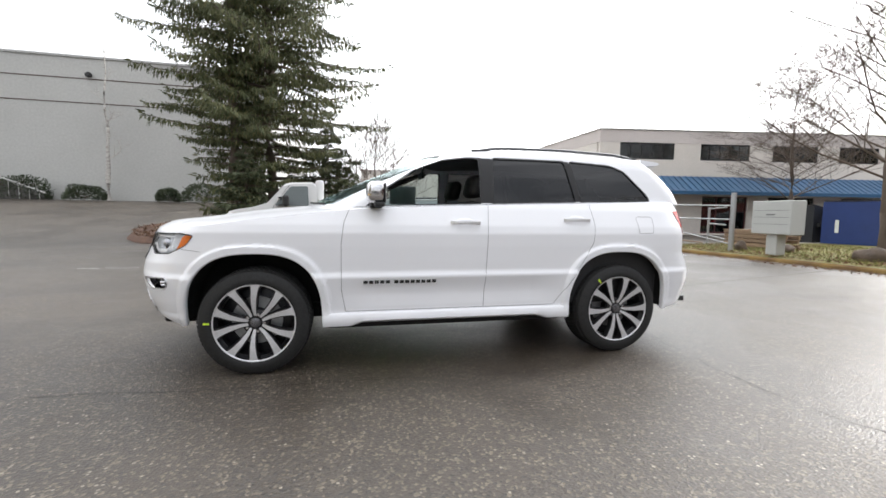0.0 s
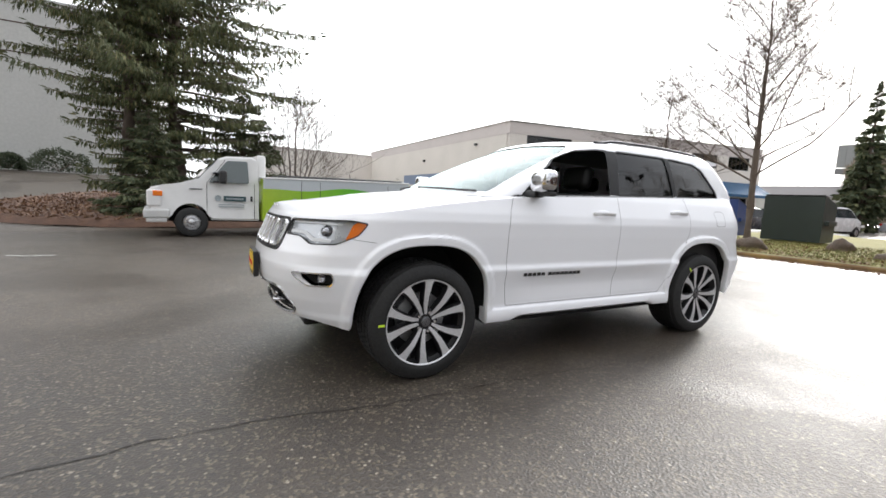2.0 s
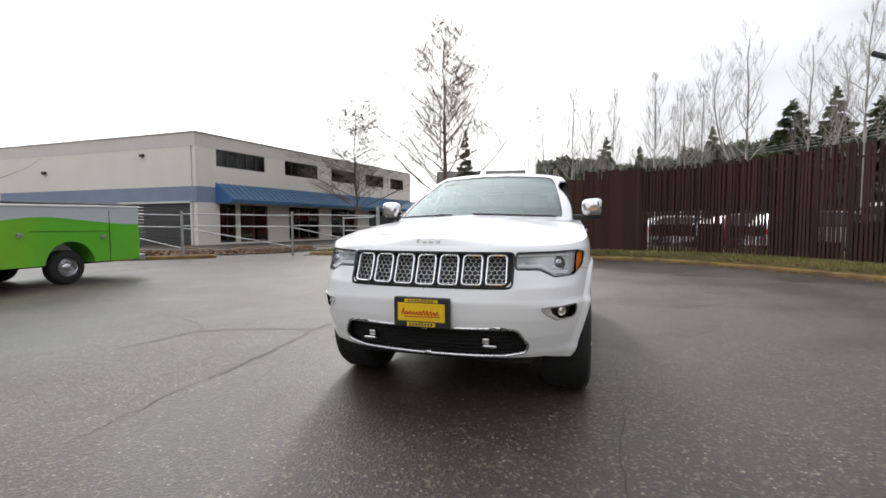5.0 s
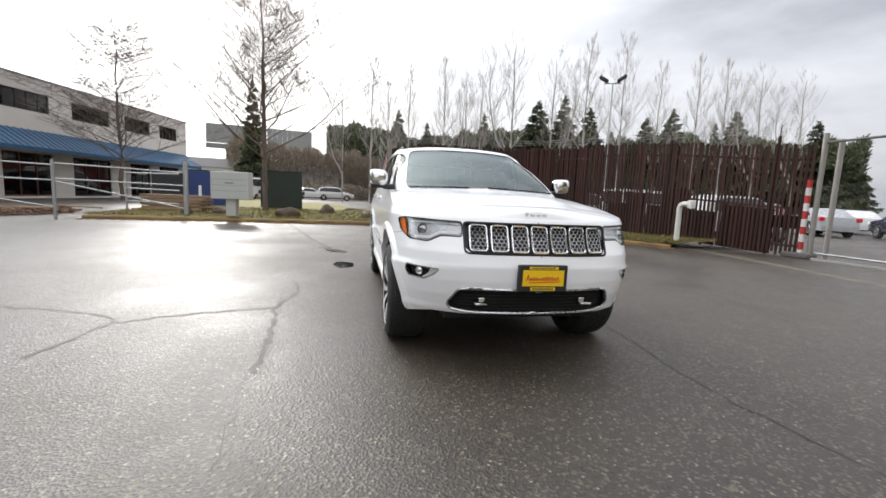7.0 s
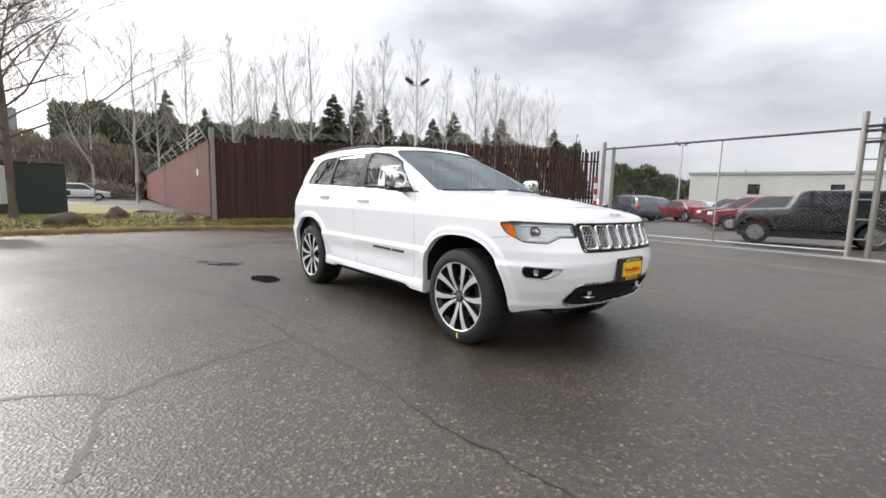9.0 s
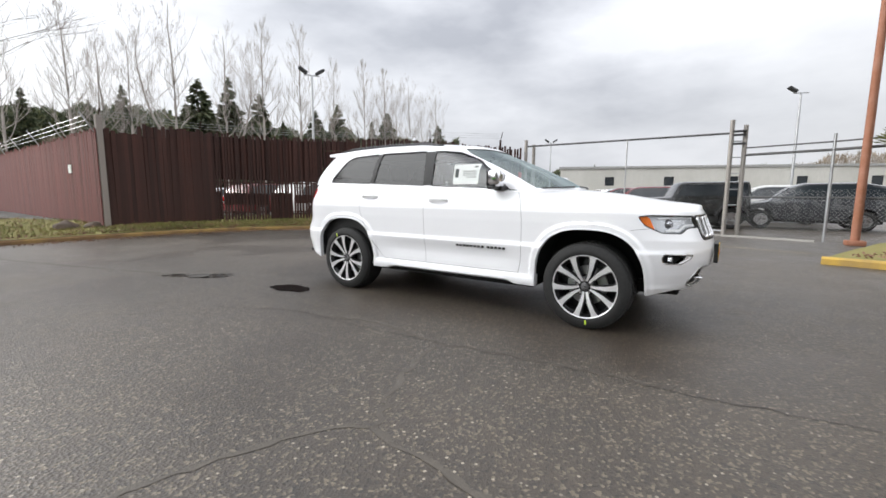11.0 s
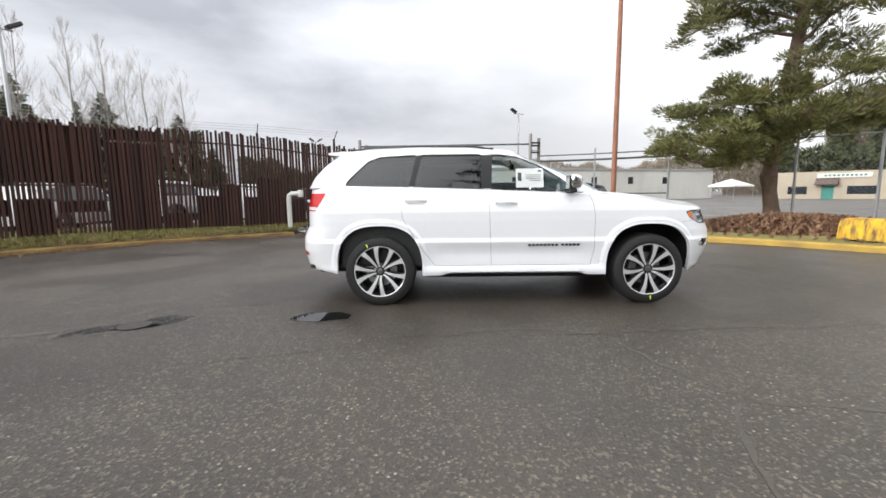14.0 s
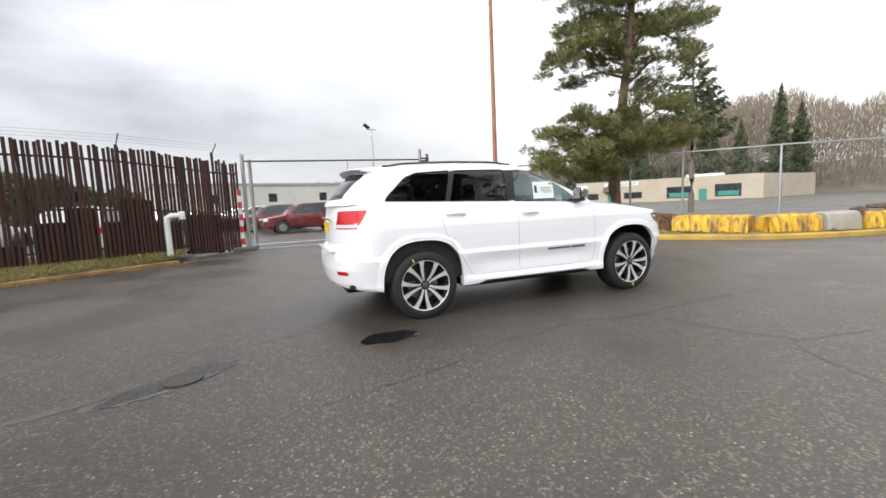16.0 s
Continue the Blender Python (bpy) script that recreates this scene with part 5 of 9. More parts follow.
def bare_tree(name, m, height, radius, seed, bark, label, leaders=1, depth=4, clear=0.25, spread=0.6, upward=0.25, density=14, group="", limb_len=0.42, kids=(3, 5), rmin=0.006):
    rng = random.Random(seed)
    tr = thing(name, m, label, "tree", group)
    big, fine = B(), B()
    turn0 = rng.uniform(0, 6.3)
    for k in range(leaders):
        base = Vector((0, 0, 0)) if k == 0 else Vector((0, 0, height * clear * rng.uniform(0.75, 1.0)))
        a = turn0 + 2 * math.pi * k / max(1, leaders - 1)
        lean = Vector((math.cos(a), math.sin(a), 0)) * (0.13 if k else 0.01) * height
        pts, n = [], 9
        h = height * (1.0 if k == 0 else rng.uniform(0.8, 0.95))
        for i in range(n):
            t = i / (n - 1)
            pts.append(base.lerp(Vector((lean.x, lean.y, h)), t) + Vector((rng.gauss(0, 0.012), rng.gauss(0, 0.012), 0)) * height * (0.4 if i else 0) + Vector((lean.x, lean.y, 0)) * 0.6 * math.sin(t * math.pi) * (1 if k else 0))
        r = radius * (1 if k == 0 else 0.6)
        limb(big, pts, r, r * 0.12, 9)
        for j in range(density):
            t = clear + (1 - clear) * (j + rng.random()) / density
            i = min(n - 2, int(t * (n - 1)))
            at = Vector(pts[i]).lerp(Vector(pts[i + 1]), t * (n - 1) - i)
            a = j * 2.4 + rng.uniform(-0.5, 0.5)
            d = Vector((math.cos(a), math.sin(a), 0.35 + 0.7 * upward + 0.5 * t))
            grow(big, fine, rng, at, d, height * limb_len * (1 - 0.75 * t) * rng.uniform(0.75, 1.15), r * (1 - t) * 0.28 + rmin, 1, depth, spread, upward, kids, 2, rmin)
    part("trunk", big, bark, tr, "bare trunk and limbs", smooth=60, recalc=False)
    if len(fine.verts):
        part("crown", fine, bark, tr, "leafless twigs", recalc=False)
    else:
        fine.free()
    return tr


def conifer(name, m, height, reach, seed, needles, label, whorls=26, per=6, clear=0.05, droop=0.25, spray=0.34, group="", dens=1.0, trunk_r=None, gap=0.12, shape=0.72, width=0.42):
    """A spruce or fir: drooping limbs in whorls, each hung with short needle sprays."""
    rng, rr = np.random.default_rng(seed), random.Random(seed)
    tr = thing(name, m, label, "tree", group)
    bm = B()
    limb(bm, [(0.02 * height * noise.noise(Vector((seed, i * 0.4, 0))), 0, height * i / 10) for i in range(11)], trunk_r or height * 0.017, 0.02, 8)
    cen, dirs, size = [], [], []
    for w in range(whorls):
        t = clear + (1 - clear) * (w / whorls) ** 0.9
        z0 = height * t
        R = reach * (1 - t) ** shape * (0.74 + 0.4 * rr.random()) * min(1.0, 0.74 + 1.1 * t) + 0.05
        n = max(3, int(per * (1 - 0.35 * t)))
        for k in range(n):
            if rr.random() < gap:
                continue
            a = 2 * math.pi * (k + rr.random()) / n + w
            L = R * rr.uniform(0.55, 1.15)
            z = z0 + rr.uniform(-0.6, 0.6) * height / whorls
            d = Vector((math.cos(a), math.sin(a), 0))
            pts = []
            for i in range(6):
                s = i / 5
                pts.append(Vector((0, 0, z)) + d * L * s + Vector((0, 0, L * (0.18 * s - droop * 1.6 * s * s + 0.22 * s ** 4))))
            limb(bm, pts, 0.012 * height * (1 - t) * 0.5 + 0.012, 0.006, 4)
            cnt = int((10 + L * 26) * dens)
            for i in range(cnt):
                s = rr.uniform(0.12, 1.0) ** 0.8
                j = min(4, int(s * 5))
                p = pts[j].lerp(pts[j + 1], s * 5 - j)
                side = Vector((-d.y, d.x, 0)) * rr.choice((-1, 1))
                wdt = L * 0.32 * (1 - s * 0.75) * rr.random()
                p = p + side * wdt + Vector((0, 0, -0.3 * wdt - rr.random() * 0.10))
                cen.append(p[:])
                q = d * 0.6 + side * rr.uniform(-0.2, 1.0) + Vector((0, 0, rr.uniform(-0.75, 0.12)))
                dirs.append(q[:])
                size.append(spray * (0.35 + 0.65 * min(1.0, R / (0.45 * reach))))
    part("trunk", bm, BARK, tr, "dark trunk and limbs", smooth=60, recalc=False)
    for i in range(int(60 * dens)):
        z = height * (1 - 0.08 * rr.random() ** 0.7)
        a, k = rr.uniform(0, 6.3), (height - z) / height
        cen.append((0.35 * reach * k * math.cos(a), 0.35 * reach * k * math.sin(a), z))
        dirs.append((math.cos(a), math.sin(a), 0.9))
        size.append(spray * 0.4)
    size = np.array(size)
    link("crown", leaf_mesh("crown", cen, dirs, size, size * width, needles, rng, 0.12), None, tr, "dense drooping needle sprays")
    return tr


def shrub(name, m, size, seed, mat, label, n=2500, leaf=0.09, group=""):
    rng = np.random.default_rng(seed)
    tr = thing(name, m, label, "shrub", group)
    bm, rr = B(), random.Random(seed)
    for k in range(9):
        a = rr.uniform(0, 6.3)
        limb(bm, [(0, 0, 0), (0.2 * size[0] * math.cos(a), 0.2 * size[1] * math.sin(a), 0.4 * size[2]), (0.4 * size[0] * math.cos(a), 0.4 * size[1] * math.sin(a), 0.8 * size[2])], 0.02, 0.008, 4)
    part("stem", bm, BARK, tr, "", recalc=False)
    u = rng.normal(size=(n, 3))
    u /= np.linalg.norm(u, axis=1, keepdims=True)
    u[:, 2] = np.abs(u[:, 2])
    lump = np.array([1 + 0.22 * noise.noise(Vector(p) * 2.0 + Vector((seed, 0, 0))) for p in u])
    cen = u * (rng.uniform(0.75, 1.0, n) * lump)[:, None] * np.array(size) * np.array([0.5, 0.5, 1.0])
    link("foliage", leaf_mesh("foliage", cen, u + rng.normal(size=(n, 3)) * 0.7, leaf, leaf * 0.55, mat, rng), None, tr, "small dense leaves")
    return tr


def T(x, y, z=0.0, rz=0.0, s=1.0):
    return Matrix.LocRotScale((x, y, z), Euler((0, 0, radians(rz))), (s, s, s))


# the big spruce on its bark island, its lower neighbour, and the hedge plants by the hall
def old_spruce(m, height, spread_at, seed, label, per=6, step=0.35, gap=0.22):
    """An old open spruce: long level limbs with lifted tips, side twigs, and curtains of hanging needles."""
    rng, rr = np.random.default_rng(seed), random.Random(seed)
    tr = thing("spruce_tree", m, label, "tree", "spruces on the island")
    bm, cen, dirs, size = B(), [], [], []
    limb(bm, [(0.012 * height * noise.noise(Vector((seed, i * 0.5, 0))), 0.012 * height * noise.noise(Vector((0, i * 0.5, seed))), height * i / 12) for i in range(13)], height * 0.015, 0.02, 8)
    z, w = 0.7, 0
    while z < height - 0.3:
        reach = lerp_table(spread_at, z)
        for k in range(per):
            if rr.random() < gap:
                continue
            a = 2 * math.pi * (k + rr.uniform(-0.35, 0.35)) / per + w * 0.77
            L = reach * rr.uniform(0.55, 1.12)
            d, q = Vector((math.cos(a), math.sin(a), 0)), Vector((-math.sin(a), math.cos(a), 0))
            sag, z0 = rr.uniform(0.10, 0.22), z + rr.uniform(-0.1, 0.1)
            pts = [Vector((0, 0, z0)) + d * L * s + q * 0.06 * L * math.sin(3 * s + w) + Vector((0, 0, L * (0.10 * s - sag * 1.9 * s * s + sag * 1.35 * s ** 3))) for s in np.linspace(0, 1, 7)]
            limb(bm, pts, 0.018 + 0.010 * L, 0.006, 4)
            n = int(L / 0.10)
            for i in range(n):
                s = 0.16 + 0.84 * (i + rr.random()) / n
                j = min(5, int(s * 6))
                p = pts[j].lerp(pts[j + 1], min(1.0, s * 6 - j))
                tw = (0.16 + 0.24 * L * (1.05 - s)) * rr.uniform(0.6, 1.2)
                sd = q * (1 if i % 2 else -1)
                v = (sd * 0.85 + d * 0.6 + Vector((0, 0, rr.uniform(-0.22, 0.10)))).normalized()
                m_ = max(5, int(tw / 0.019))
                for u in range(m_):
                    f = (u + rr.random()) / m_
                    c = p + v * tw * f + Vector((0, 0, -0.10 * tw * f * f))
                    cen.append(c[:])
                    g = rr.random()
                    if g < 0.42:
                        dirs.append((v.x * 0.35 + rr.gauss(0, 0.15), v.y * 0.35 + rr.gauss(0, 0.15), -1.0))
                        size.append(rr.uniform(0.12, 0.21))
                    else:
                        dirs.append((v.x + rr.gauss(0, 0.45), v.y + rr.gauss(0, 0.45), v.z + rr.gauss(0, 0.40)))
                        size.append(rr.uniform(0.09, 0.15))
            for i in range(5):
                cen.append((pts[-1] + Vector((rr.gauss(0, 0.05), rr.gauss(0, 0.05), rr.gauss(0, 0.04))))[:])
                dirs.append((d.x, d.y, 0.35))
                size.append(0.22)
        z += step * rr.uniform(0.75, 1.25)
        w += 1
    part("trunk", bm, BARK, tr, "dark trunk and level limbs", smooth=60, recalc=False)
    size = np.array(size)
    link("crown", leaf_mesh("crown", cen, dirs, size, size * 0.25, SPRUCE_GREEN, rng, 0.1), None, tr, "ragged hanging needle sprays with gaps")
    return tr


old_spruce(T(-3.75, 14.7, 0.35), 17.0, [(0.5, 1.3), (2.0, 2.3), (3.4, 3.7), (5.2, 4.7), (8.0, 4.3), (10.5, 3.4), (14.0, 1.9), (17.0, 0.3)], 11, "tall old dark-green spruce with ragged hanging limbs")
old_spruce(T(-5.0, 14.0, 0.35), 14.5, [(0.5, 1.0), (2.5, 1.5), (4.5, 2.2), (7.0, 2.8), (9.0, 3.1), (11.0, 2.2), (14.5, 0.3)], 29, "second spruce stem standing close to a taller one", per=5, gap=0.25)
conifer("spruce_tree", T(-4.3, 12.7, 0.3), 3.2, 1.7, 5, FIR_GREEN, "low bushy young spruce at the foot of a larger spruce", whorls=16, per=10, clear=0.02, spray=0.17, dens=5.0, gap=0.02, width=0.24)
conifer("spruce_tree", T(-1.5, 15.3, 0.2), 4.8, 2.5, 8, FIR_GREEN, "smaller dark-green spruce beside the large one", whorls=20, per=9, clear=0.03, spray=0.18, dens=4.2, gap=0.06, width=0.24)
bare_tree("bare_shrub", T(0.6, 16.4, 0.0), 5.8, 0.06, 21, BARK, "leafless many-stemmed shrub with fine grey twigs", leaders=7, depth=3, clear=0.10, spread=0.60, density=10, limb_len=0.5, kids=(4, 6), rmin=0.0045)
ISLAND = [(-8.9, 15.2), (-8.4, 13.2), (-7.2, 11.7), (-5.4, 11.0), (-3.0, 10.9), (-0.6, 11.4), (1.6, 12.6), (2.6, 14.4), (2.4, 16.6), (0.6, 18.2), (-3.0, 18.8), (-7.0, 17.8)]
bm = B()
il = smooth_line(ISLAND + [ISLAND[0]], 5)[:-1]
cx0, cy0 = -3.2, 14.6
rings = []
for k in (1.0, 0.97, 0.9, 0.75, 0.5, 0.25):
    rings.append([bm.verts.new((cx0 + (x - cx0) * k, cy0 + (y - cy0) * k, ground_z(x, y) * k + 0.02 + (0.16 if k < 0.99 else 0.0) + 0.55 * (1 - k) + 0.05 * noise.noise(Vector((x * k * 1.5, y * k * 1.5, 2))))) for x, y in il])
for a, b in zip(rings, rings[1:]):
    for i in range(len(il)):
        bm.faces.new((a[i], a[(i + 1) % len(il)], b[(i + 1) % len(il)], b[i]))
bm.faces.new(rings[-1])
tagged(part("planting_island", bm, MULCH, smooth=60), "bark-mulched raised island with a crumbling edge", "planting bed", kind="structure")
for i, (x, y, sx, sz) in enumerate(((-15.9, 25.6, 2.3, 0.85), (-11.4, 25.6, 1.3, 0.8), (-9.5, 25.6, 2.8, 1.15), (-19.5, 26.2, 3.6, 1.3))):
    shrub("shrub", T(x, y, ground_z(x, y) + 0.05), (sx, 1.4, sz), 30 + i, SHRUB_GREEN, "clipped dark green shrub by the concrete wall", 3000, 0.11, "shrubs by the hall")
bare_tree("birch_tree", T(-14.5, 25.4, ground_z(-14.5, 25.4)), 8.6, 0.15, 3, BIRCH_BARK, "slender young birch with a white trunk, leafless", leaders=1, depth=3, clear=0.20, density=7, limb_len=0.20, rmin=0.008)

# bare trees on the verge and by the offices
bare_tree("bare_tree", T(14.2, 4.87, 0.22), 9.3, 0.135, 7, BARK, "leafless deciduous tree with a straight central trunk on the verge", leaders=1, depth=4, clear=0.20, spread=0.58, upward=0.11, density=44, limb_len=0.46, kids=(4, 6), rmin=0.0046)
bare_tree("bare_tree", T(22.6, 14.1, 0.1), 9.0, 0.13, 17, BARK, "leafless spreading tree in front of the offices", leaders=1, depth=4, clear=0.20, spread=0.64, upward=0.05, density=40, limb_len=0.54, kids=(4, 6), rmin=0.0052)

# ---------------------------------------------------------------- concrete hall
hall = thing("concrete_hall", T(0, 0, 0), "tall plain grey concrete hall with two painted grooves", "building")
bm = B()
box(bm, -70, -6.0, 27.0, 62, -0.5, 10.25)
part("wall", bm, GREY_WALL, hall, "grey painted concrete wall")
bm = B()
box(bm, -70.2, -5.9, 26.93, 62.2, 10.25, 10.40, 0.02)
part("coping", bm, plain("grey_metal_coping", (0.42, 0.42, 0.41), 0.6), hall)
for z in (7.55, 9.0):
    bm = B()
    box(bm, -70, -5.97, 26.985, 27.02, z, z + 0.06)
    part("groove", bm, plain("brown_groove_paint", (0.09, 0.06, 0.05), 0.7), hall, "dark brown painted groove")
bm = B()
box(bm, -16.15, -15.85, 26.75, 27.0, 9.15, 9.35, 0.03)
box(bm, -16.08, -15.92, 26.8, 27.0, 9.35, 9.42, 0.02)
part("wall_lamp", bm, BLACK_PLASTIC, hall, "dark wall-pack lamp")
stair = thing("outdoor_stair", T(0, 0, 0), "sloping stair with a white rail along the hall wall", "stair")
bm = B()
prism(bm, [(-24.0, 1.4), (-18.2, 1.65), (-18.2, 1.75), (-24.0, 4.1)], "y", 25.9, 26.8)
part("flight", bm, plain("dark_concrete", (0.10, 0.095, 0.09), 0.85), stair)
bm = B()
tube(bm, (-24.0, 25.85, 4.4), (-18.0, 25.85, 2.0), 0.04)
for i in range(12):
    x = -23.8 + i * 0.5
    z = 4.3 - (x + 24) * 0.4
    tube(bm, (x, 25.85, z), (x, 25.85, z - 0.8), 0.02, seg=5)
part("hand_rail", bm, plain("white_rail_paint", (0.6, 0.6, 0.58), 0.5), stair, "white rail")

# ---------------------------------------------------------------- office building
FA = math.atan2(-4.05, 22.3)
office = thing("office_building", Matrix.Translation((15.25, 20.7, 0)) @ Matrix.Rotation(FA, 4, "Z"), "two-storey cream office block with a blue band and ribbon windows", "building")
LW, HB = 24.0, 6.72
WINS = [(1.32, 4.95), (6.70, 10.05), (11.60, 14.75), (16.2, 19.0), (20.2, 22.6)]
DOORS = [(1.45, 2.6), (2.9, 5.1), (7.0, 10.1), (11.5, 14.7), (16.6, 18.9), (20.0, 22.8)]


def wall_with_holes(bm, x0, x1, z0, z1, holes, y0, y1):
    """A wall slab along x with openings; holes are x0, x1, z0, z1."""
    xs = sorted({x0, x1, *[h[0] for h in holes], *[h[1] for h in holes]})
    zs = sorted({z0, z1, *[h[2] for h in holes], *[h[3] for h in holes]})
    for a, b in zip(xs, xs[1:]):
        for c, d in zip(zs, zs[1:]):
            mx, mz = (a + b) / 2, (c + d) / 2
            if not any(h[0] < mx < h[1] and h[2] < mz < h[3] for h in holes):
                box(bm, a, b, y0, y1, c, d)
    bmesh.ops.remove_doubles(bm, verts=bm.verts, dist=0.001)


bm = B()
wall_with_holes(bm, 0, LW, 0, HB - 0.8, [(a, b, 4.87, 5.92) for a, b in WINS] + [(a, b, 0.12, 2.55) for a, b in DOORS], 0, 0.35)
bmesh.ops.remove_doubles(bm, verts=bm.verts, dist=0.001)
part("front_wall", bm, CREAM, office, "cream stucco front wall")
bm = B()
box(bm, -0.0, LW, -0.012, 0.35, HB - 0.8, HB)
part("parapet", bm, CREAM_TOP, office, "pinkish painted parapet")
bm = B()
box(bm, -0.06, LW + 0.06, -0.08, 0.40, HB, HB + 0.07, 0.01)
part("coping", bm, plain("pale_coping", (0.5, 0.48, 0.46), 0.6), office)
bm = B()
wall_with_holes(bm, 0.002, 1.3, 2.6, 3.55, [], -0.006, 0.0)
part("blue_band", bm, BLUE_BAND, office, "faded blue painted band")
# unseen near-black wall and dark slabs: the unlit rooms' dimness is in their colour
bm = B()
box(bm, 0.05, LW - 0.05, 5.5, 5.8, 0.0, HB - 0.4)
part("inner_wall", bm, plain("unlit_room_dark", (0.06, 0.06, 0.06), 0.9), office)
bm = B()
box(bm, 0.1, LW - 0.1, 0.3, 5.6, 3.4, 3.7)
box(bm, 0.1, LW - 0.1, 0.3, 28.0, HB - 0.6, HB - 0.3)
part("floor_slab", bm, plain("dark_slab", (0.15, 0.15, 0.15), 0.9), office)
FRAME_DARK = plain("dark_window_frame", (0.04, 0.04, 0.042), 0.4, 0.5)
BLIND = plain("pale_blind", (0.45, 0.48, 0.47), 0.8)
for i, (a, b) in enumerate(WINS):
    w = new("window")
    w.parent = office
    w.location = ((a + b) / 2, 0.06, 5.395)
    hw, hh = (b - a) / 2, 0.525
    bm = B()
    wall_with_holes(bm, -hw, hw, -hh, hh, [(-hw + 0.06, hw - 0.06, -hh + 0.06, hh - 0.06)], 0, 0.08)
    for k in range(1, 5):
        x = -hw + 2 * hw * k / 5
        box(bm, x - 0.02, x + 0.02, 0.0, 0.07, -hh + 0.06, hh - 0.06)
    part("window_frame", bm, FRAME_DARK, w)
    for k in range(5):
        bm = B()
        x = -hw + 2 * hw * k / 5
        box(bm, x + 0.02, x + 2 * hw / 5 - 0.02, 0.03, 0.04, -hh + 0.05, hh - 0.05)
        part("pane", bm, GLASS_BLDG, w)
    bm = B()
    box(bm, -hw + 0.05, -hw + 0.6, 0.25, 0.28, -hh, hh)
    if i % 2 == 0:
        box(bm, hw - 0.7, hw - 0.05, 0.25, 0.28, -hh, hh)
    part("blind", bm, BLIND, w, "half-drawn pale blind")
for i, (a, b) in enumerate(DOORS):
    w = new("shop_front")
    w.parent = office
    w.location = ((a + b) / 2, 0.08, 0.12)
    hw = (b - a) / 2
    n = 2 if i < 2 else 3
    bm = B()
    wall_with_holes(bm, -hw, hw, 0, 2.43, [(-hw + 0.07 + k * (2 * hw - 0.07) / n, -hw + (k + 1) * (2 * hw - 0.07) / n, 0.1, 2.36) for k in range(n)], 0, 0.09)
    part("door_frame", bm, plain("dark_red_frame", (0.10, 0.03, 0.03), 0.5) if i in (1, 2) else FRAME_DARK, w)
    bm = B()
    box(bm, -hw + 0.05, hw - 0.05, 0.04, 0.05, 0.08, 2.38)
    part("pane", bm, GLASS_BLDG, w)
# standing-seam awning
aw = new("awning")
aw.parent = office
bm = B()
prism(bm, [(0.0, 3.82), (-1.55, 2.80), (-1.55, 2.58), (-1.50, 2.58), (-1.50, 2.72), (0.0, 3.70)], "x", 1.25, 23.6)
part("roof_sheet", bm, BLUE_ROOF, aw, "blue metal awning sheet")
for k in range(56):
    bm = B()
    x = 1.3 + k * 0.405
    prism(bm, [(0.0, 3.825), (-1.55, 2.805), (-1.55, 2.85), (0.0, 3.87)], "x", x - 0.02, x + 0.02)
    part("seam_rib", bm, BLUE_ROOF, aw)
bm = B()
prism(bm, [(0.0, 3.82), (-1.55, 2.80), (-1.55, 2.58), (0.0, 2.58)], "x", 1.21, 1.25)
part("end_panel", bm, paint("deep_blue_panel", (0.04, 0.12, 0.30), 0.35, 0.2), aw, "deep blue end panel")
# the long side wall and the back wing, square to the yard
side_wall = thing("office_wing", T(15.25, 20.7, 0), "long cream side wing with blue band and a dark roll-up door", "building")
bm = B()
hol = [(0.5, 6.4, 0.0, 2.55)]
m90 = Matrix.Rotation(radians(90), 4, "Z")
wall_with_holes(bm, 0.36, 29.0, 0, HB - 0.8, hol, -0.35, 0)
bmesh.ops.transform(bm, matrix=m90, verts=bm.verts)
bmesh.ops.remove_doubles(bm, verts=bm.verts, dist=0.001)
part("side_wall", bm, CREAM, side_wall, "cream stucco side wall")
bm = B()
box(bm, -0.012, 0.35, 0.0, 29.0, HB - 0.8, HB)
box(bm, -0.06, 0.38, 0.0, 29.0, HB, HB + 0.07)
part("parapet", bm, CREAM_TOP, side_wall, "pinkish painted parapet")
bm = B()
box(bm, -0.006, 0.0, 0.0, 18.0, 2.6, 3.55)
part("blue_band", bm, BLUE_BAND, side_wall, "faded blue painted band")
rd = new("roll_door")
rd.parent = side_wall
for k in range(13):
    bm = B()
    box(bm, 0.12, 0.16, 0.52, 6.38, 0.02 + k * 0.195, 0.205 + k * 0.195, 0.01)
    part("door_slat", bm, plain("dark_door_slats", (0.05, 0.05, 0.052), 0.5), rd)
bm = B()
box(bm, -0.03, 0.1, 0.38, 0.5, 0, 2.66)
box(bm, -0.03, 0.1, 6.4, 6.52, 0, 2.66)
box(bm, -0.03, 0.1, 0.38, 6.52, 2.55, 2.68)
part("door_trim", bm, plain("white_trim", (0.6, 0.6, 0.58), 0.6), rd, "white door trim")
bm = B()
box(bm, -0.16, 0.0, 4.0, 4.3, 5.45, 5.6, 0.02)
box(bm, -0.16, 0.0, 13.0, 13.3, 4.7, 4.9, 0.02)
part("wall_lamp", bm, BLACK_PLASTIC, side_wall)
bm = B()
box(bm, -14.0, 0.0, 28.6, 29.0, 0, 6.1)
part("back_wing", bm, CREAM, side_wall, "lower cream back wing")
bm = B()
box(bm, -14.0, 0.0, 28.55, 29.05, 6.1, 6.35)
part("back_parapet", bm, CREAM_TOP, side_wall)
for i, (x, y, h) in enumerate(((11.4, 45.0, 3.2), (8.6, 45.5, 2.9), (14.2, 38.0, 2.8))):
    bare_tree("bare_shrub", T(x, y, 0), h, 0.05, 60 + i, BARK, "small leafless shrub by the cream wall", leaders=4, depth=3, clear=0.1, density=7, limb_len=0.5, rmin=0.010, group="shrubs by the offices")

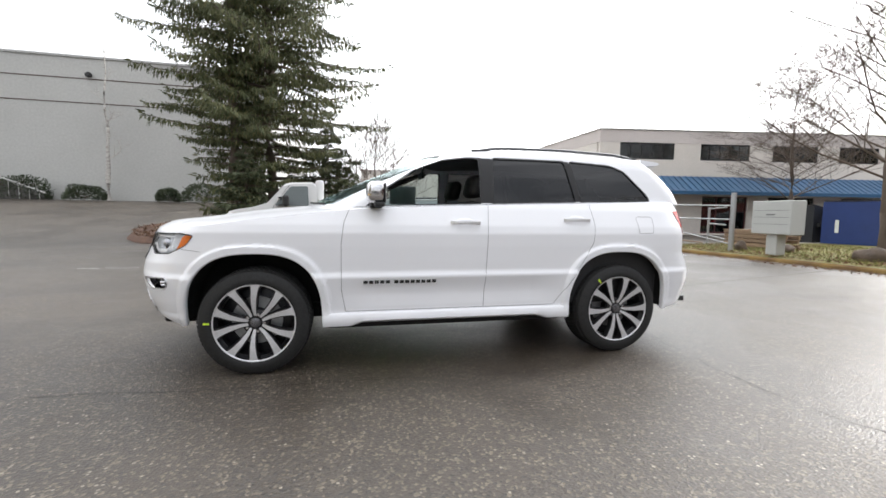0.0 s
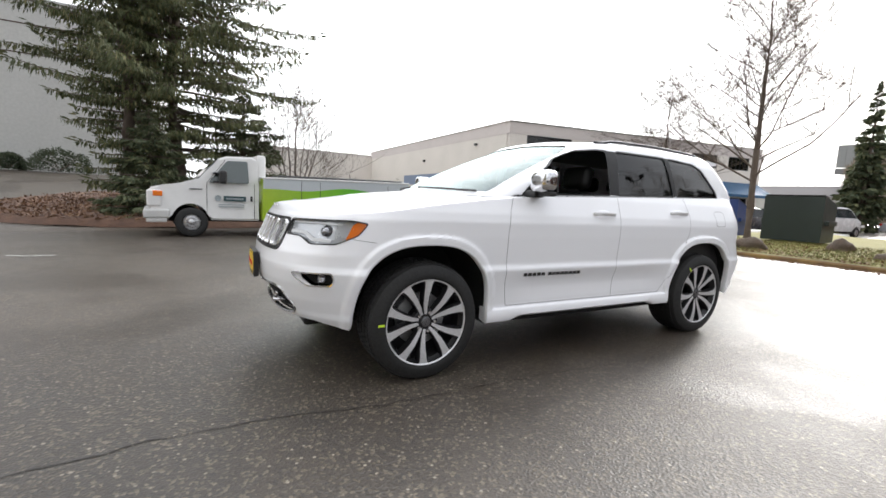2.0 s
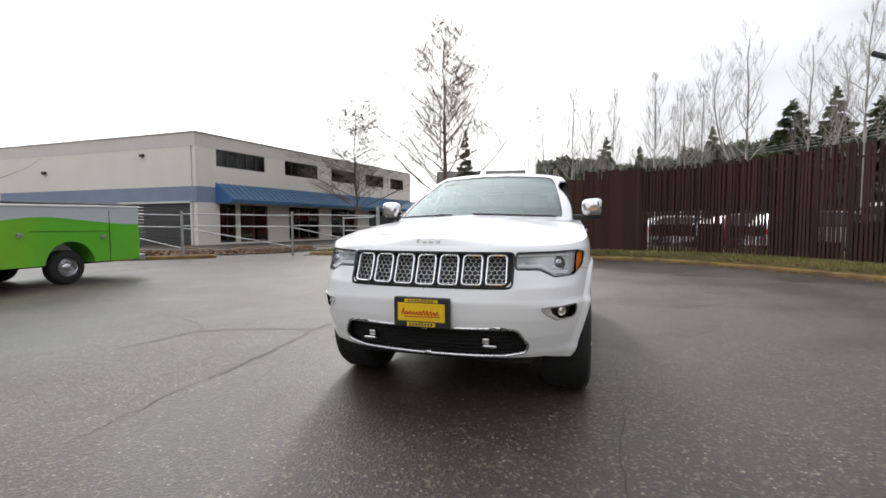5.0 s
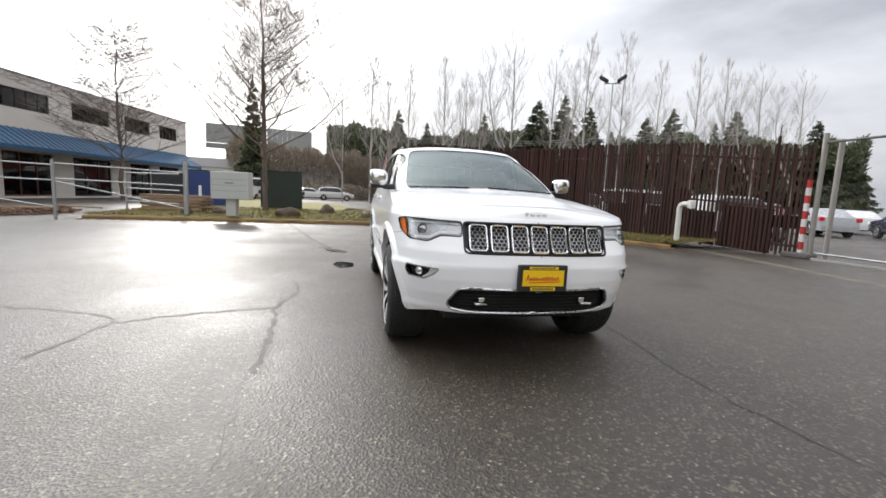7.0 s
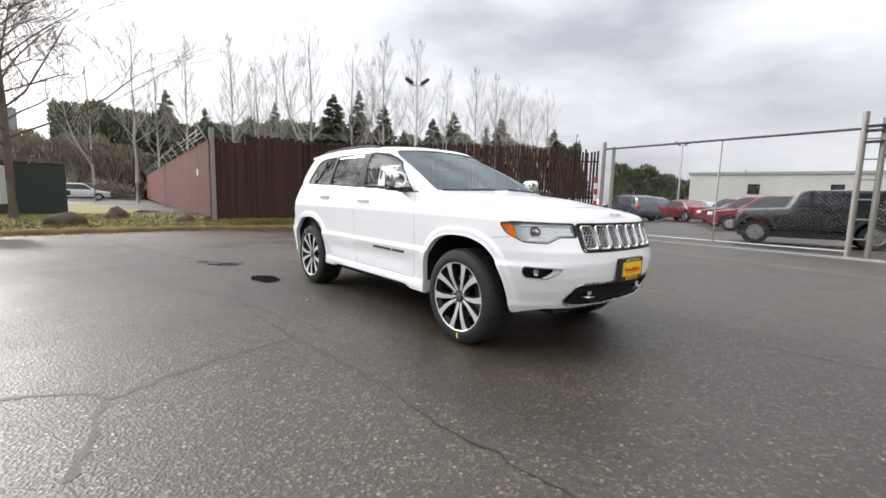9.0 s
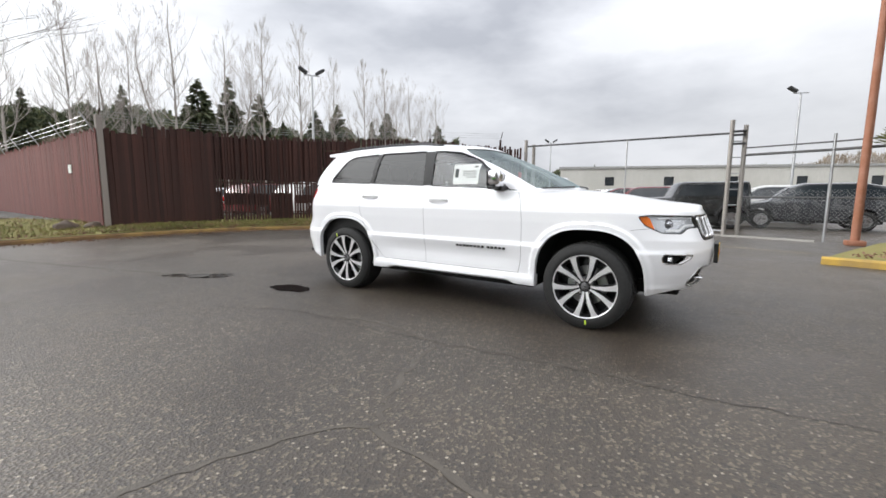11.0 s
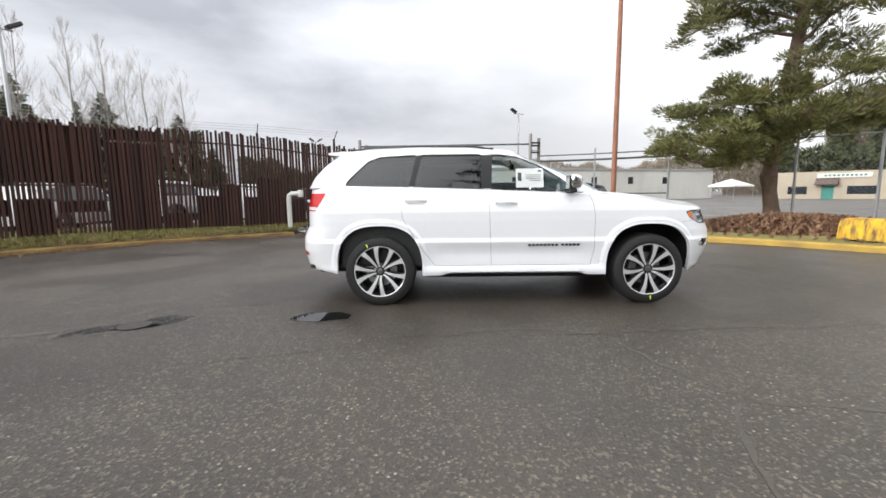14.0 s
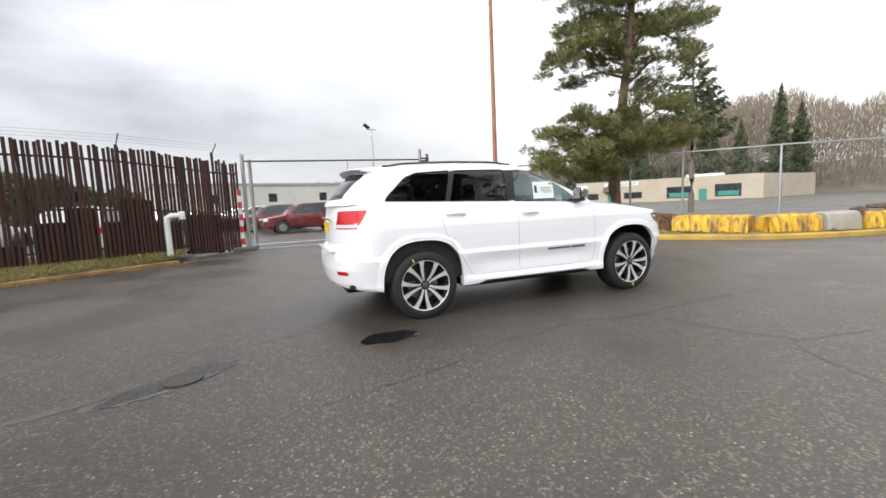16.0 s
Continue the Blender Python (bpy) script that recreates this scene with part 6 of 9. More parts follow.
# ---------------------------------------------------------------- service truck
truck = thing("service_truck", Matrix.Translation((-3.08, 8.42, 0)) @ Matrix.Rotation(radians(5.5), 4, "Z") @ Matrix.Scale(0.95, 4), "white cab service truck with green-printed utility body", "truck")
TG = Mat("green_wrap")
gx = TG.n.new("ShaderNodeSeparateXYZ")
TG.l.new(TG.co.outputs["Object"], gx.inputs["Vector"])
gm = TG.n.new("ShaderNodeMapRange")
gm.inputs["From Min"].default_value, gm.inputs["From Max"].default_value = 1.6, 4.2
TG.l.new(gx.outputs["X"], gm.inputs["Value"])
gn = TG.tex("Noise", 2.0, 5, 0.65)
TG.color(TG.mix(TG.ramp(gn, [(0.45, 0.0), (0.8, 0.25)]), TG.mix(gm.outputs["Result"], (0.34, 0.48, 0.015), (0.11, 0.46, 0.025)), (0.10, 0.16, 0.03))).set(Roughness=0.35, Coat_Weight=0.3)
TG = TG.m
# cab: side outline pushed across, with the nose tapered
bm = B()
cabo = [(-0.86, 0.50), (-0.88, 1.08), (-0.82, 1.20), (-0.55, 1.275), (-0.2, 1.33), (0.16, 1.41), (0.68, 2.02), (0.84, 2.08), (1.45, 2.11), (1.58, 2.04), (1.60, 0.42), (0.50, 0.42)]
arcp = [(0.46 * math.cos(a), 0.38 + 0.50 * math.sin(a)) for a in np.linspace(0.1, math.pi - 0.1, 13)]
cabo = cabo + arcp
prism(bm, cabo, "y", 0.06, 1.98)
for v in bm.verts:
    k = max(0.0, (v.co.z - 1.38) / 0.7)
    v.co.y = 1.02 + (v.co.y - 1.02) * (1 - 0.16 * k) * (1 - 0.07 * max(0, (-0.3 - v.co.x)))
bmesh.ops.bevel(bm, geom=[e for e in bm.edges if abs(e.verts[0].co.y - e.verts[1].co.y) < 0.02], offset=0.045, segments=3, affect="EDGES")
part("cab", bm, TRUCK_WHITE, truck, "white painted cab", smooth=40)
for yy, sg in ((0.075, -1), (1.965, 1)):
    bm = B()
    win = rounded([(0.40, 1.38), (1.35, 1.40), (1.33, 1.98), (0.84, 1.96)], 0.05)
    prism(bm, win, "y", yy + 0.09 * sg * -1 - 0.02, yy + 0.09 * sg * -1 + 0.02)
    for v in bm.verts:
        k = max(0.0, (v.co.z - 1.38) / 0.7)
        v.co.y += (1.02 - v.co.y) * (0.16 * k) - sg * 0.088 * -1
    part("side_window", bm, plain("grey_truck_glass", (0.13, 0.15, 0.15), 0.07), truck, "dark cab side window")
bm = B()
vs = [bm.verts.new(p) for p in ((0.22, 0.22, 1.47), (0.22, 1.82, 1.47), (0.665, 1.70, 1.99), (0.665, 0.34, 1.99))]
bm.faces.new(vs)
bmesh.ops.translate(bm, verts=bm.verts, vec=(-0.022, 0, 0.012))
bmesh.ops.solidify(bm, geom=bm.faces[:], thickness=0.012)
part("windscreen", bm, plain("dark_truck_glass_front", (0.04, 0.045, 0.05), 0.06), truck, "windscreen")
bm = B()
box(bm, -0.98, -0.44, 0.02, 2.02, 0.45, 0.68, 0.05)
box(bm, -0.92, -0.50, 0.04, 2.0, 0.36, 0.46, 0.02)
part("front_bumper", bm, plain("pale_bumper_paint", (0.55, 0.55, 0.54), 0.4), truck, "pale painted front bumper")
bm = B()
box(bm, -0.885, -0.855, 0.45, 1.58, 0.76, 1.06, 0.01)
part("grille", bm, BLACK_PLASTIC, truck)
for y in (0.10, 1.64):
    bm = B()
    box(bm, -0.905, -0.60, y - 0.05 if y < 1 else y, y + 0.32, 0.74, 1.14, 0.04)
    part("headlight", bm, WHITE_LENS, truck, "clear headlight")
    bm = B()
    box(bm, -0.78, -0.585, (0.035 if y < 1 else 1.93), (0.09 if y < 1 else 1.985), 0.99, 1.12, 0.02)
    part("side_marker", bm, AMBER, truck, "amber marker")
bm = B()
box(bm, 0.62, 0.80, -0.24, 0.02, 1.36, 1.70, 0.06)
box(bm, 0.50, 0.70, -0.06, 0.10, 1.38, 1.43, 0.01)
box(bm, 0.50, 0.70, -0.06, 0.16, 1.60, 1.64, 0.01)
part("door_mirror", bm, BLACK_PLASTIC, truck, "black door mirror")
bm = B()
box(bm, 0.74, 1.27, 0.035, 0.055, 0.925, 1.055)
part("door_sign", bm, plain("dark_teal_print", (0.02, 0.06, 0.07), 0.5), truck, "dark printed door sign")
bm = B()
lathe(bm, [(0.001, 0.0), (0.075, 0.0), (0.075, 0.015)], 20, Matrix.Translation((0.61, 0.055, 0.99)) @ Matrix.Rotation(radians(90), 4, "X"))
for z in (0.82, 0.765):
    box(bm, 0.62, 1.22, 0.042, 0.056, z, z + 0.020)
for k in range(8):
    box(bm, 0.80 + k * 0.052, 0.84 + k * 0.052, 0.028, 0.034, 0.965, 1.01)
part("door_print", bm, plain("grey_print", (0.35, 0.40, 0.42), 0.5), truck, "round emblem and lines of print")
bm = B()
strip_pts = [(0.36, 0.62), (0.36, 1.36), (0.80, 1.98)]
for (a, b), (c, d) in zip(strip_pts, strip_pts[1:]):
    tube(bm, (a, 0.058 + (0.15 if b > 1.5 else 0) * 0, b), (c, 0.058 + (0.13 if d > 1.5 else 0), d), 0.006, seg=4)
tube(bm, (1.48, 0.058, 0.46), (1.48, 0.058, 1.40), 0.006, seg=4)
part("door_line", bm, BLACK_PLASTIC, truck)
bm = B()
box(bm, 1.38, 1.43, 0.035, 0.06, 0.93, 1.07, 0.008)
part("door_handle", bm, BLACK_PLASTIC, truck, "black door handle")
bm = B()
box(bm, -0.02, 0.26, 0.045, 0.07, 1.19, 1.21, 0.004)
part("fender_trim", bm, BLACK_PLASTIC, truck, "narrow black trim")
# utility body
bm = B()
bodyo = [(1.66, 0.44), (1.66, 1.56), (6.10, 1.67), (6.10, 0.44), (5.04, 0.44)] + [(4.52 + 0.50 * math.cos(a), 0.38 + 0.53 * math.sin(a)) for a in np.linspace(0.13, math.pi - 0.13, 15)] + [(4.0, 0.44)]
prism(bm, bodyo, "y", -0.10, 0.42)
part("box_green", bm, TG, truck, "green printed tool-box side", smooth=30)
bm = B()
prism(bm, bodyo, "y", 1.75, 2.25)
box(bm, 1.66, 6.10, 0.42, 1.75, 0.70, 0.95)
part("box_far", bm, TRUCK_WHITE, truck)
# pale upper wrap above a rolling line
bm = B()
xs_ = np.linspace(1.67, 6.09, 60)
lo_ = [bm.verts.new((x, -0.104, 1.285 + 0.13 * math.exp(-((x - 4.15) / 0.75) ** 2) + 0.012 * math.sin(4 * x))) for x in xs_]
hi_ = [bm.verts.new((x, -0.104, 1.555 + 0.0245 * (x - 1.66))) for x in xs_]
for i in range(59):
    bm.faces.new((lo_[i], lo_[i + 1], hi_[i + 1], hi_[i]))
part("upper_wrap", bm, plain("pale_grey_wrap", (0.50, 0.54, 0.56), 0.4), truck, "pale sky-grey upper band")
for x in (2.68, 3.21, 5.36):
    bm = B()
    box(bm, x - 0.006, x + 0.006, -0.108, -0.10, 0.47, 1.56)
    part("box_seam", bm, BLACK_PLASTIC, truck)
bm = B()
box(bm, 3.78, 5.36, -0.108, -0.10, 1.115, 1.125)
part("box_seam", bm, BLACK_PLASTIC, truck)
for x, z in ((2.49, 1.01), (3.03, 1.04), (3.60, 1.05), (5.20, 0.98)):
    bm = B()
    box(bm, x - 0.05, x + 0.05, -0.125, -0.10, z - 0.045, z + 0.045, 0.012)
    part("latch", bm, STEEL, truck, "steel paddle latch")
bm = B()
box(bm, 1.62, 6.12, -0.12, 0.45, 1.555, 1.60, 0.012)
for v in bm.verts:
    v.co.z += 0.0245 * (v.co.x - 1.66)
part("box_lid", bm, TRUCK_WHITE, truck, "white box lid")
bm = B()
box(bm, 1.56, 1.80, 0.20, 1.84, 1.46, 2.18, 0.06)
part("cab_guard", bm, TRUCK_WHITE, truck, "white guard behind the cab", smooth=40)
bm = B()
box(bm, 6.09, 6.28, -0.08, 2.2, 0.40, 0.54, 0.02)
part("rear_bumper", bm, STEEL, truck)
bm = B()
box(bm, 6.09, 6.13, -0.06, 0.06, 0.95, 1.3, 0.01)
part("tail_lamp", bm, RED_LENS, truck, "red tail lamp")
bm = B()
for y in (0.55, 1.45):
    tube(bm, (2.2, y, 1.66), (6.2, y, 1.74), 0.04, seg=8)
box(bm, 2.4, 5.8, 0.6, 1.6, 1.4, 1.62, 0.03)
part("pipe_load", bm, plain("black_pipe", (0.03, 0.03, 0.03), 0.6), truck, "dark pipes on the bed")
bm = B()
box(bm, -0.7, 6.0, 0.55, 1.5, 0.36, 0.62, 0.02)
part("chassis", bm, LINER, truck)


def truck_wheel(parent, x, y, side):
    w = new("wheel")
    w.parent = parent
    w.matrix_basis = Matrix.Translation((x, y, 0.365)) @ Matrix.Rotation(radians(90 * side), 4, "X") @ Matrix.Scale(0.93, 4)
    bm = B()
    lathe(bm, [(0.21, 0.0), (0.23, 0.03), (0.30, 0.035), (0.36, 0.015), (0.392, -0.03), (0.392, -0.18), (0.35, -0.22), (0.21, -0.22)], 40, closed=True)
    part("tyre", bm, RUBBER, w, smooth=35)
    bm = B()
    lathe(bm, [(0.215, 0.0), (0.205, 0.02), (0.19, 0.0), (0.175, -0.05), (0.12, -0.04), (0.09, 0.01), (0.055, 0.035), (0.001, 0.04)], 32)
    for k in range(8):
        a = k * math.pi / 4
        tube(bm, (0.115 * math.cos(a), 0.115 * math.sin(a), -0.05), (0.115 * math.cos(a), 0.115 * math.sin(a), 0.0), 0.018, seg=6)
    part("rim", bm, SATIN if parent is truck else STEEL, w, "bright steel rim", smooth=35)
    return w


for x in (0.02, 4.52):
    truck_wheel(truck, x, 0.02, 1)
    truck_wheel(truck, x, 2.06, -1)


# ---------------------------------------------------------------- rusty slat fence
def along(line, step):
    """Places and headings at even steps along a plan line."""
    pts = [Vector(p) for p in line]
    out, left = [], 0.0
    for a, b in zip(pts, pts[1:]):
        d = b - a
        L = d.length
        s = left
        while s < L:
            out.append((a + d * s / L, math.atan2(d.y, d.x)))
            s += step
        left = s - L
    return out


def base_z(x, y):
    """Foot of the slat fence: on the verge, down to the drive at the gate."""
    return 0.27 - 0.25 * max(0.0, min(1.0, (-y - 7.6) / 2.2))


fence = thing("slat_fence", T(0, 0, 0), "tall rusty red-brown metal slat fence with gaps and patches", "fence")
fline = smooth_line(FENCE, 8)
rf = random.Random(12)


def slat_mesh(h, w=0.102):
    bm = B()
    box(bm, -w / 2, w / 2, -0.008, 0.008, 0, h)
    # folded edges
    box(bm, -w / 2, -w / 2 + 0.012, 0.008, 0.026, 0, h)
    box(bm, w / 2 - 0.012, w / 2, 0.008, 0.026, 0, h)
    return make_mesh("slat", bm, RUST, 20)


SLATS = [slat_mesh(h, 0.064) for h in (2.82, 2.84, 2.86, 2.88)]
SLATS_WIDE = [slat_mesh(h, 0.104) for h in (2.80, 2.84, 2.88)]
SLATS_LOW = [slat_mesh(h, 0.104) for h in (2.58, 2.62, 2.66)]
for i, (p, a) in enumerate(along(fline, 0.098)):
    if rf.random() < 0.004:
        continue
    ob = new("slat", rf.choice(SLATS_LOW if p.y > -1.0 else (SLATS_WIDE if i < 31 else SLATS)))
    ob.parent = fence
    ob.matrix_basis = Matrix.LocRotScale((p.x + rf.gauss(0, 0.006), p.y + rf.gauss(0, 0.006), base_z(p.x, p.y) + rf.gauss(0.0, 0.02)), Euler((rf.gauss(0, 0.006), rf.gauss(0, 0.006), a + rf.gauss(0.0, 0.03))), None)
for zz in (0.25, 1.25, 2.5):
    bm = B()
    sweep(bm, [(x - 0.0, y - 0.0, base_z(x, y) + zz) for x, y in fline], [(-0.05, -0.025), (-0.02, -0.025), (-0.02, 0.025), (-0.05, 0.025)])
    part("rail", bm, RUST, fence)
for p, a in along(fline, 2.6):
    bm = B()
    q = Vector((-math.sin(a), math.cos(a))) * 0.09
    tube(bm, (p.x + q.x, p.y + q.y, 0), (p.x + q.x, p.y + q.y, 3.15), 0.04, seg=8)
    tube(bm, (p.x + q.x, p.y + q.y, 3.1), (p.x + q.x * -2, p.y + q.y * -2, 3.4), 0.015, seg=5)
    part("post", bm, RUST, fence)
# sheet patches tied behind the slats
for s0, s1, z0, z1 in ((0.0, 2.4, 0.05, 2.5), (2.3, 3.2, 0.0, 0.95), (2.3, 4.9, 1.35, 2.74), (3.2, 4.7, 0.50, 0.90), (4.7, 5.5, 0.0, 0.92), (4.8, 6.6, 1.30, 2.76), (5.5, 6.6, 0.55, 0.85), (6.6, 7.8, 0.0, 2.40), (6.6, 7.9, 2.46, 2.76), (7.8, 8.5, 0.0, 0.45), (8.6, 9.7, 0.0, 0.95), (9.2, 9.9, 0.0, 1.30), (9.9, 11.9, 0.0, 0.95), (10.3, 11.2, 0.9, 1.55), (11.9, 13.2, 0.0, 1.2), (12.5, 14.2, 0.7, 1.05)):
    seg = [(p, a) for p, a in along(fline, 0.1)][int(s0 * 10):int(s1 * 10)]
    if len(seg) < 2:
        continue
    bm = B()
    lo, hi = [], []
    for k, (p, a) in enumerate(seg):
        o = Vector((-math.sin(a), math.cos(a))) * (0.035 + 0.006 * math.sin(k))
        j = 0.03 * noise.noise(Vector((k * 0.7, z1, 0)))
        lo.append(bm.verts.new((p.x + o.x, p.y + o.y, base_z(p.x, p.y) + z0)))
        hi.append(bm.verts.new((p.x + o.x, p.y + o.y, base_z(p.x, p.y) + z1 + j)))
    for k in range(len(seg) - 1):
        bm.faces.new((lo[k], lo[k + 1], hi[k + 1], hi[k]))
    bmesh.ops.solidify(bm, geom=bm.faces[:], thickness=0.004)
    part("sheet", bm, RUST, fence, "dull brown backing sheet")
for k in range(3):
    bm, strand = B(), []
    for p, a in along(fline, 1.3):
        q = Vector((p.x + math.sin(a) * (0.08 + 0.05 * k), p.y - math.cos(a) * (0.08 + 0.05 * k), 3.2 + 0.07 * k + 0.02 * math.sin(p.x * 9)))
        strand.append(q[:])
    sweep(bm, strand, circle(0.004, 4))
    part("barbed_wire", bm, STEEL, fence, "strand of barbed wire")

red = thing("red_slat_fence", T(0, 0, 0), "long faded red slat fence with barbed wire along the lawn", "fence")
bm = B()
bm_far = B()
rl = [(11.95, 0.0), (30.0, -0.9), (62.0, -2.6)]
RED_SLATS = []
for h in (2.55, 2.6, 2.64):
    b2 = B()
    box(b2, -0.058, 0.058, -0.008, 0.008, 0, h)
    RED_SLATS.append(make_mesh("slat", b2, RED_FENCE, 20))
for i, (p, a) in enumerate(along(rl, 0.125)):
    if i < 150:
        ob = new("slat", rf.choice(RED_SLATS))
        ob.parent = red
        ob.matrix_basis = Matrix.LocRotScale((p.x, p.y, 0.26 + rf.gauss(0, 0.012)), Euler((0, rf.gauss(0, 0.006), a)), None)
    elif i % 3 == 0:
        box(bm_far, p.x - 0.18, p.x + 0.18, p.y - 0.01, p.y + 0.01, 0.2, 2.8)
bm.free()
tagged(part("far_slats", bm_far, RED_FENCE, red), kind="stuff")
bm = B()
box(bm, 11.84, 11.98, -0.16, -0.02, 0.1, 3.25, 0.01)
part("corner_post", bm, plain("weathered_post", (0.25, 0.22, 0.20), 0.8), red, "grey corner post")
bm = B()
for k in range(3):
    for (x0, y0), (x1, y1) in zip(rl, rl[1:]):
        n = int((x1 - x0) / 3)
        for i in range(n):
            q0 = Vector((x0 + (x1 - x0) * i / n, y0 + (y1 - y0) * i / n + 0.1 + 0.08 * k, 2.98 + 0.09 * k))
            q1 = Vector((x0 + (x1 - x0) * (i + 1) / n, y0 + (y1 - y0) * (i + 1) / n + 0.1 + 0.08 * k, 2.98 + 0.09 * k))
            tube(bm, q0, q1, 0.008, seg=3, caps=False)
            if k == 0:
                tube(bm, q0 + Vector((0, -0.1, -0.2)), q0 + Vector((0, 0.2, 0.3)), 0.02, seg=4)
part("barbed_wire", bm, STEEL, red, "strands of barbed wire")
bm = B()
box(bm, 14.3, 14.55, -0.10, -0.085, 1.75, 2.0)
part("notice", bm, PAPER, red, "small white notice")

# ---------------------------------------------------------------- verge furniture
box_t = thing("utility_cabinet", T(10.88, 5.3, 0.16, 83), "grey metal pedestal cabinet on a concrete post by the kerb", "utility box")
bm = B()
box(bm, -0.17, 0.17, -0.14, 0.14, 0, 0.62, 0.015)
part("pedestal", bm, plain("grey_pedestal", (0.42, 0.42, 0.40), 0.8), box_t)
bm = B()
box(bm, -0.62, 0.62, -0.22, 0.22, 0.58, 1.50, 0.02)
part("cabinet_body", bm, plain("light_grey_cabinet", (0.46, 0.47, 0.45), 0.55), box_t, "light grey cabinet")
bm = B()
for s in (-1, 1):
    for z in (0.85, 1.04, 1.23):
        box(bm, -0.55, 0.55, s * 0.222, s * 0.226, z, z + 0.01)
    box(bm, -0.14, 0.14, s * 0.22, s * 0.228, 1.10, 1.14)
part("cabinet_seam", bm, plain("grey_seam", (0.2, 0.2, 0.2), 0.6), box_t)


def dumpster(m, mat, label, lx=2.4, ly=1.5, h=1.35, hb=1.75):
    d = thing("dumpster", m, label, "dumpster")
    bm = B()
    prism(bm, [(-ly / 2, 0.12), (ly / 2, 0.12), (ly / 2, hb), (-ly / 2, h)], "x", -lx / 2, lx / 2)
    part("bin", bm, mat, d)
    for k in range(6):
        bm = B()
        x = -lx / 2 + lx * (k + 0.5) / 6
        prism(bm, [(-ly / 2 - 0.04, 0.15), (-ly / 2, 0.15), (-ly / 2, h - 0.05), (-ly / 2 - 0.04, h - 0.05)], "x", x - 0.03, x + 0.03)
        part("rib", bm, mat, d)
    for s in (-1, 1):
        bm = B()
        prism(bm, [(-ly / 2 - 0.06, h + 0.01), (ly / 2, hb + 0.02), (ly / 2, hb + 0.06), (-ly / 2 - 0.06, h + 0.05)], "x", s * lx / 4 - lx / 4 + 0.02, s * lx / 4 + lx / 4 - 0.02)
        part("lid", bm, BLACK_PLASTIC, d, "black plastic lid")
        bm = B()
        box(bm, s * (lx / 2 + 0.06) - 0.06, s * (lx / 2 + 0.06) + 0.06, -0.5, 0.5, 0.75, 0.92, 0.01)
        part("fork_pocket", bm, mat, d)
    return d


dumpster(T(18.7, 8.3, 0.1, 100), paint("blue_bin_paint", (0.015, 0.040, 0.17), 0.45, 0.1, 0.2), "blue steel dumpster with black lids and white labels", lx=1.8)
bm = B()
box(bm, 17.88, 17.89, 8.5, 8.95, 0.65, 1.15)
tagged(part("bin_label", bm, PAPER), "white paper label stuck on blue dumpster", "label")
dumpster(T(17.4, 4.7, 0.15, 96), paint("dark_green_bin_paint", (0.012, 0.022, 0.018), 0.5, 0.1, 0.2), "dark green steel dumpster behind the verge tree", lx=1.85, h=1.5, hb=1.8)
dumpster(T(18.2, 9.95, 0.1, 100), paint("black_bin_paint", (0.012, 0.014, 0.018), 0.5, 0.1, 0.2), "black steel bin next to the blue dumpster", lx=1.25, h=1.4, hb=1.6)
# pallet stack
pal = thing("pallet_stack", T(13.4, 7.9, 0.2, 80), "stack of weathered wooden pallets on the ground", "pallets")
for lv in range(4):
    p_ = new("pallet")
    p_.parent = pal
    p_.location = (0.04 * (lv % 2), 0, lv * 0.145)
    for y in (-0.45, 0, 0.45):
        bm = B()
        box(bm, -1.1, 1.1, y - 0.03, y + 0.03, 0.0, 0.1)
        part("bearer", bm, WOOD, p_)
    for k in range(8):
        bm = B()
        x = -1.05 + k * 0.3
        box(bm, x - 0.05, x + 0.05, -0.5, 0.5, 0.1, 0.122)
        part("slat", bm, WOOD, p_)


def rock(m, size, seed, label="rough mossy brown boulder on verge"):
    bm = B()
    bmesh.ops.create_icosphere(bm, subdivisions=3, radius=1.0)
    for v in bm.verts:
        k = 1 + 0.35 * noise.noise(v.co * 1.3 + Vector((seed, 0, 0))) + 0.1 * noise.noise(v.co * 4 + Vector((0, seed, 0)))
        v.co = Vector((v.co.x * size[0], v.co.y * size[1], max(v.co.z, -0.35) * size[2])) * k
    ob = part("boulder", bm, ROCK, smooth=60)
    ob.matrix_basis = m
    return tagged(ob, label, "rock", "boulders on the verge")


for i, (x, y, sx, sy, sz) in enumerate(((11.9, 3.6, 0.25, 0.55, 0.32), (12.3, 6.1, 0.25, 0.3, 0.2), (14.6, 2.4, 0.35, 0.45, 0.38), (12.4, 0.7, 0.28, 0.36, 0.2), (12.25, 0.05, 0.25, 0.38, 0.16), (17.5, 1.2, 0.4, 0.7, 0.14), (11.6, 7.0, 0.22, 0.22, 0.25))):
    rock(T(x, y, 0.22), (sx * 0.85, sy * 0.8, sz * 0.85), i * 3.7)

# galvanised pipe barrier by the office drive
pf = thing("pipe_barrier", T(0, 0, 0), "galvanised pipe barrier with slack diagonal braces", "barrier")
PB = [(10.93, 6.75), (9.3, 9.6), (7.1, 12.6), (5.6, 14.6)]
for i, (x, y) in enumerate(PB):
    bm = B()
    tube(bm, (x, y, 0.0), (x, y, 1.95 if i == 0 else 1.7), 0.075 if i == 0 else 0.045, seg=12)
    part("post", bm, STEEL, pf, "galvanised post", smooth=40)
for (ax, ay), (bx, by) in zip(PB, PB[1:]):
    for z in (1.55, 1.12):
        bm = B()
        tube(bm, (ax, ay, z), (bx, by, z + 0.05), 0.019, seg=8)
        part("rail", bm, STEEL, pf)
    bm = B()
    tube(bm, (ax, ay, 0.35), (bx, by, 1.1), 0.019, seg=8)
    part("brace", bm, STEEL, pf)
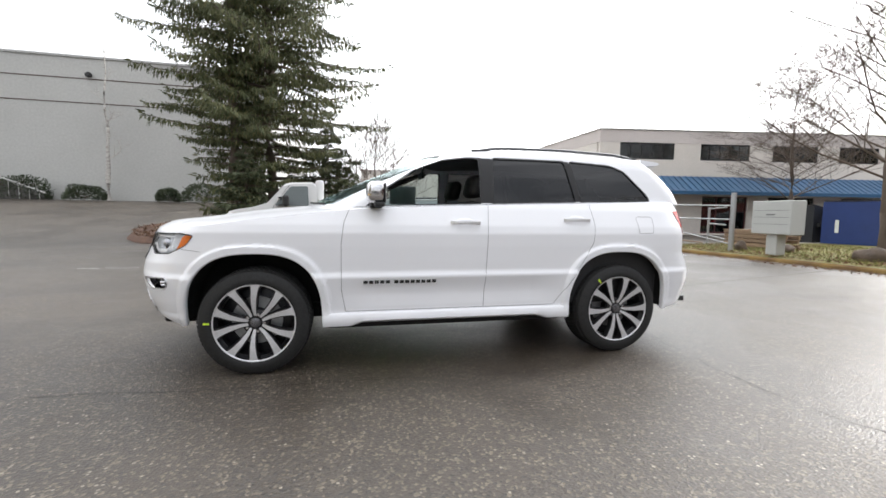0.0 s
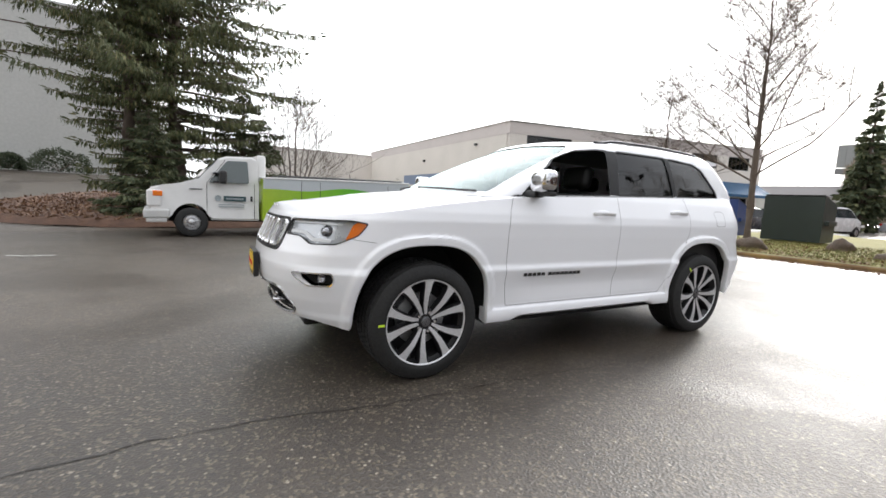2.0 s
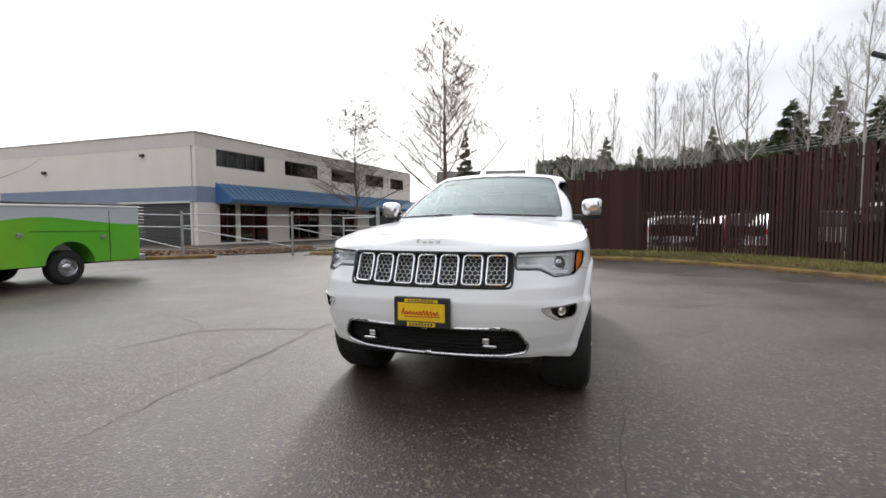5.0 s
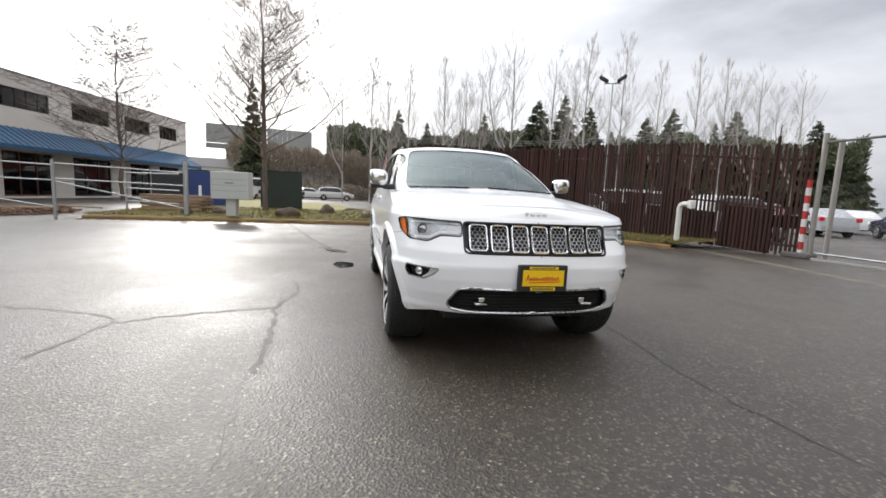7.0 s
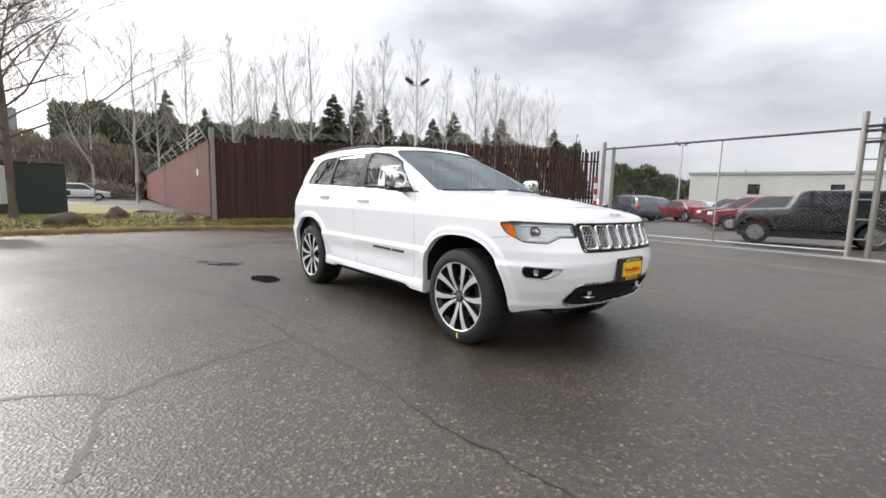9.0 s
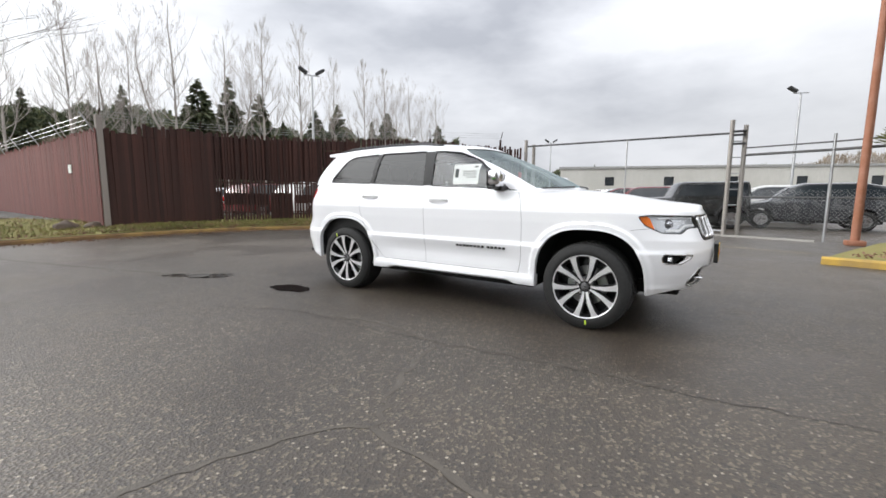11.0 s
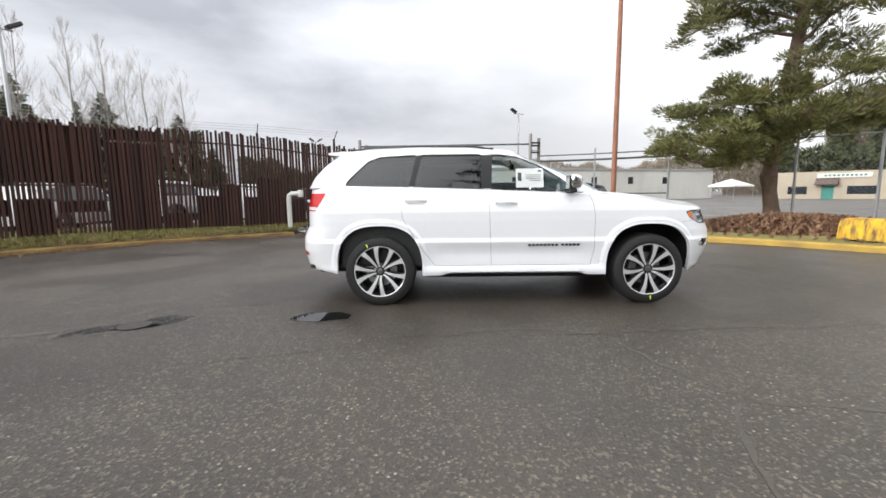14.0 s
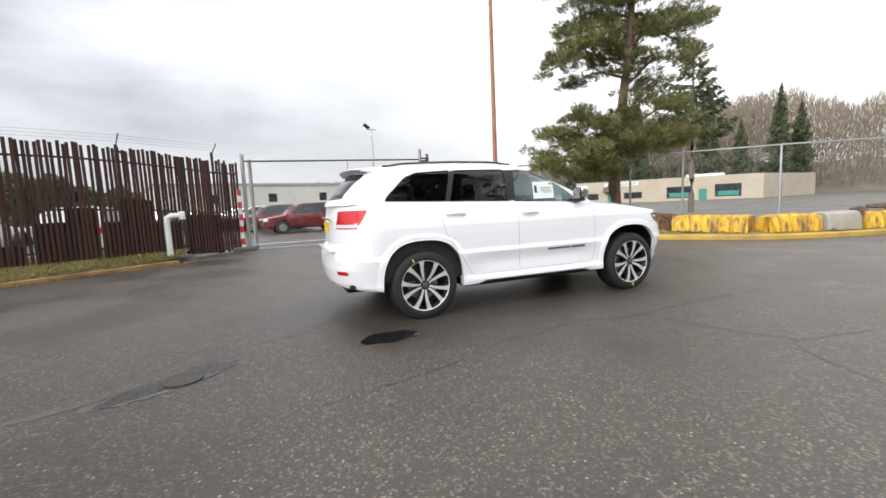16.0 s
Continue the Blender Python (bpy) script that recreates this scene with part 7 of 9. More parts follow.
# loose gate frame leaning by the drive
bm = B()
for z in (0.5, 0.95, 1.5):
    tube(bm, (10.9, 6.95, z), (12.6, 9.3, z), 0.022, seg=6)
tube(bm, (12.6, 9.3, 0.2), (12.6, 9.3, 1.55), 0.04, seg=8)
tagged(part("gate_frame", bm, STEEL), "galvanised tube gate standing open by post", "gate")
# rubble bank and brown leaves at the drive edge
kerb("kerb", [(5.0, 14.8), (6.4, 12.9), (7.6, 11.6)], KERB_OLD, "broken low kerb edge by the office drive")


def scatter(name, n, region, mat, label, category, size, seed, z=0.02, lift=0.0, tall=0.0):
    """Leaves or blades strewn over a region given by a function of two random numbers."""
    rng = np.random.default_rng(seed)
    cen, dirs = [], []
    for _ in range(n):
        x, y, zz = region(rng.random(), rng.random())
        cen.append((x, y, zz + z))
        dirs.append((rng.normal(), rng.normal(), tall + 0.25 * abs(rng.normal())))
    me = leaf_mesh(name, cen, dirs, size, size * (0.6 if tall < 1 else 0.10), mat, rng)
    return tagged(link(name, me, None), label, category, kind="stuff")


def verge_at(a, b):
    i = a * (len(kl) - 1)
    k = min(len(kl) - 2, int(i))
    f = i - k
    q = [kl[k][c] + (kl[k + 1][c] - kl[k][c]) * f for c in (0, 1)]
    r = [fl_[k][c] + (fl_[k + 1][c] - fl_[k][c]) * f for c in (0, 1)]
    d = math.hypot(r[0] - q[0], r[1] - q[1])
    t = min(1.0, b * min(1.0, 6.0 / d))
    return q[0] + (r[0] - q[0]) * t, q[1] + (r[1] - q[1]) * t, 0.11 + 0.19 * t ** 0.7


scatter("island_litter", 5200, lambda a, b: (lambda q, k: (cx0 + (q[0] - cx0) * k, cy0 + (q[1] - cy0) * k, ground_z(*q) * k + 0.18 + 0.55 * (1 - k)))(il[min(len(il) - 1, int(a * len(il)))], 0.45 + 0.53 * b), DEAD_LEAF, "brown bark scraps and dead leaves strewn over the island", "leaves", 0.10, 25, 0.01, tall=0.3)
scatter("grass", 42000, lambda a, b: verge_at(a, b ** 1.3), GRASS_BLADE, "short mossy grass blades on the verge", "grass", 0.10, 5, 0.0, tall=1.6)
scatter("fallen_leaves", 4500, lambda a, b: verge_at(a, b ** 2), DEAD_LEAF, "brown fallen leaves along the verge", "leaves", 0.08, 6, 0.03)
scatter("kerb_litter", 2600, lambda a, b: (lambda p: (p[0] - 0.25 - 0.5 * b * b, p[1], 0.0))(verge_at(a, 0)), DEAD_LEAF, "leaf litter and grit in the gutter", "leaves", 0.05, 7, 0.008)

# earth, timber and leaf litter strewn along the drive to the offices
DRIVE = [(6.4, 15.6), (7.6, 14.2), (9.0, 12.4), (10.6, 11.2), (12.6, 10.9)]
dl = smooth_line(DRIVE, 8)
bank("earth_strip", dl, [(x + 0.9 + 0.2 * math.sin(i), y + 1.1) for i, (x, y) in enumerate(dl)], 0.03, 0.10, MULCH, "strip of bare brown earth along the drive", lump=0.08, seed=21)
scatter("leaf_litter", 3600, lambda a, b: (lambda p: (p[0] + 1.3 * b - 0.2, p[1] + 1.4 * b - 0.2, 0.05))(dl[min(len(dl) - 1, int(a * len(dl)))]), DEAD_LEAF, "brown leaf litter and bark along the drive", "leaves", 0.11, 22, 0.03, tall=0.3)
rt = random.Random(31)
for x, y, L, rz, tilt in ((8.4, 14.6, 2.6, -38, 3), (9.3, 13.6, 2.2, -52, 5), (11.2, 12.2, 3.0, -30, 2), (12.4, 11.9, 2.4, -12, 4), (10.2, 13.0, 1.8, 20, 0), (13.2, 11.5, 2.0, -60, 3)):
    bm = B()
    box(bm, -L / 2, L / 2, -0.07, 0.07, 0.0, 0.045, 0.004)
    ob = tagged(part("timber_plank", bm, WOOD), "weathered timber plank lying on the earth", "plank", "planks by the drive")
    ob.matrix_basis = Matrix.LocRotScale((x, y, 0.16 + rt.uniform(0, 0.05)), Euler((0, radians(tilt), radians(rz))), None)

# white bent gas pipe by the fence
bm = B()
sweep(bm, [(5.62, -7.85, 0.1), (5.62, -7.85, 1.1), (5.60, -7.85, 1.2), (5.52, -7.87, 1.25), (5.28, -7.92, 1.25)], [(0.075 * a, 0.075 * b) for a, b in circle(1, 10)], up=(0, 1, 0.01))
box(bm, 5.2, 5.34, -8.0, -7.84, 1.14, 1.36, 0.02)
tagged(part("access_post", bm, plain("white_post_paint", (0.62, 0.62, 0.58), 0.6), smooth=40), "white bent steel access-control post by fence", "post")

# ---------------------------------------------------------------- gate and chain-link
def chain_link(name, a, b, z0, z1, parent, pitch=0.075, r=0.0028):
    """Diamond wire netting between two posts."""
    a, b = Vector((*a, 0)), Vector((*b, 0))
    L, H = (b - a).length, z1 - z0
    d = (b - a) / L
    v, f = [], []
    def wire(p, q):
        n = len(v)
        w = Vector((-d.y, d.x, 0)) * r
        for e in (p, q):
            v.append(tuple(e + w)), v.append(tuple(e - w + Vector((0, 0, r)))), v.append(tuple(e - w - Vector((0, 0, r))))
        for k in range(3):
            f.append((n + k, n + (k + 1) % 3, n + 3 + (k + 1) % 3, n + 3 + k))
    s = -H
    while s < L:
        for sg in (1, -1):
            s0, s1 = max(0.0, s), min(L, s + H)
            if s1 > s0:
                za, zb = (z0 + (s0 - s), z0 + (s1 - s)) if sg > 0 else (z1 - (s0 - s), z1 - (s1 - s))
                wire(a + d * s0 + Vector((0, 0, za)), a + d * s1 + Vector((0, 0, zb)))
        s += pitch
    me = bpy.data.meshes.new(name)
    me.from_pydata(v, [], f)
    me.materials.append(STEEL)
    return tagged(link(name, me, None, parent, "galvanised diamond netting"), kind="stuff")


gate = thing("sliding_gate", T(0, 0, 0), "chain-link sliding gate with tall posts and a top track", "gate")
G0, G1 = (3.82, -10.3), (-2.42, -10.55)
for (x, y), h in ((G0, 3.15), ((3.62, -10.55), 3.0), (G1, 3.35), ((-2.75, -10.65), 3.2)):
    bm = B()
    tube(bm, (x, y, 0), (x, y, h), 0.06, seg=12)
    part("post", bm, plain("dull_gate_post", (0.30, 0.28, 0.26), 0.6, 0.5), gate, "weathered steel post", smooth=40)
bm = B()
tube(bm, (*G0, 2.92), (*G1, 2.98), 0.030, seg=8)
part("top_track", bm, plain("dark_track", (0.10, 0.10, 0.10), 0.6, 0.5), gate, "dark top track")
for z in (0.14, 0.9):
    bm = B()
    tube(bm, (G0[0], G0[1] - 0.05, z), (G1[0], G1[1] - 0.05, z), 0.028, seg=8)
    if z < 0.5:
        part("bottom_rail", bm, STEEL, gate)
    else:
        bm.free()
for k in (0.55,):
    x = G0[0] + (G1[0] - G0[0]) * k
    y = G0[1] + (G1[1] - G0[1]) * k
    bm = B()
    tube(bm, (x, y, 0.1), (x, y, 2.92), 0.022, seg=6)
    part("stile", bm, STEEL, gate)
chain_link("netting", G0, G1, 0.12, 1.9, gate, 0.10, 0.0011)
for k in range(6):
    bm = B()
    tube(bm, (*G1, 0.45 + 0.46 * k), (-2.75, -10.65, 0.45 + 0.46 * k), 0.018, seg=6)
    part("rung", bm, STEEL, gate)
for k, z in enumerate((2.55, 2.2, 2.45)):
    bm = B()
    box(bm, G1[0] - 0.35, G1[0] - 0.02, G1[1] - 0.1, G1[1] + 0.05, z + 0.45, z + 0.5, 0.005)
    part("bracket", bm, BLACK_PLASTIC, gate)
sp = thing("striped_post", T(4.0, -10.22, 0), "red and white striped post beside the gate", "post")
for k in range(10):
    bm = B()
    tube(bm, (0, 0, k * 0.2), (0, 0, k * 0.2 + 0.2), 0.062, seg=12)
    part("band", bm, plain("red_band", (0.45, 0.03, 0.03), 0.6) if k % 2 else plain("white_band", (0.65, 0.64, 0.62), 0.6), sp)
bm = B()
box(bm, 3.6, 4.3, -10.3, -9.95, 0, 0.12, 0.03)
tagged(part("post_footing", bm, plain("dark_footing", (0.12, 0.11, 0.10), 0.85)), "low dark concrete footing under the striped post", "footing")

# fence on from the gate: posts, dark cables and netting to the pine corner
cf = thing("chain_link_fence", T(0, 0, 0), "chain-link fence with tall galvanised posts", "fence")
CF = [(-2.75, -10.65), (-4.6, -9.95), (-6.6, -8.7), (-9.2, -6.8), (-10.55, -5.75), (-12.5, -3.75), (-15.6, -1.6)]
for i, (x, y) in enumerate(CF[1:]):
    bm = B()
    h = 2.75 if i < 4 else 2.65
    if i == 5:
        tube(bm, (x, y, 0), (x + 0.3, y + 0.2, 3.6), 0.05, seg=10)
    else:
        tube(bm, (x, y, 0), (x, y, h), 0.035, seg=8)
    part("post", bm, STEEL, cf, "galvanised post", smooth=40)
for (a, b) in zip(CF[2:], CF[3:]):
    bm = B()
    tube(bm, (*a, 2.66), (*b, 2.66), 0.024, seg=6)
    part("top_rail", bm, STEEL, cf)
    chain_link("netting", a, b, 0.1, 2.64, cf, 0.12, 0.0016)
for a, b in zip(CF[:3], CF[1:3]):
    for z, r in ((2.55, 0.02), (2.35, 0.035), (1.15, 0.02)):
        bm = B()
        tube(bm, (*a, z), (*b, z), r, seg=6)
        part("cable", bm, plain("dark_cable", (0.06, 0.06, 0.06), 0.6), cf, "dark horizontal cable")
    chain_link("netting", a, b, 0.08, 1.35, cf, 0.10, 0.0018)
bm = B()
sweep(bm, [(x, y, 0.0) for x, y in smooth_line([(3.5, -10.0), (0.5, -10.1), (-2.4, -10.2), (-4.4, -9.7)], 4)], [(-0.06, 0), (0.06, 0), (0.06, 0.05), (-0.06, 0.05)])
tagged(part("gate_channel", bm, plain("pale_concrete_strip", (0.32, 0.31, 0.29), 0.85)), "low pale concrete strip under the gate", "kerb", kind="structure")
bm = B()
gl = smooth_line([(8.0, -6.9), (5.0, -7.9), (1.5, -7.5), (-1.5, -7.2), (-4.0, -6.7)], 6)
for off in (0.0, 0.16):
    prev = None
    for x, y in gl:
        q = (bm.verts.new((x, y - off, 0.004)), bm.verts.new((x, y - off - 0.06, 0.004)))
        if prev:
            bm.faces.new((prev[0], q[0], q[1], prev[1]))
        prev = q
tagged(part("road_line", bm, grainy("worn_line_paint", (0.32, 0.28, 0.20), (0.14, 0.12, 0.10), 3, 40, (0.7, 0.9), 0.3)), "worn double yellow-grey line on the asphalt", "road marking", kind="structure")

# rusty tall pole
bm = B()
tube(bm, (0, 0, 0), (0, 0, 13.5), 0.092, 0.055, seg=14)
box(bm, -0.18, 0.18, -0.18, 0.18, 0, 0.12, 0.02)
box(bm, -0.3, 0.3, -0.05, 0.05, 11.9, 12.0)
ob = tagged(part("lamp_mast", bm, grainy("rusted_orange_steel", (0.26, 0.10, 0.05), (0.34, 0.17, 0.12), 2, 25, (0.7, 0.9), 0.4), smooth=40), "tall tapered rust-orange steel mast", "pole")
ob.matrix_basis = T(-5.1, -9.44, 0)

# yellow kerb, mulch mound, barriers, pine
YK = [(-3.9, -5.2), (-5.2, -4.85), (-6.5, -3.8), (-7.45, -2.7), (-8.5, -1.55), (-10.2, -0.85), (-13.0, -0.2), (-18.0, 0.6)]
YPAINT = grainy("worn_yellow_kerb_paint", (0.50, 0.32, 0.05), (0.30, 0.20, 0.07), 2.5, 25, (0.6, 0.85), 0.5)
kerb("yellow_kerb", YK, YPAINT, "worn yellow-painted kerb with chipped edges")
yl = smooth_line(YK, 6)
bank("mulch_bed", yl, [(x - 1.6 - 1.2 * min(1, i / 14), y - 3.6 + 2.4 * min(1, max(0, (i - 14) / 10))) for i, (x, y) in enumerate(yl)], 0.10, 0.16, GRASS_GROUND, "rough grass and leaf-strewn bed behind the yellow kerb", lump=0.06, seed=4)
bm = B()
rings = []
for k in (1.0, 0.85, 0.6, 0.3):
    rings.append([bm.verts.new((-8.3 + 2.3 * k * math.cos(a) - 0.35 * k * math.sin(a), -5.6 + 1.35 * k * math.sin(a) - 0.9 * k * math.cos(a), 0.08 + 0.42 * (1 - k ** 2) + 0.08 * noise.noise(Vector((math.cos(a) * 3 * k, math.sin(a) * 3 * k, 1))))) for a in np.linspace(0, 2 * math.pi, 37)[:-1]])
for a, b in zip(rings, rings[1:]):
    for i in range(36):
        bm.faces.new((a[i], a[(i + 1) % 36], b[(i + 1) % 36], b[i]))
bm.faces.new(rings[-1])
tagged(part("mulch_mound", bm, MULCH, smooth=60), "low mound of brown bark and dead bracken", "planting bed", kind="structure")
scatter("dead_bracken", 9000, lambda a, b: (lambda r, th: (-8.3 + 2.3 * r * math.cos(th) - 0.35 * r * math.sin(th), -5.6 + 1.35 * r * math.sin(th) - 0.9 * r * math.cos(th), 0.06 + 0.42 * (1 - r * r)))(math.sqrt(a), 6.283 * b), DEAD_LEAF, "tangled dead brown bracken on the mound", "undergrowth", 0.16, 9, 0.02, tall=0.7)
scatter("fallen_leaves", 1500, lambda a, b: (lambda p: (p[0] - 0.2 - 1.4 * b, p[1] - 1.6 * b, 0.13))(yl[min(len(yl) - 1, int(a * len(yl)))]), DEAD_LEAF, "brown fallen leaves behind the yellow kerb", "leaves", 0.07, 10, 0.03)
YB = Mat("worn_yellow_barrier_paint")
yn = YB.tex("Noise", 2.2, 6, 0.7)
yv = YB.tex("Noise", 9.0, 5, 0.7, (1, 1, 0.18))
YB.color(YB.mix(YB.ramp(yv, [(0.42, 0.0), (0.62, 0.95)]), YB.mix(YB.ramp(yn, [(0.4, 0.0), (0.7, 1.0)]), (0.72, 0.44, 0.02), (0.60, 0.32, 0.03)), (0.12, 0.07, 0.04)))
YB.rough(yn, 0.55, 0.8).bump(yv, 0.3, 0.006)
YB = YB.m
CONC = grainy("old_concrete", (0.36, 0.34, 0.30), (0.26, 0.23, 0.19), 1.5, 20, (0.75, 0.9), 0.4)


def barrier(m, L, mat, label, h=0.46):
    bm = B()
    n = 14
    rows = []
    for i in range(n + 1):
        x = -L / 2 + L * i / n
        dip = 0.03 * noise.noise(Vector((x * 1.7, L, 0))) - (0.03 if i in (0, n) else 0)
        rows.append([bm.verts.new(p) for p in ((x, -0.30, 0), (x, -0.28, h * 0.55), (x, -0.24, h - 0.05 + dip), (x, -0.18, h + dip), (x, 0.18, h + dip), (x, 0.24, h - 0.05 + dip), (x, 0.28, h * 0.55), (x, 0.30, 0))])
    for a, b in zip(rows, rows[1:]):
        for j in range(7):
            bm.faces.new((a[j], a[j + 1], b[j + 1], b[j]))
    bm.faces.new(rows[0]), bm.faces.new(rows[-1][::-1])
    ob = part("concrete_barrier", bm, mat, smooth=35)
    ob.matrix_basis = m
    return tagged(ob, label, "barrier", "barriers on the kerb")


def between(ax, ay, bx, by, z):
    return T((ax + bx) / 2, (ay + by) / 2, z, math.degrees(math.atan2(by - ay, bx - ax)))


barrier(between(-8.25, -4.05, -8.75, -2.2, 0.13), 1.92, YB, "chipped yellow concrete barrier block on the kerb", 0.46)
barrier(between(-8.95, -2.0, -10.15, -1.55, 0.13), 1.28, YB, "sooty yellow concrete barrier block on the kerb", 0.44)
barrier(between(-10.25, -1.5, -11.1, -1.2, 0.13), 0.9, CONC, "bare grey concrete barrier block on the kerb", 0.46)
barrier(between(-11.2, -1.15, -13.0, -0.6, 0.13), 1.9, YB, "yellow concrete barrier block with rubble on it", 0.44)
for i, (x, y) in enumerate(((-11.3, -1.15), (-11.8, -1.0), (-12.3, -0.85), (-12.0, -0.9))):
    rock(T(x, y, 0.60 + 0.06 * (i % 2)), (0.25, 0.18, 0.10), 50 + i, "pale broken concrete lump lying on barrier")


def pine_tree(m, seed):
    """An open pine: leaning trunk, long limbs, needle tufts gathered in flat clouds."""
    rng, rr = np.random.default_rng(seed), random.Random(seed)
    tr = thing("pine_tree", m, "leaning open-crowned pine with clouds of yellow-green needles", "tree")
    bm = B()
    trunk = [Vector(p) for p in ((0, 0, 0), (0.16, -0.05, 1.2), (0.05, 0.1, 2.6), (-0.1, 0.1, 4.2), (-0.3, 0.2, 6.0), (-0.35, 0.3, 8.0), (-0.5, 0.35, 10.2), (-0.5, 0.35, 12.0))]
    limb(bm, trunk, 0.25, 0.03, 10)
    cen, dirs = [], []
    # limbs: height, heading in degrees, length, rise
    limbs = [(2.05, 8, 3.6, -0.12), (2.25, 25, 3.1, -0.10), (2.15, -15, 3.0, -0.10), (2.45, -45, 2.8, -0.05), (2.45, 60, 2.6, 0.00), (2.65, 5, 3.0, 0.00), (2.85, -25, 2.5, 0.05), (2.75, 35, 2.5, 0.02), (2.85, 110, 2.4, -0.05), (2.75, 150, 2.6, -0.10), (2.95, -90, 2.4, 0.00), (3.15, 180, 2.2, -0.05), (3.25, -5, 2.0, 0.12), (3.35, 60, 2.0, 0.15), (3.45, -60, 1.9, 0.15), (3.55, 140, 1.8, 0.10), (3.65, 230, 2.0, 0.00), (2.45, 260, 2.2, 0.00),
             (5.5, -15, 3.0, -0.02), (5.7, 15, 2.8, 0.0), (5.9, -40, 2.6, 0.05), (6.3, 0, 2.6, 0.08), (5.8, 210, 1.4, 0.0), (6.3, 160, 2.9, -0.05), (6.6, 140, 2.4, 0.0), (6.9, 185, 2.3, 0.0),
             (4.7, 200, 2.2, 0.0), (4.9, 100, 2.2, 0.05), (5.1, -70, 2.0, 0.05), (6.0, 90, 2.2, 0.05), (6.1, -110, 2.0, 0.05), (6.8, -30, 2.3, 0.08), (7.0, 40, 2.0, 0.10), (7.2, 230, 2.0, 0.05), (7.3, 110, 2.0, 0.10), (8.4, 160, 2.6, 0.05), (8.0, -100, 1.9, 0.10),
             (7.5, -20, 2.4, 0.10), (7.8, 20, 2.2, 0.10), (7.7, 165, 3.6, 0.10), (8.2, -50, 2.2, 0.10), (8.6, 100, 2.0, 0.10), (8.8, 0, 2.0, 0.15), (9.2, 200, 2.2, 0.10), (9.6, -30, 1.9, 0.20), (10.0, 150, 1.8, 0.20), (10.4, 60, 1.6, 0.30), (10.9, -60, 1.4, 0.30), (11.4, 120, 1.1, 0.40), (11.8, 0, 0.9, 0.50)]
    for z, hd, L, rise in limbs:
        k = max(i for i in range(len(trunk) - 1) if trunk[i].z <= z)
        s = (z - trunk[k].z) / (trunk[k + 1].z - trunk[k].z)
        p0 = trunk[k].lerp(trunk[k + 1], min(1, s))
        a = radians(hd + rr.uniform(-10, 10))
        d = Vector((math.cos(a), math.sin(a), 0))
        pts = [p0 + d * L * t + Vector((0, 0, L * (rise * t + 0.10 * math.sin(t * 5 + z)))) for t in np.linspace(0, 1, 6)]
        limb(bm, pts, 0.055, 0.015, 5)
        for j in range(int(7 + L * 6)):
            t = rr.uniform(0.22, 1.05)
            i = min(4, int(t * 5))
            c = pts[i].lerp(pts[i + 1], min(1.2, t * 5 - i)) + Vector((rr.gauss(0, 0.26), rr.gauss(0, 0.26), rr.gauss(0.04, 0.13)))
            limb(bm, [pts[i], (pts[i] + c) / 2 + Vector((0, 0, 0.05)), c], 0.012, 0.005, 3)
            n = 150
            for _ in range(n):
                u = Vector((rr.gauss(0, 1), rr.gauss(0, 1), rr.gauss(0, 0.5)))
                u.normalize()
                q = c + Vector((u.x * 0.27, u.y * 0.27, u.z * 0.15)) * rr.random() ** 0.4
                cen.append(q[:])
                dirs.append((u.x + d.x * 0.5, u.y + d.y * 0.5, u.z * 0.6 + 0.55))
    part("trunk", bm, grainy("red_brown_pine_bark", (0.13, 0.085, 0.06), (0.22, 0.15, 0.11), 4, 25, (0.8, 0.95), 0.8, 0.01), tr, "red-brown trunk and limbs", smooth=60, recalc=False)
    link("crown", leaf_mesh("crown", cen, dirs, 0.16, 0.024, PINE_GREEN, rng), None, tr, "clouds of needle tufts")
    return tr


pine_tree(T(-8.65, -6.8, 0.40, 0), 77)
# second pine further off
conifer("pine_tree", T(-22.0, -14.5, 0), 10.5, 3.6, 41, FIR_GREEN, "broad dark pine beyond the chain-link fence", whorls=18, per=8, clear=0.45, droop=0.1, spray=0.4, dens=1.0, gap=0.2)


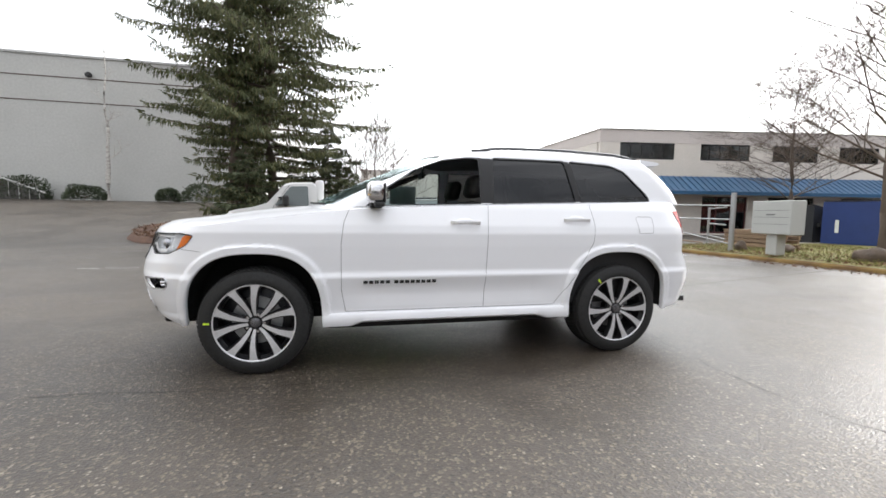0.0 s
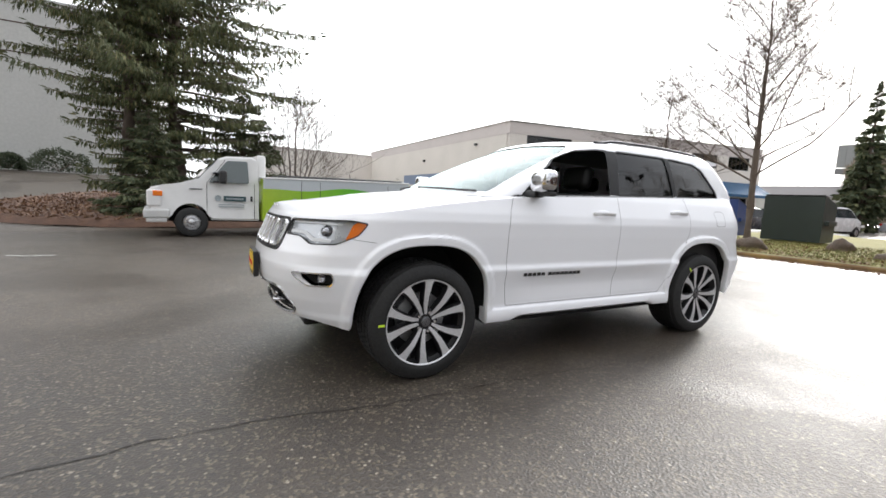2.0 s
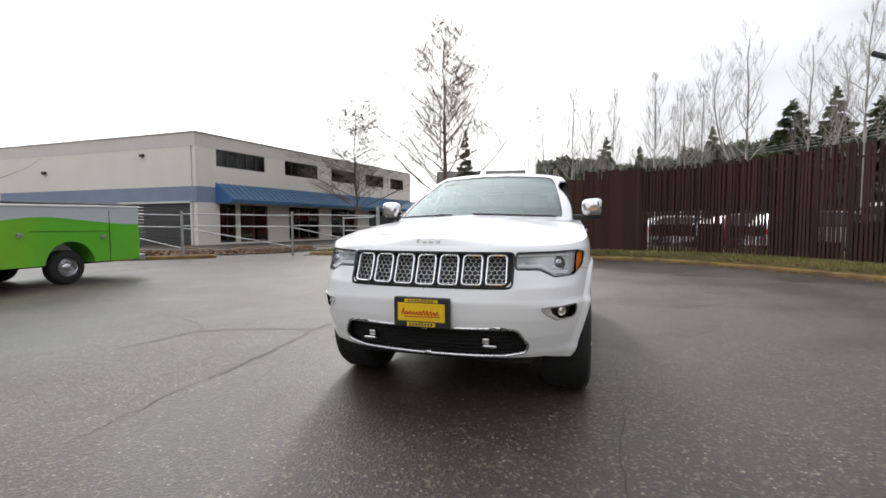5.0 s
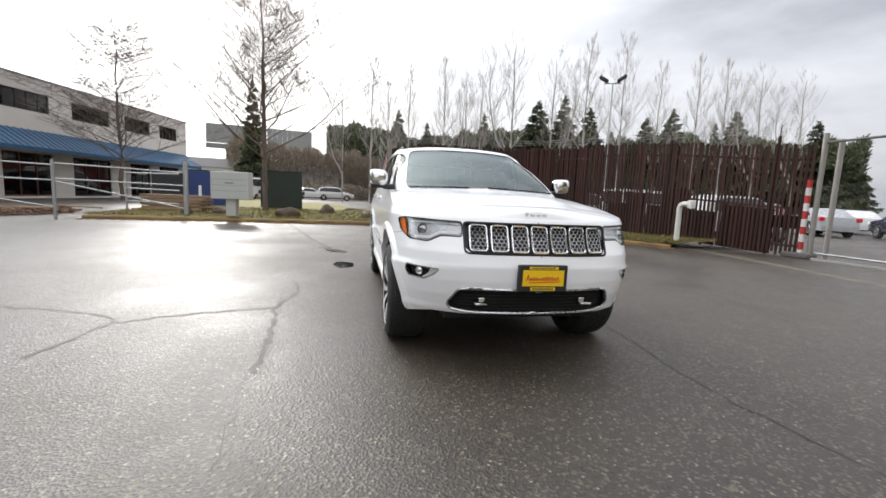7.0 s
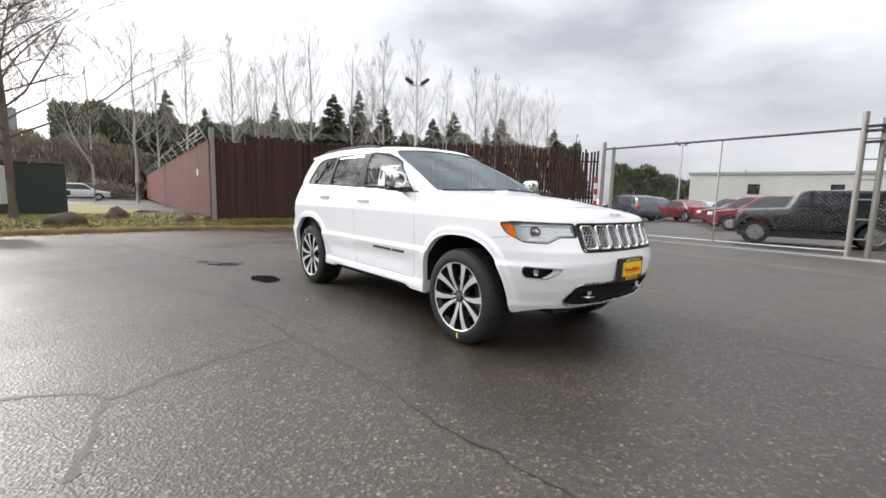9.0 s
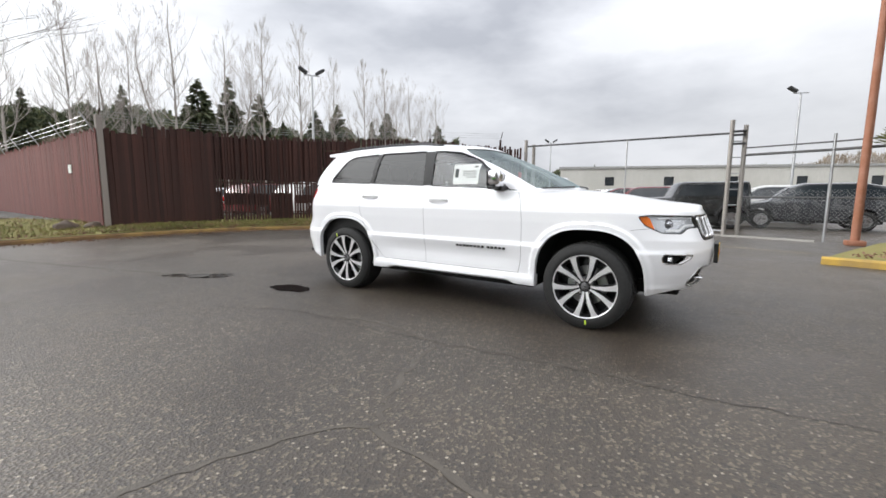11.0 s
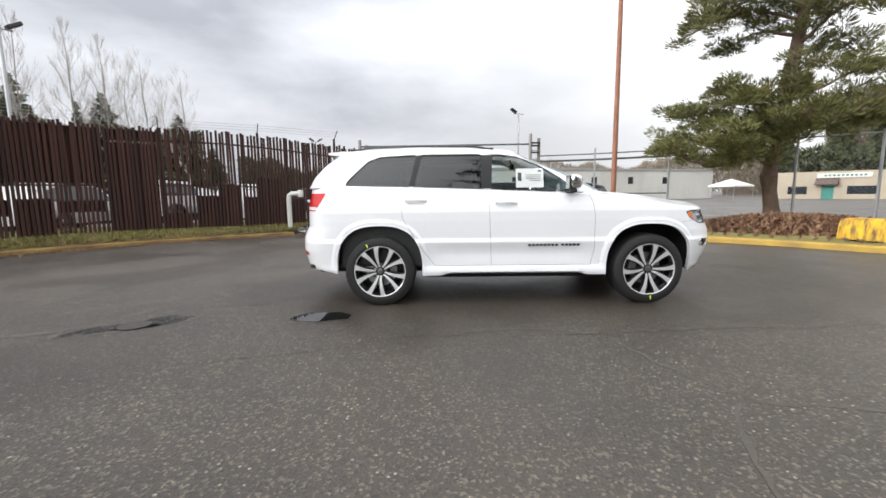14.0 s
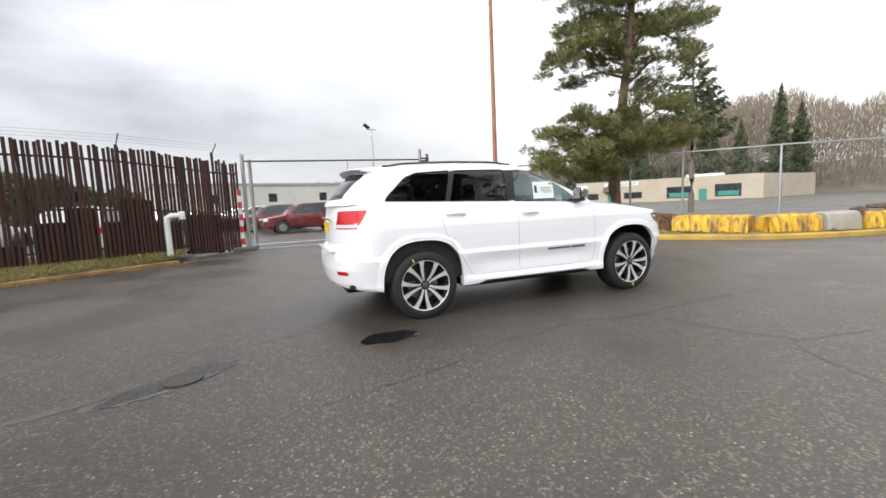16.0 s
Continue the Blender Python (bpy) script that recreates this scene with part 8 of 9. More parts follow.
# ---------------------------------------------------------------- parked cars in the yard beyond the fence
CAR_GLASS = plain("dark_car_glass", (0.02, 0.025, 0.03), 0.05)
SHAPES = {
    # side outline of the body, and of the glass band (nose at -x)
    "suv": ([(-2.3, 0.35), (-2.35, 0.62), (-2.25, 0.86), (-1.2, 1.02), (-0.55, 1.52), (-0.2, 1.64), (1.3, 1.66), (2.0, 1.52), (2.28, 1.05), (2.32, 0.5), (2.2, 0.35)], [(-0.92, 1.06), (-0.42, 1.50), (-0.1, 1.57), (1.25, 1.58), (1.85, 1.45), (1.98, 1.10)], 0.92, 1.4),
    "sedan": ([(-2.3, 0.32), (-2.36, 0.56), (-2.2, 0.74), (-1.0, 0.93), (-0.25, 1.36), (0.2, 1.44), (0.9, 1.42), (1.55, 1.08), (2.25, 1.00), (2.34, 0.6), (2.25, 0.32)], [(-0.78, 0.98), (-0.18, 1.32), (0.25, 1.38), (0.85, 1.36), (1.35, 1.05)], 0.90, 1.38),
    "van": ([(-2.6, 0.35), (-2.65, 0.70), (-2.5, 1.0), (-1.75, 1.22), (-1.15, 1.85), (-0.8, 1.98), (2.5, 2.0), (2.62, 1.1), (2.62, 0.4)], [(-1.55, 1.28), (-1.05, 1.78), (-0.8, 1.86), (2.2, 1.86), (2.2, 1.30)], 0.98, 1.65),
    "offroader": ([(-1.95, 0.55), (-2.02, 0.72), (-1.95, 1.05), (-1.85, 1.12), (-0.62, 1.20), (-0.35, 1.72), (-0.15, 1.78), (2.0, 1.80), (2.05, 1.1), (2.05, 0.52)], [(-0.42, 1.24), (-0.24, 1.66), (1.92, 1.70), (1.95, 1.24)], 0.80, 1.45),
}


def parked_car(m, shape, color, label, group="cars in the yard", wheel_r=0.34, rim=None):
    out, win, hw, ax = SHAPES[shape]
    car = thing("parked_car", m, label, "car", group)
    pm = paint("parked_car_paint", color, 0.25, 0.7, 0.08)
    belt = 1.0 if shape != "van" else 1.2
    pinch = 0.20 if shape != "offroader" else 0.08
    i0, i1 = min(range(len(out)), key=lambda i: out[i][0]), max(range(len(out)), key=lambda i: (out[i][0], -i))
    crest = out[i0:i1 + 1]
    foot, arch = out[-1][1], wheel_r + 0.06
    bm, rows = B(), []
    for x in np.linspace(out[i0][0], out[i1][0], 56):
        zt = float(np.interp(x, [p[0] for p in crest], [p[1] for p in crest]))
        zb = foot
        for cx in (-ax, ax):
            if abs(x - cx) < arch:
                zb = max(zb, wheel_r + math.sqrt(arch ** 2 - (x - cx) ** 2))
        e = 1 - 0.13 * (max(0.0, abs(x) - 1.7) / 0.6) ** 2
        w = hw * e
        sh = min(belt, zt - 0.05)
        mid = min(max(zb + 0.02, 0.62), sh - 0.02)
        zb = min(zb, mid - 0.02)
        yt = w * (1 - pinch * max(0.0, zt - belt) / 0.65)
        half = [(0.95 * w, zb), (w, mid), (0.99 * w, sh), (0.965 * yt, zt - 0.035), (0.86 * yt, zt - 0.004), (0.45 * yt, zt + 0.015)]
        rows.append([bm.verts.new((x, y, z)) for y, z in half] + [bm.verts.new((x, -y, z)) for y, z in half[::-1]])
    for p, q in zip(rows, rows[1:]):
        for j in range(11):
            bm.faces.new((p[j], p[j + 1], q[j + 1], q[j]))
    bm.faces.new(rows[0]), bm.faces.new(rows[-1][::-1])
    part("body", bm, pm, car, "", smooth=40)
    for s in (-1, 1):
        bm = B()
        prism(bm, rounded(win, 0.05, 3), "y", s * (hw - 0.03), s * (hw + 0.004))
        for v in bm.verts:
            k = max(0.0, v.co.z - belt) / 0.65
            v.co.y *= 1 - (0.20 if shape != "offroader" else 0.08) * k
        part("side_glass", bm, CAR_GLASS, car, "dark side glass")
        bm = B()
        for x in (win[0][0] + (win[-1][0] - win[0][0]) * 0.42, win[0][0] + (win[-1][0] - win[0][0]) * 0.72):
            box(bm, x - 0.04, x + 0.04, s * (hw - 0.16), s * (hw + 0.008), belt + 0.03, belt + 0.05)
        part("door_handle", bm, CHROME, car)
    # windscreen and back light
    for (p, q), nm in (((win[0], win[1]), "windscreen"), ((win[-1], win[-2]), "back_window")):
        o = [a for a in out]
        sgn = -1 if nm == "windscreen" else 1
        bm = B()
        w0, w1 = hw * 0.82, hw * 0.72
        i0 = min(range(len(out)), key=lambda i: abs(out[i][0] - p[0]) + abs(out[i][1] - p[1]))
        a, b = p, q
        dx = sgn * (0.20 if shape == "suv" else 0.16)
        if shape == "offroader":
            dx = sgn * 0.13
        vs = [bm.verts.new(c) for c in ((a[0] + dx, -w0, a[1] + 0.02), (a[0] + dx, w0, a[1] + 0.02), (b[0] + dx, w1, b[1]), (b[0] + dx, -w1, b[1]))]
        bm.faces.new(vs)
        bmesh.ops.solidify(bm, geom=bm.faces[:], thickness=0.02)
        part(nm, bm, CAR_GLASS, car)
    nose, tail = min(p[0] for p in out), max(p[0] for p in out)
    for s in (-1, 1):
        bm = B()
        box(bm, nose + 0.02, nose + 0.30, s * hw * 0.62, s * hw * 0.93, 0.68, 0.84, 0.03)
        part("headlight", bm, WHITE_LENS, car)
        bm = B()
        box(bm, tail - 0.2, tail - 0.01, s * hw * 0.70, s * hw * 0.95, 0.80, 1.0, 0.03)
        part("tail_lamp", bm, RED_LENS, car, "red tail lamp")
    bm = B()
    box(bm, nose - 0.02, nose + 0.12, -hw * 0.55, hw * 0.55, 0.45, 0.75, 0.03)
    part("grille", bm, BLACK_PLASTIC, car)
    bm = B()
    box(bm, -1.9, 1.9, -hw * 0.85, hw * 0.85, 0.25, 0.5, 0.02)
    part("underside", bm, LINER, car)
    for cx in (-ax, ax):
        for s in (-1, 1):
            w = new("wheel")
            w.parent = car
            w.matrix_basis = Matrix.Translation((cx, s * (hw - 0.02), wheel_r)) @ Matrix.Rotation(radians(-90 * s), 4, "X") @ Matrix.Scale(wheel_r / 0.34, 4)
            link("tyre", LOT_TYRE, None, w)
            link("rim", LOT_RIM, None, w, "spoked rim")
    if shape == "offroader":
        for s in (-1, 1):
            for cx in (-ax, ax):
                bm = B()
                sweep(bm, [(cx + 0.56 * math.cos(a), s * (hw + 0.07), 0.42 + 0.50 * math.sin(a)) for a in np.linspace(0.15, math.pi - 0.15, 9)], [(-0.10, -0.03), (0.10, -0.03), (0.10, 0.03), (-0.10, 0.03)])
                part("fender_flare", bm, BLACK_PLASTIC, car)
        w = new("wheel")
        w.parent = car
        w.matrix_basis = Matrix.Translation((2.18, 0, 1.05)) @ Matrix.Rotation(radians(90), 4, "Y") @ Matrix.Scale(1.15, 4)
        link("tyre", LOT_TYRE, None, w)
        link("rim", LOT_RIM, None, w)
    return car


bm = B()
lathe(bm, [(0.215, 0.0), (0.23, 0.02), (0.29, 0.022), (0.33, 0.0), (0.34, -0.03), (0.34, -0.18), (0.30, -0.21), (0.215, -0.2)], 28, closed=True)
LOT_TYRE = make_mesh("tyre", bm, RUBBER, 35)
bm = B()
lathe(bm, [(0.215, 0.0), (0.2, 0.012), (0.19, -0.03), (0.19, -0.06), (0.02, -0.05)], 24)
for k in range(6):
    a = k * math.pi / 3
    m = Matrix.Rotation(a, 4, "Z")
    box(bm, 0.02, 0.2, -0.025, 0.025, -0.03, 0.005, 0, m)
LOT_RIM = make_mesh("rim", bm, SATIN, 35)

parked_car(T(-1.1, -13.9, 0, 197, 0.94), "offroader", (0.012, 0.013, 0.014), "black boxy off-road vehicle with a hard top, behind gate", wheel_r=0.40)
parked_car(T(1.4, -20.6, 0, 190), "suv", (0.13, 0.012, 0.014), "dark red SUV parked in the yard")
parked_car(T(3.1, -24.1, 0, 190), "suv", (0.12, 0.012, 0.016), "dark red SUV parked in a row")
parked_car(T(4.2, -27.6, 0, 190), "suv", (0.42, 0.44, 0.46), "silver SUV parked in a row")
parked_car(T(-4.9, -15.9, 0, 182), "suv", (0.035, 0.037, 0.042), "dark grey SUV parked behind the fence")
parked_car(T(-3.9, -19.4, 0, 182), "suv", (0.5, 0.5, 0.5), "pale silver SUV parked behind the fence")
LOT = [(10.5, -25.5, 150, "suv", (0.02, 0.025, 0.05)), (13.5, -23.2, 150, "sedan", (0.30, 0.31, 0.33)), (8.0, -28.0, 150, "sedan", (0.12, 0.015, 0.017)), (16.6, -20.5, 150, "suv", (0.45, 0.46, 0.48)), (5.6, -30.5, 150, "suv", (0.02, 0.02, 0.022)), (19.0, -18.0, 150, "suv", (0.05, 0.05, 0.06)),
       (16.0, -29.0, 150, "sedan", (0.6, 0.6, 0.6)), (12.5, -32.0, 150, "suv", (0.05, 0.07, 0.12)), (9.0, -35.0, 150, "sedan", (0.32, 0.32, 0.34)), (19.5, -26.0, 150, "suv", (0.12, 0.015, 0.017)), (23.0, -23.0, 150, "suv", (0.6, 0.6, 0.61)), (5.5, -38.0, 150, "suv", (0.62, 0.62, 0.62)), (1.0, -34.5, 150, "sedan", (0.04, 0.05, 0.07)),
       (14.0, -9.5, 95, "suv", (0.5, 0.5, 0.5)), (16.8, -8.8, 95, "suv", (0.12, 0.015, 0.017)), (11.6, -11.5, 95, "offroader", (0.55, 0.55, 0.55)), (19.6, -8.0, 95, "sedan", (0.5, 0.5, 0.52)), (9.0, -13.2, 95, "suv", (0.45, 0.45, 0.46)), (22.5, -7.0, 95, "suv", (0.4, 0.4, 0.42))]
for x, y, rz, sh, col in LOT:
    tone = "dark red" if col[0] > 3 * col[1] else ("white" if col[0] > 0.55 else ("silver" if col[0] > 0.2 else "dark"))
    parked_car(T(x, y, 0, rz), sh, col, f"{tone} {'off-road vehicle' if sh == 'offroader' else ('SUV' if sh == 'suv' else 'sedan')} parked in the storage yard")
# beyond the lawn: vans and cars by the street
for x, y, rz, sh, col, lab in ((33.5, 9.6, 172, "van", (0.66, 0.66, 0.66), "white passenger van parked beyond the lawn"), (37.5, 13.0, 172, "van", (0.64, 0.64, 0.65), "white van parked in the street"), (29.0, 12.2, 172, "suv", (0.05, 0.05, 0.06), "dark SUV parked near the offices"), (52.0, 6.5, 90, "sedan", (0.62, 0.62, 0.62), "white sedan parked far down the street"), (52.0, 9.6, 90, "sedan", (0.3, 0.3, 0.32), "grey sedan parked far down the street"), (52.0, 3.6, 90, "suv", (0.58, 0.58, 0.58), "white SUV parked far down the street")):
    parked_car(T(x, y, 0, rz), sh, col, lab, "cars by the street")

# ---------------------------------------------------------------- far buildings
wb = thing("warehouse", T(0, 0, 0), "long low white warehouse with small dark windows and flat roof", "building")
WH_WHITE = grainy("stained_white_render", (0.55, 0.54, 0.50), (0.44, 0.43, 0.39), 0.3, 6, (0.75, 0.9), 0.15, stretch=(1, 1, 0.3))
mW = Matrix.Translation((14.3, -46.0, 0)) @ Matrix.Rotation(radians(196.4), 4, "Z")
wb.matrix_basis = mW
bm = B()
wall_with_holes(bm, 0, 58, 0, 4.25, [(5 + k * 6.2, 6.0 + k * 6.2, 2.3, 3.3) for k in range(8)], 0, 0.3)
box(bm, 0, 58, 13.7, 14, 0, 4.2)
box(bm, 0, 0.3, 0.3, 13.7, 0, 4.2)
box(bm, 57.7, 58, 0.3, 13.7, 0, 4.2)
part("wall", bm, WH_WHITE, wb, "stained white wall")
bm = B()
box(bm, -0.2, 58.2, -0.15, 14.2, 4.25, 4.5)
part("roof", bm, plain("grey_roof_edge", (0.30, 0.30, 0.29), 0.7), wb)
for k in range(8):
    bm = B()
    box(bm, 5 + k * 6.2, 6.0 + k * 6.2, 0.16, 0.2, 2.3, 3.3)
    part("window", bm, CAR_GLASS, wb, "small dark window")

bb = thing("beige_workshop", T(0, 0, 0), "long beige single-storey workshop with awnings and tinted windows", "building")
BEIGE = grainy("beige_block_wall", (0.40, 0.345, 0.265), (0.35, 0.30, 0.23), 0.4, 10, (0.8, 0.92), 0.15)
bc = Vector((-60.0, -34.0))
bl = Vector((-43.0, -54.0))
bdir = (bl - bc)
BL = bdir.length * 0.95
bb.matrix_basis = Matrix.Translation((bc.x, bc.y, -0.3)) @ Matrix.Rotation(math.atan2(-bdir.y, -bdir.x), 4, "Z")
wins = [(-b, -a, c, d) for a, b, c, d in [(2.2, 5.4, 0.7, 2.5), (8.4, 11.6, 0.7, 2.4), (6.4, 7.4, 0.0, 1.9), (15.0, 17.6, 0.9, 1.9), (18.8, 20.0, 0.0, 2.0), (21.4, 23.4, 0.9, 1.9)]]
bm = B()
wall_with_holes(bm, -BL, 0, 0, 3.75, wins, 0.0, 0.3)
part("front_wall", bm, BEIGE, bb, "beige block front wall")
bm = B()
prism(bm, [(0.0, 0.0), (0.3, 0.0), (9.0, 14.0), (8.7, 14.0)], "z", 0, 3.7)
part("side_wall", bm, BEIGE, bb)
bm = B()
box(bm, -BL, 0, 0.3, 12, 3.2, 3.3)
part("roof", bm, plain("grey_flat_roof", (0.3, 0.3, 0.3), 0.8), bb)
TEAL = plain("teal_door_paint", (0.02, 0.20, 0.16), 0.5)
for i, (a, b, z0, z1) in enumerate(wins):
    bm = B()
    box(bm, a, b, 0.12, 0.16, z0, z1)
    part("window", bm, CAR_GLASS if i not in (2, 4) else TEAL, bb, "tinted window" if i not in (2, 4) else "teal door")
    bm = B()
    if i in (0, 1):
        box(bm, a + 0.4, b - 0.3, 0.05, 0.1, z0 + 0.15, z0 + 0.8)
        part("window_poster", bm, TEAL, bb, "teal window poster")
    else:
        bm.free()
for x in (-20.6,):
    bm = B()
    prism(bm, [(0.0, 2.9), (-0.9, 2.2), (-0.9, 2.1), (0.0, 2.1)], "x", x, x + 2.2)
    part("awning", bm, plain("brown_awning", (0.10, 0.07, 0.06), 0.7), bb, "brown canvas awning")
bm = B()
box(bm, -20.5, -15.5, -0.12, 0.0, 2.95, 3.5)
part("sign_board", bm, plain("pale_sign_board", (0.62, 0.62, 0.58), 0.6), bb, "pale sign board with unreadable bars")
bm = B()
for k in range(10):
    box(bm, -19.8 + k * 0.4, -19.55 + k * 0.4, -0.14, -0.12, 3.12, 3.34)
part("sign_bars", bm, plain("green_sign_print", (0.05, 0.16, 0.14), 0.6), bb)
bm = B()
box(bm, -9, -4, 3, 5, 3.3, 4.2, 0.05)
part("roof_unit", bm, plain("white_roof_unit", (0.6, 0.6, 0.58), 0.6), bb, "white roof unit")

# small white canopy standing in the far yard
tent = thing("canopy_tent", T(-32.8, -45.1, 0, 20), "small white pop-up canopy standing far across the yard", "tent")
bm = B()
bmesh.ops.create_cone(bm, cap_ends=False, segments=4, radius1=2.3, radius2=0.05, depth=0.75, matrix=Matrix.Translation((0, 0, 2.15)) @ Matrix.Rotation(radians(45), 4, "Z"))
box(bm, -1.63, 1.63, -1.63, 1.63, 1.62, 1.78)
part("roof", bm, plain("white_canvas", (0.70, 0.70, 0.68), 0.8), tent, "white canvas roof")
for x in (-1.55, 1.55):
    for y in (-1.55, 1.55):
        bm = B()
        tube(bm, (x, y, 0), (x, y, 1.65), 0.03, seg=6)
        part("leg", bm, STEEL, tent)

# floodlight masts
def mast(m, h, label, twin):
    t = thing("floodlight_mast", m, label, "light pole")
    bm = B()
    tube(bm, (0, 0, 0), (0, 0, h), 0.11, 0.07, seg=10)
    part("pole", bm, STEEL, t, smooth=40)
    bm = B()
    tube(bm, (-0.5, 0, h), (0.5, 0, h), 0.04, seg=8)
    part("cross_arm", bm, STEEL, t)
    for s in ((-1, 1) if twin else (1,)):
        bm = B()
        box(bm, -0.32, 0.32, -0.22, 0.22, -0.09, 0.09, 0.04, Matrix.Translation((s * 0.55, 0, h + 0.27)) @ Matrix.Rotation(radians(-32 * s), 4, "Y"))
        part("lamp_head", bm, BLACK_PLASTIC, t, "dark floodlight head")
    return t


mast(T(21.3, -15.2, 0, 60), 9.0, "slim grey mast with two dark floodlights", True)
mast(T(-6.4, -36.7, 0, 20), 8.7, "slim grey mast with one small lamp", False)
mast(T(18.0, -52.7, 0, 30), 8.2, "slim grey mast far across the yard", True)

# elevated sign panels by the highway
bill = thing("billboard", T(119, 25, -1.5, 100), "pair of grey billboard backs on a steel gantry", "billboard")
bm = B()
tube(bm, (0, 0, 0), (0, 0, 13.0), 0.9, seg=14)
box(bm, -12, 14, -0.5, 0.5, 12.4, 13.6)
part("gantry", bm, plain("gantry_steel", (0.20, 0.20, 0.20), 0.7, 0.3), bill)
for x0, x1, rz in ((-12, -0.5, 8), (1.0, 14, -8)):
    for k in range(9):
        bm = B()
        w = (x1 - x0) / 9
        box(bm, x0 + k * w + 0.015, x0 + (k + 1) * w - 0.015, -0.3, 0.1, 13.8, 18.6)
        part("panel", bm, plain("grey_panel_back", (0.25, 0.255, 0.25), 0.8), bill, "grey panel back")
    bm = B()
    for z in (14.4, 15.8, 17.2):
        box(bm, x0, x1, -0.7, -0.3, z, z + 0.25)
    part("walkway", bm, plain("walkway_steel", (0.12, 0.12, 0.12), 0.7), bill)

# ---------------------------------------------------------------- far trees
conifer("fir_tree", T(51.4, 13.4, 0), 14.0, 2.1, 91, FIR_GREEN, "narrow dark fir beyond the street", whorls=30, per=7, droop=0.2, spray=0.6, dens=1.4, gap=0.04, shape=0.95)
base_pop = bare_tree("poplar_tree", T(43.4, -0.4, 0), 14.6, 0.17, 101, PALE_BARK, "tall slim leafless poplar behind the fence", leaders=1, depth=3, clear=0.3, spread=0.42, upward=0.5, density=26, limb_len=0.30, kids=(4, 6), rmin=0.0060, group="poplars behind the fence")
pop2 = bare_tree("poplar_tree", T(40.7, -15.6, 0), 18.1, 0.21, 102, PALE_BARK, "tall slim leafless poplar behind the fence", leaders=2, depth=3, clear=0.28, spread=0.45, upward=0.45, density=20, limb_len=0.30, kids=(4, 6), rmin=0.0060, group="poplars behind the fence")
rp = random.Random(8)
for x, y, h in ((42.5, -8.4, 15.1), (43.0, -4.4, 14.0), (39.2, -19.5, 16.1), (37.3, -22.3, 17.0), (35.0, -25.0, 16.7), (33.0, -27.7, 14.0), (31.6, -31.0, 14.5), (30.2, -32.8, 13.9), (27.7, -34.0, 13.0), (25.1, -35.5, 12.1), (45.5, -11.5, 14.5), (46.0, -2.5, 13.0), (41.0, -12.0, 13.5), (44.0, 2.6, 12.0)):
    src, h0 = (base_pop, 14.6) if rp.random() < 0.5 else (pop2, 18.1)
    copy_thing(src, T(x, y, 0, rp.uniform(0, 360), h / h0)).scale = (h / h0 * rp.uniform(0.85, 1.1), h / h0 * rp.uniform(0.85, 1.1), h / h0)
fir_a = conifer("fir_tree", T(57.1, -4.7, 0), 12.9, 3.6, 111, FIR_GREEN, "dark fir on the wooded slope behind the fence", whorls=34, per=7, droop=0.2, spray=0.7, dens=1.5, gap=0.04, shape=0.95, group="firs behind the fence")
fir_b = conifer("fir_tree", T(54.6, -16.5, 0), 13.0, 2.8, 112, FIR_GREEN, "dark fir on the wooded slope behind the fence", whorls=36, per=7, droop=0.22, spray=0.65, dens=1.5, gap=0.04, shape=0.95, group="firs behind the fence")
for x, y, h in ((56.5, -8.9, 11.2), (55.6, -12.8, 12.2), (52.2, -22.8, 12.1), (50.5, -26.4, 12.3), (47.7, -31.3, 11.3), (45.7, -34.2, 12.5), (42.6, -38.1, 12.8), (40.6, -40.3, 14.0), (38.7, -42.2, 12.8), (35.7, -45.0, 10.8), (48.6, -29.0, 10.5), (53.6, -19.6, 11.0), (33.0, -47.0, 9.5), (31.0, -49.5, 8.5), (27.5, -56.0, 8.8), (44.2, -36.0, 10.4)):
    src, h0 = (fir_a, 12.9) if rp.random() < 0.5 else (fir_b, 13.0)
    k = rp.uniform(0.72, 1.22)
    w = h / h0 * k * rp.uniform(1.1, 1.6)
    copy_thing(src, T(x + rp.uniform(-1.5, 1.5), y + rp.uniform(-1.5, 1.5), 0, rp.uniform(0, 360))).scale = (w, w, h / h0 * k * 1.06)
# firs and bare woods on the hill beyond the workshop
for x, y, h, k in ((-53.0, -33.8, 17.0, 1), (-58.9, -25.0, 15.0, 1), (-56.5, -30.0, 10.0, 0), (-70.0, -28.0, 13.5, 0), (-50.0, -54.0, 15.0, 0), (-45.0, -60.0, 13.0, 1), (-54.0, -51.0, 17.0, 1)):
    copy_thing((fir_a, fir_b)[k], T(x - 20, y - 18, 4.0, 50 * k, 1.0)).scale = (h / 13.0 * 0.75, h / 13.0 * 0.75, h / 13.0)


